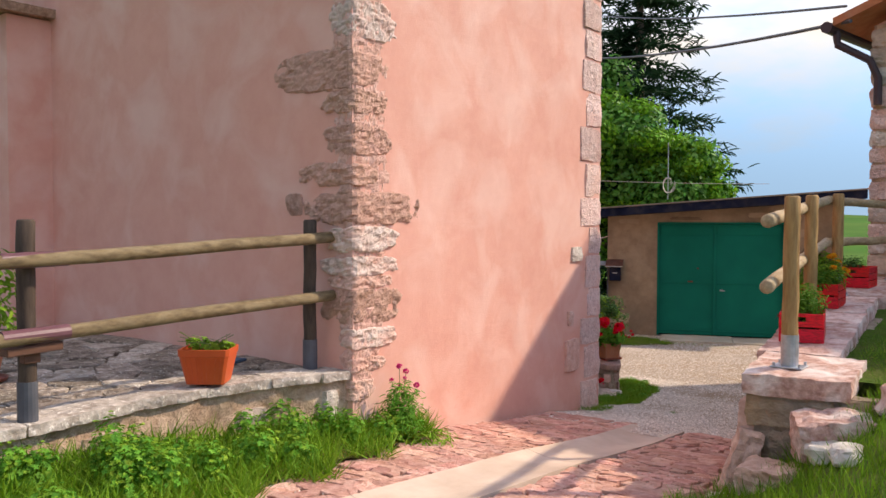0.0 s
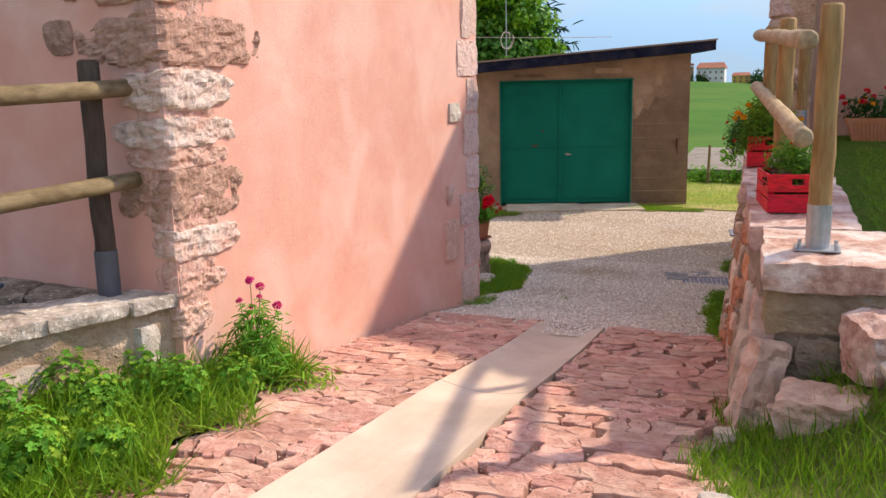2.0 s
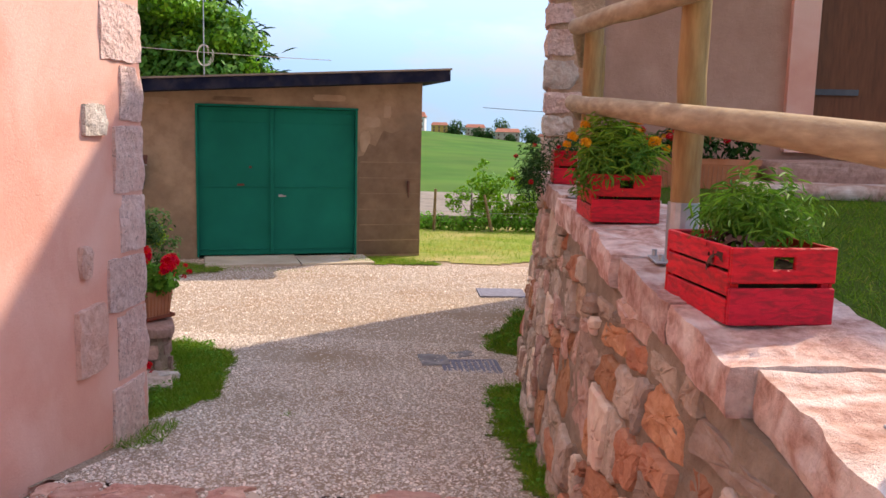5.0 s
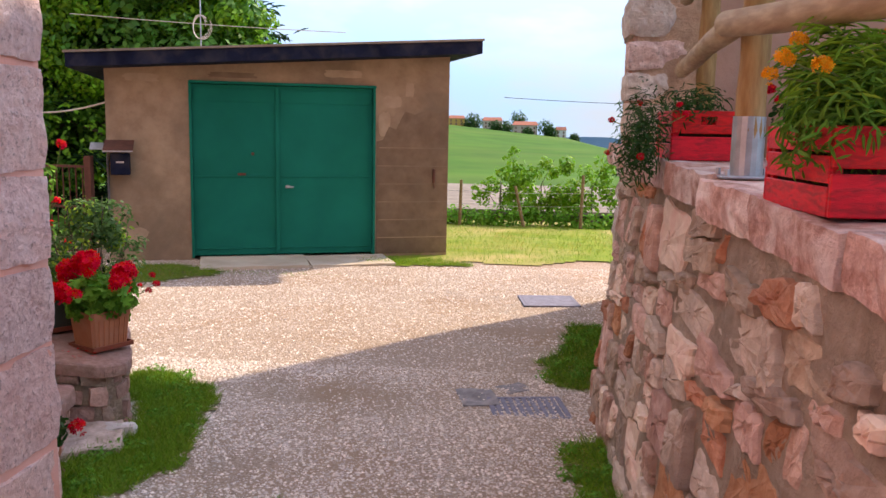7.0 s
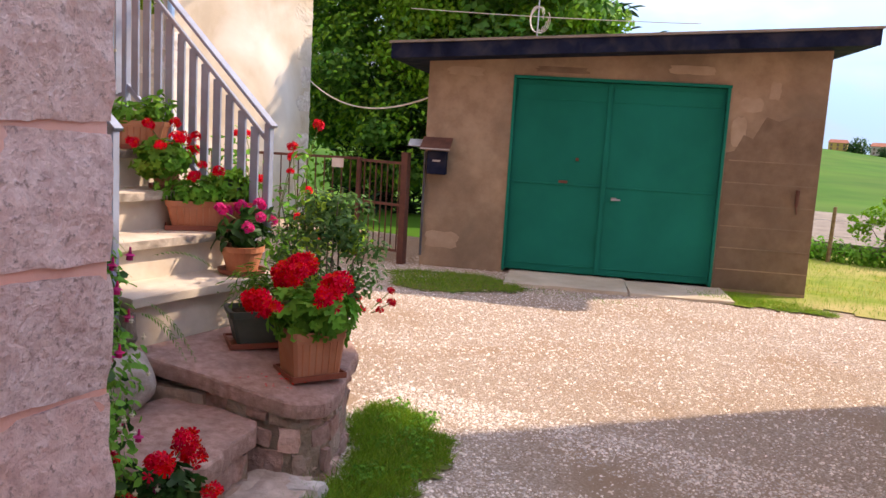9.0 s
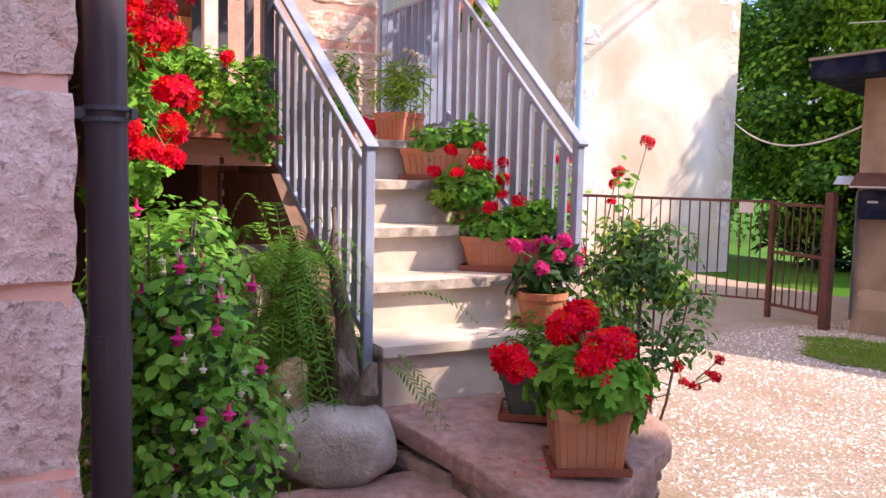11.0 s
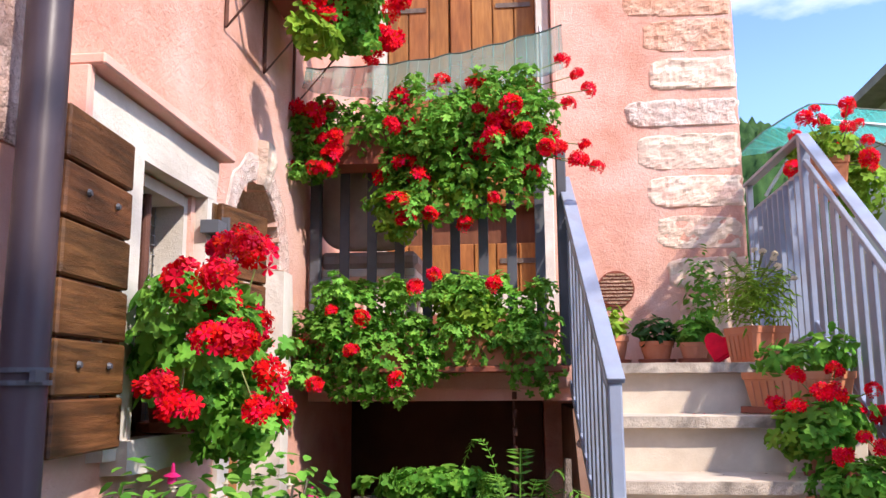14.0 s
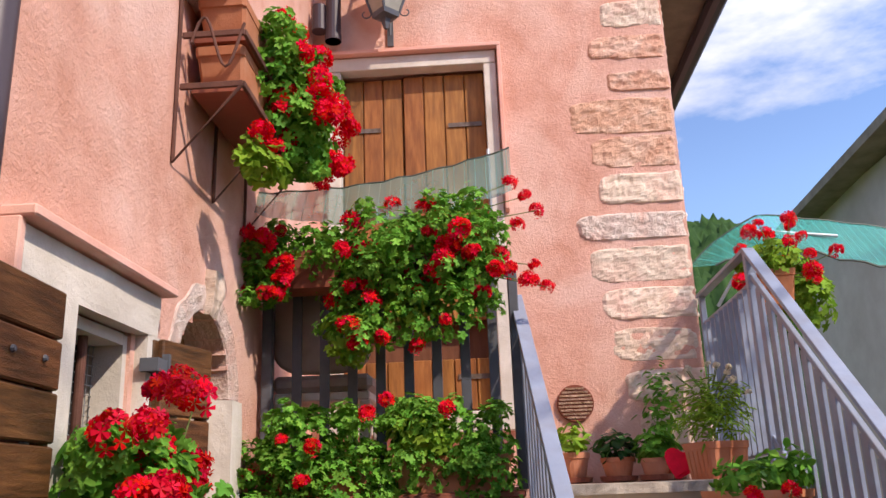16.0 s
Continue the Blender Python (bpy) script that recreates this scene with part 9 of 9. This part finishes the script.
# ---- hedge, posts and low roof beyond the lawn ----
hedge = thing("weedy_hedge", (0, 0, 0), 0, "low weedy hedge along the wire fence", "hedge")
sp = [((x, 23.3 + 0.15 * math.sin(x * 3), -0.02 + 0.06 * math.sin(x * 2.3)), (0.36, 0.25, 0.26 + 0.08 * math.sin(x * 5))) for x in np.arange(-3.6, 4.0, 0.38)]
leaves(hedge, "leaves", sp, 3800, 0.12, OVAL, LEAF, shell=0.2, seed=71)
for x, y, sz, n, lab in ((-1.7, 23.7, 0.62, 2200, "leafy wild shrub behind the fence"), (-2.5, 23.9, 0.40, 900, "smaller wild shrub by the fence"), (-0.7, 23.8, 0.45, 1100, "leafy sapling by the fence")):
    tree("wild_shrub", (x, y, -0.3), lab, 1.5, [((0, 0, 0.85), (sz, sz * 0.6, 0.5)), ((0.25, 0, 1.3), (sz * 0.6, sz * 0.4, 0.35)), ((-0.35, 0, 0.7), (sz * 0.7, sz * 0.4, 0.4)), ((0.5, 0, 0.65), (sz * 0.6, sz * 0.4, 0.35))], n, 0.10, LEAF_TREE, int(100 + x * 10), 0.03)
wire_fence = thing("wire_fence", (0, 0, 0), 0, "rough wooden posts with slack wire", "fence")
for i, (x, h, le) in enumerate(((-3.25, 0.72, 0.02), (-2.0, 0.62, -0.2), (-0.95, 0.86, 0.02), (0.55, 0.62, 0.12), (1.9, 0.7, 0.0))):
    bm = bmesh.new()
    path_tube(bm, [(x, 23.0, -0.25), (x + le, 23.0, h)], [0.035, 0.028], 8)
    part("post", bm, LOG_OLD, wire_fence)
for z in (0.25, 0.5):
    bm = bmesh.new()
    path_tube(bm, [(-3.6 + i * 0.7, 23.0, z + 0.02 * math.sin(i * 2)) for i in range(12)], 0.004, 4)
    part("wire", bm, ZINC, wire_fence)
shed = thing("low_shed", (0, 0, 0), 0, "low shed with a grey corrugated roof beyond the hedge", "shed")
part("roof", boxes(((-1.3, 27.2, 0.05), (6.2, 4.0, 0.08), Matrix.Rotation(radians(4), 3, "X"))), ROOF_TOP, shed)
part("wall", boxes(((-1.3, 27.2, -1.35), (5.9, 3.4, 2.2))), CEMENT, shed)

# ---- far village on the hill ----
YEL = mat("ochre_render", (0.62, 0.40, 0.10), (0.70, 0.46, 0.14), 0.3, 0.9, 0)
CREAM = mat("cream_render", (0.60, 0.50, 0.40), (0.70, 0.60, 0.50), 0.3, 0.9, 0)
WHITEW = mat("white_render", (0.72, 0.70, 0.68), (0.8, 0.78, 0.76), 0.3, 0.9, 0)
TILE = mat("far_roof_tile", (0.34, 0.13, 0.09), (0.42, 0.18, 0.12), 0.5, 0.9, 0)


def village_house(x0, x1, y, z0, z1, material, lab):
    o = thing("village_house", ((x0 + x1) / 2, y, z0), 0, lab, "house", "far village")
    w, h = x1 - x0, z1 - z0
    part("wall", boxes(((0, 0, h * 0.36 - 2), (w, w * 0.7, h * 0.72 + 4))), material, o)
    bm = bmesh.new()
    a = [bm.verts.new(p) for p in ((-w * 0.54, -w * 0.4, h * 0.72), (w * 0.54, -w * 0.4, h * 0.72), (w * 0.54, w * 0.4, h * 0.72), (-w * 0.54, w * 0.4, h * 0.72), (-w * 0.45, 0, h), (w * 0.45, 0, h))]
    for f in ((0, 1, 5, 4), (2, 3, 4, 5), (0, 4, 3), (1, 2, 5), (3, 2, 1, 0)):
        bm.faces.new([a[i] for i in f])
    part("roof", bm, TILE, o)
    n = max(2, int(w / 2.6))
    for i in range(n):
        for zz in ((0.22, 0.52) if h > 5 else (0.35,)):
            part("window", boxes(((-w / 2 + w * (i + 0.5) / n, -w * 0.35 - 0.02, h * zz), (0.9, 0.08, 1.2))), DARK_ROOM, o)


for row in ((-44.5, -36.2, 450, 2.2, 7.8, YEL, "far ochre farmhouse on the hill"), (-26.5, -16.5, 452, 0.8, 7.2, CREAM, "far cream farmhouse with tiled roof"), (-10.5, 2.0, 446, -1.6, 5.3, CREAM, "far low house with a red tiled roof"), (11.5, 17.0, 448, -3.2, 2.9, WHITEW, "far small white house on the slope"), (-62.0, -48.5, 455, 3.0, 13.2, WHITEW, "far tall white building with red roof")):
    village_house(*row)
tower = thing("bell_tower", (-65.5, 456, 2.5), 0, "far slim grey bell tower", "tower")
part("shaft", boxes(((0, 0, 3), (2.4, 2.4, 12))), CEMENT, tower)
part("roof", boxes(((0, 0, 10.0), (2.8, 2.8, 1.2)), bevel=0.4), TILE, tower)
for i, (x, y, z, s) in enumerate(((-31, 440, 0.5, 4.6), (-33.5, 444, 0.0, 3.6), (-8, 455, 2.0, 4.6), (6.0, 441, -2.0, 4.4), (-20, 438, -0.5, 3.2), (-14, 438, -1.0, 3.4), (8.5, 440, -3.0, 3.4), (-67, 446, 2.0, 3.5), (-59, 444, 2.0, 3.0), (-3, 437, -2.5, 2.6), (21, 445, -5, 2.4))):
    o = thing("hill_tree", (x, y, z), 0, "far dark round tree among the houses", "tree", "far trees")
    leaves(o, "crown", [((0, 0, s * 1.0), (s, s, s * 0.95)), ((s * 0.5, 0, s * 0.7), (s * 0.7, s * 0.7, s * 0.6))], 420, 1.5, OVAL, LEAF_DARK, seed=i)
    bm = bmesh.new()
    tube(bm, (0, 0, -2), (0, 0, s), 0.4, 0.2, 6)
    part("trunk", bm, BARK, o)
# distance haze is painted in as the hills' blue
BLUE = mat("hazy_blue_hills", (0.16, 0.27, 0.46), (0.22, 0.34, 0.54), 0.004, 1.0, 0)
v, f = [], []
for i in range(60):
    x = -2400 + i * 80
    v += [(x, 2600, -300), (x, 2600, -28 + 30 * noise.noise(Vector((i * 0.17, 0, 0))) + 12 * noise.noise(Vector((i * 0.6, 2, 0))))]
    if i:
        f.append((2 * i - 2, 2 * i, 2 * i + 1, 2 * i - 1))
link("backdrop", mesh_of("backdrop", v, f), BLUE, label="hazy blue hills on the horizon", kind="structure")
v, f = [], []
for i in range(40):
    x = -75 + i * 1.5
    v += [(x, 95 + 0.2 * x, -6), (x, 95 + 0.2 * x, 9 + 5 * math.exp(-((x + 52) / 14) ** 2) + 1.2 * noise.noise(Vector((i * 0.4, 0, 0))))]
    if i:
        f.append((2 * i - 2, 2 * i, 2 * i + 1, 2 * i - 1))
wooded = thing("wooded_slope", (-62, 62, -2), 0, "far dark wooded slope behind the houses", "woods", kind="stuff")
leaves(wooded, "crown", [((-14, 0, 5), (16, 6, 5)), ((6, 0, 5), (14, 6, 5)), ((-34, 0, 6), (16, 6, 6))], 6000, 1.5, OVAL, LEAF_DARK, seed=90)


# ---- cables ----
def cable(pts, r, label, sag=0.0, material=DARK_STEEL):
    a, b = Vector(pts[0]), Vector(pts[1])
    bm = bmesh.new()
    path_tube(bm, [a.lerp(b, t) - Vector((0, 0, sag * 4 * t * (1 - t))) for t in np.linspace(0, 1, 16)], r, 5)
    return tagged(part("cable", bm, material), label, "cable", "overhead cables")


cable(((-1.55, 11.7, 4.45), (-13, 24, 7.4)), 0.022, "dark overhead cable from the eave", 0.25)
cable(((-1.6, 11.7, 4.62), (-16, 30, 10.6)), 0.016, "dark overhead cable running to the trees", 0.3)
cable(((-11.8, 20.5, 2.30), (-7.05, 16.95, 1.95)), 0.011, "slack pale cable to the garage", 0.30, WHITE_STONE)
cable(((-3.6, 60, 3.6), (14, 60, 3.4)), 0.018, "thin distant overhead line", 0.2)
cable(((-8.3, 18.3, 3.15), (-4.6, 19.0, 3.0)), 0.005, "pale aerial cable above the garage roof", 0.02, WHITE_STONE)
coil = thing("cable_coil", (-6.5, 18.4, 2.70), 0, "coil of pale aerial cable on a thin mast above the garage", "cable")
for i in range(5):
    bm = bmesh.new()
    path_tube(bm, [(0.09 * math.cos(a) * (1 + i * 0.12), 0.03 * i, 0.30 + 0.16 * math.sin(a)) for a in np.linspace(0.4 * i, math.tau * 0.85 + 0.4 * i, 14)], 0.004, 5)
    part("loop", bm, WHITE_STONE, coil)
bm = bmesh.new()
tube(bm, (0, 0.05, 0), (0, 0.05, 1.2), 0.010, 0.008, 8)
part("mast", bm, ZINC, coil)


# ---- wooded hill behind the beige house ----
WOODLAND = mat("far_woodland", (0.012, 0.038, 0.012), (0.042, 0.088, 0.024), 0.30, 0.95, 0.3, 0.8, (0.05, 0.10, 0.03), 0.06, 0.5)
hv, hf = [], []
for j in range(57):
    for i in range(161):
        psi, dist = radians(60 + 40 * i / 160), 150 + 110 * j / 56
        rise = math.sin(math.pi * min(1.0, 0.12 + 0.76 * i / 160)) ** 0.6 * math.sin(math.pi / 2 * j / 56) ** 1.2
        bumps = 5.0 * noise.noise(Vector((psi * 40, dist * 0.12, 2.0))) + 4.5 * noise.noise(Vector((psi * 130, dist * 0.4, 7.0)))
        hv.append((-2.4 - dist * math.sin(psi), 10.2 + dist * math.cos(psi), -8 + 85 * rise + bumps * min(1.0, j / 8)))
for j in range(56):
    for i in range(160):
        k = j * 161 + i
        hf.append((k, k + 1, k + 162, k + 161))
link("wooded_hill", mesh_of("wooded_hill", hv, hf), WOODLAND, None, "steep wooded hill behind the houses", True, kind="structure")

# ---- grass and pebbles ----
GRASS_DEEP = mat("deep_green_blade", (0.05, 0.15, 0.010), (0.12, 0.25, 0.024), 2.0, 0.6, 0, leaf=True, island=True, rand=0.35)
def grass(name, count, where, height, tall, material, label, seed, lean=0.35):
    """Blades over a region: where(n, rng) gives x, y; height(x, y) the ground."""
    g = np.random.default_rng(seed)
    xy = where(count, g)
    z = np.array([height(x, y) for x, y in xy])
    pts = np.column_stack([xy, z])
    nrm = np.column_stack([g.normal(size=len(xy)) * lean, g.normal(size=len(xy)) * lean, np.ones(len(xy))])
    clump = np.array([0.7 + 0.6 * (0.5 + 0.5 * noise.noise(Vector((x * 2.1, y * 2.1, seed)))) for x, y in xy])
    m = poses(pts, nrm, tall * clump * g.uniform(0.4, 1.4, len(xy)), g)
    ob = link(name, scattered(name, BLADE, m), material, None, label, kind="stuff")
    return tagged(ob, category="grass")


def area(x0, x1, y0, y1, keep=lambda x, y: True):
    def pick(n, g):
        out = []
        while len(out) < n:
            x, y = g.uniform(x0, x1), g.uniform(y0, y1)
            if keep(x, y):
                out.append((x, y))
        return np.array(out)
    return pick


def verge_right(y):
    return float(np.interp(y, (2, 4, 5.2, 6.2, 6.6, 7.2), (-2.75, -2.9, -3.12, -3.35, -3.50, -3.58)))


def verge_height(x, y):
    t = min(1.0, max(0.0, (x - edge_x(y)) / 0.9))
    return street(y) + 0.10 * (1 - t)


sheet("grass_verge", ((-4.1, -2.4, 1.0, 6.8), lambda x, y: y < 6.45 and edge_x(y) - 0.02 < x < verge_right(y) + 0.03 + 0.06 * math.sin(y * 9)), verge_height, SOIL, "grassy verge below the terrace", step=0.03, lift=-0.012)
on_verge = lambda x, y: edge_x(y) - 0.02 < x < verge_right(y) + 0.10 + 0.12 * math.sin(y * 9)
grass("grass", 9000, area(-4.05, -2.4, 1.5, 6.75, on_verge), verge_height, 0.13, GRASS, "lush uncut grass below the terrace", 1, 0.8)
grass("grass", 6000, area(-4.05, -2.4, 1.5, 6.75, on_verge), verge_height, 0.15, GRASS, "coarse grass below the terrace", 31, 0.7)
grass("grass", 2200, area(-3.6, -2.4, 2.0, 6.75, lambda x, y: verge_right(y) - 0.25 < x < verge_right(y) + 0.14 + 0.12 * math.sin(y * 9)), verge_height, 0.06, GRASS_DRY, "thin dry grass along the paving", 32, 0.9)
weeds = thing("weeds", (0, 0, 0), 0, "leafy nettles and clover below the terrace wall", "weeds", kind="stuff")
rwd = random.Random(15)
spw = []
for i in range(46):
    y = rwd.uniform(2.4, 6.0)
    x = edge_x(y) + rwd.uniform(0.08, 0.75) * (1 if y < 5.2 else 0.5)
    h = rwd.choice((0.05, 0.07, 0.10, 0.14, 0.17)) * (1.25 if 3.9 < y < 4.9 else 0.85)
    spw.append(((x, y, verge_height(x, y) + h * 0.7), (rwd.uniform(0.09, 0.17), rwd.uniform(0.08, 0.15), h)))
leaves(weeds, "leaves", spw, 5200, 0.036, LOBED, LEAF, up=0.8, shell=0.35, seed=81)
leaves(weeds, "pale_leaves", spw, 3000, 0.030, LOBED, LEAF_LIGHT, up=1.0, shell=0.7, seed=82)
grass("grass", 15000, area(-1.3, 3.6, 1.5, 7.1, lambda x, y: x > lane_right(y) - 0.05 + 0.1 * math.sin(y * 8)), bank_height, 0.075, GRASS, "short rough grass on the bank", 2)
grass("grass", 20000, area(-1.25, 0.9, 3.2, 7.0, lambda x, y: x > lane_right(y) - 0.02 + 0.1 * math.sin(y * 8)), bank_height, 0.10, GRASS, "rough grass round the loose rocks", 12)
# blades here are darker too, the lawn's shade in their colour
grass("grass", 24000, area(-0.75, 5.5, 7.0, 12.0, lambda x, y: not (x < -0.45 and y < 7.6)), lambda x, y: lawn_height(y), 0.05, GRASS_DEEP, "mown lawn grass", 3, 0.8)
grass("grass", 26000, area(-0.6, 2.4, 7.3, 11.0), lambda x, y: lawn_height(y), 0.045, GRASS, "short lawn grass above the wall", 33, 1.0)
grass("grass", 5000, area(-0.6, 2.4, 7.3, 11.0), lambda x, y: lawn_height(y), 0.035, GRASS_DRY, "dry blades in the lawn above the wall", 34, 1.1)
grass("grass", 13000, area(-4.0, 5.0, 17.3, 23.2, lambda x, y: y > 17.35 + (x + 3) * 0.30 + 0.2 * math.sin(x * 4) + 0.25 * ((x * 7919.3) % 1.0)), lambda x, y: street(y) + 0.012, 0.06, GRASS, "sunlit lawn grass beyond the yard", 4)
grass("grass", 4000, area(-3.2, 2.5, 18.6, 21.5, lambda x, y: noise.noise(Vector((x * 0.8, y * 0.8, 9))) > -0.05), lambda x, y: street(y) + 0.035, 0.05, GRASS_DRY, "dry straw-coloured patches in the lawn", 5)


def in_outline(pts):
    """Whether a place lies within an outline whose edge frays."""
    pts = [Vector(p) for p in pts]

    def keep(x, y):
        x += 0.07 * noise.noise(Vector((x * 5, y * 5, 1))) + 0.09 * (((x * 7919.3 + y * 6131.7) % 1.0) - 0.5)
        y += 0.07 * noise.noise(Vector((x * 5, y * 5, 8))) + 0.09 * (((x * 4391.1 + y * 9127.3) % 1.0) - 0.5)
        inside = False
        for a, b in zip(pts, pts[1:] + pts[:1]):
            if (a.y > y) != (b.y > y) and x < a.x + (b.x - a.x) * (y - a.y) / (b.y - a.y):
                inside = not inside
        return inside
    return keep


def ellipse(cx, cy, rx, ry):
    return [(cx + rx * math.cos(a) * (1 + 0.25 * math.sin(3 * a + cx)), cy + ry * math.sin(a) * (1 + 0.2 * math.cos(2 * a + cy))) for a in np.linspace(0, math.tau, 14)[:-1]]


PATCHES = (
    (((-4.06, 11.16), (-4.03, 11.36), (-4.22, 11.66), (-4.5, 12.05), (-4.55, 12.4), (-4.3, 12.36), (-3.98, 12.12), (-3.82, 11.8), (-3.78, 11.42), (-3.62, 10.95), (-3.58, 10.6), (-3.66, 10.30), (-3.72, 9.95), (-3.95, 10.0), (-4.02, 10.5)), 15000, 0.055, "thick green grass beside the stair foot"),
    (((-4.7, 9.95), (-3.95, 9.95), (-3.9, 10.45), (-4.3, 10.42), (-4.75, 10.5)), 3800, 0.07, "grass below the house window"),
    (((-1.82, 13.05), (-1.66, 13.5), (-1.52, 14.35), (-1.25, 14.1), (-1.15, 13.2), (-1.28, 12.55), (-1.6, 12.45), (-1.78, 12.6)), 6500, 0.065, "grass tuft at the house corner"),
    (((-1.72, 11.3), (-1.5, 11.5), (-1.36, 11.0), (-1.36, 9.4), (-1.28, 8.6), (-1.42, 8.7), (-1.58, 9.6), (-1.7, 10.4)), 6000, 0.06, "grass strip at the retaining wall foot"),
    (ellipse(-6.25, 16.1, 0.75, 0.55), 3600, 0.05, "thin weedy grass by the garage"),
    (((-3.6, 9.3), (-3.44, 9.5), (-3.5, 9.95), (-3.62, 9.9)), 600, 0.05, "weeds at the house corner"),
    (ellipse(-3.4, 17.6, 0.7, 0.3), 2400, 0.06, "grass along the garage foot"),
    (ellipse(-5.3, 16.35, 1.1, 0.14), 700, 0.04, "grass along the concrete apron"),
    (ellipse(-3.0, 10.3, 0.05, 0.04), 40, 0.04, "small weed in the gravel"),
)
for k, (ring, n, tall, lab) in enumerate(PATCHES):
    x0, x1, y0, y1 = min(p[0] for p in ring) - 0.15, max(p[0] for p in ring) + 0.15, min(p[1] for p in ring) - 0.15, max(p[1] for p in ring) + 0.15
    keep = in_outline(ring)
    if n > 2000:
        sheet("grass_patch", ((x0, x1, y0, y1), keep), lambda x, y: street(y) + 0.004, SOIL, "small patch of grassy soil", step=0.04, lift=0.004)
    ground = lambda x, y: street(y) + 0.008
    grass("grass", int(n * 0.75), area(x0, x1, y0, y1, keep), ground, tall, GRASS if k != 2 else GRASS_DEEP, lab, 20 + k, 0.9)
    if n > 2000:
        grass("grass", int(n * 0.75), area(x0, x1, y0, y1, keep), ground, tall * 0.9, GRASS, "fine grass among the rest", 40 + k, 1.2)
        wide = [(p[0] + 0.06 * math.sin(i * 2.3), p[1] + 0.06 * math.cos(i * 1.7)) for i, p in enumerate(ring)]
        grass("grass", n // 4, area(x0, x1, y0, y1, in_outline(wide)), ground, tall * 0.7, GRASS_DRY, "thin yellowed blades fraying into the gravel", 60 + k, 1.2)
    if k in (0, 2, 3):
        low = thing("clover", (0, 0, 0), 0, "low leafy clover and weeds among the grass", "weeds", kind="stuff")
        g = np.random.default_rng(k)
        at = area(x0, x1, y0, y1, keep)(26, g)
        leaves(low, "leaves", [((x, y, street(y) + 0.03), (0.07, 0.09, 0.035 if k else 0.03)) for x, y in at], 1500, 0.020, LOBED, LEAF, up=0.9, shell=0.4, seed=90 + k)


def pebble():
    return [(0.5, 0.02, -0.05), (0.1, 0.45, -0.1), (-0.42, 0.25, -0.06), (-0.38, -0.3, -0.1), (0.18, -0.42, -0.05), (0.05, 0.0, 0.30)], [(0, 1, 5), (1, 2, 5), (2, 3, 5), (3, 4, 5), (4, 0, 5)]


def pebbles(count, where, lo, hi, seed, label):
    g = np.random.default_rng(seed)
    xy = where(count, g)
    pts = np.column_stack([xy, [yard_height(x, y) + 0.001 for x, y in xy]])
    nrm = np.column_stack([g.normal(size=len(xy)) * 0.3, g.normal(size=len(xy)) * 0.3, np.ones(len(xy))])
    size = lo + (hi - lo) * g.uniform(0, 1, len(xy)) ** 3
    tagged(link("pebbles", scattered("pebbles", pebble(), poses(pts, nrm, size, g)), PEBBLE, None, label, kind="stuff"), category="gravel")


def strewn(x, y):
    """Thicker and thinner drifts of loose stones."""
    drift = noise.noise(Vector((x * 0.8, y * 1.1, 4))) + 0.6 * noise.noise(Vector((x * 3.1, y * 3.1, 6)))
    return drift > -0.52 + 0.8 * ((x * 5417.7 + y * 3391.3) % 1.0 - 0.5)


pebbles(72000, area(-4.7, -1.3, 8.4, 12.8, lambda x, y: (x > -3.55 or y > 10.0) and strewn(x, y)), 0.006, 0.025, 6, "loose limestone gravel on the lane")
pebbles(66000, area(-7.5, 1.5, 12.4, 17.6, strewn), 0.008, 0.030, 7, "loose limestone gravel in the yard")
pebbles(9000, area(-3.6, -1.3, 3.0, 8.7, lambda x, y: not chan(y)[0] - 0.02 < x < chan(y)[1] + 0.02), 0.004, 0.015, 8, "stray grit on the setts")


# ---- fallen petals and leaf litter ----
def petal():
    return [(0, 0, 0), (0.5, 0.3, 0.06), (0.9, 0, 0.02), (0.5, -0.3, 0.08)], [(0, 1, 2, 3)]


def litter(name, count, x0, x1, y0, y1, z, size, material, label, seed):
    g = np.random.default_rng(seed)
    pts = np.column_stack([g.uniform(x0, x1, count), g.uniform(y0, y1, count), np.full(count, z)])
    nrm = np.column_stack([g.normal(size=count) * 0.15, g.normal(size=count) * 0.15, np.ones(count)])
    tagged(link(name, scattered(name, petal(), poses(pts, nrm, size * g.uniform(0.6, 1.3, count), g)), material, None, label, kind="stuff"), category="fallen petals")


litter("fallen_petals", 26, -4.50, -4.20, 11.12, 11.35, 0.478, 0.018, RED, "fallen red petals on the worn stone slab", 61)
for i in range(4):
    litter("fallen_petals", 7, ST_X[i] - 0.24, ST_X[i] - 0.02, 11.3, 11.85, ST_Z[i] + 0.004, 0.014, CRIMSON if i % 2 else BARK, "dry petals and crumbs fallen on the stair treads", 62 + i)
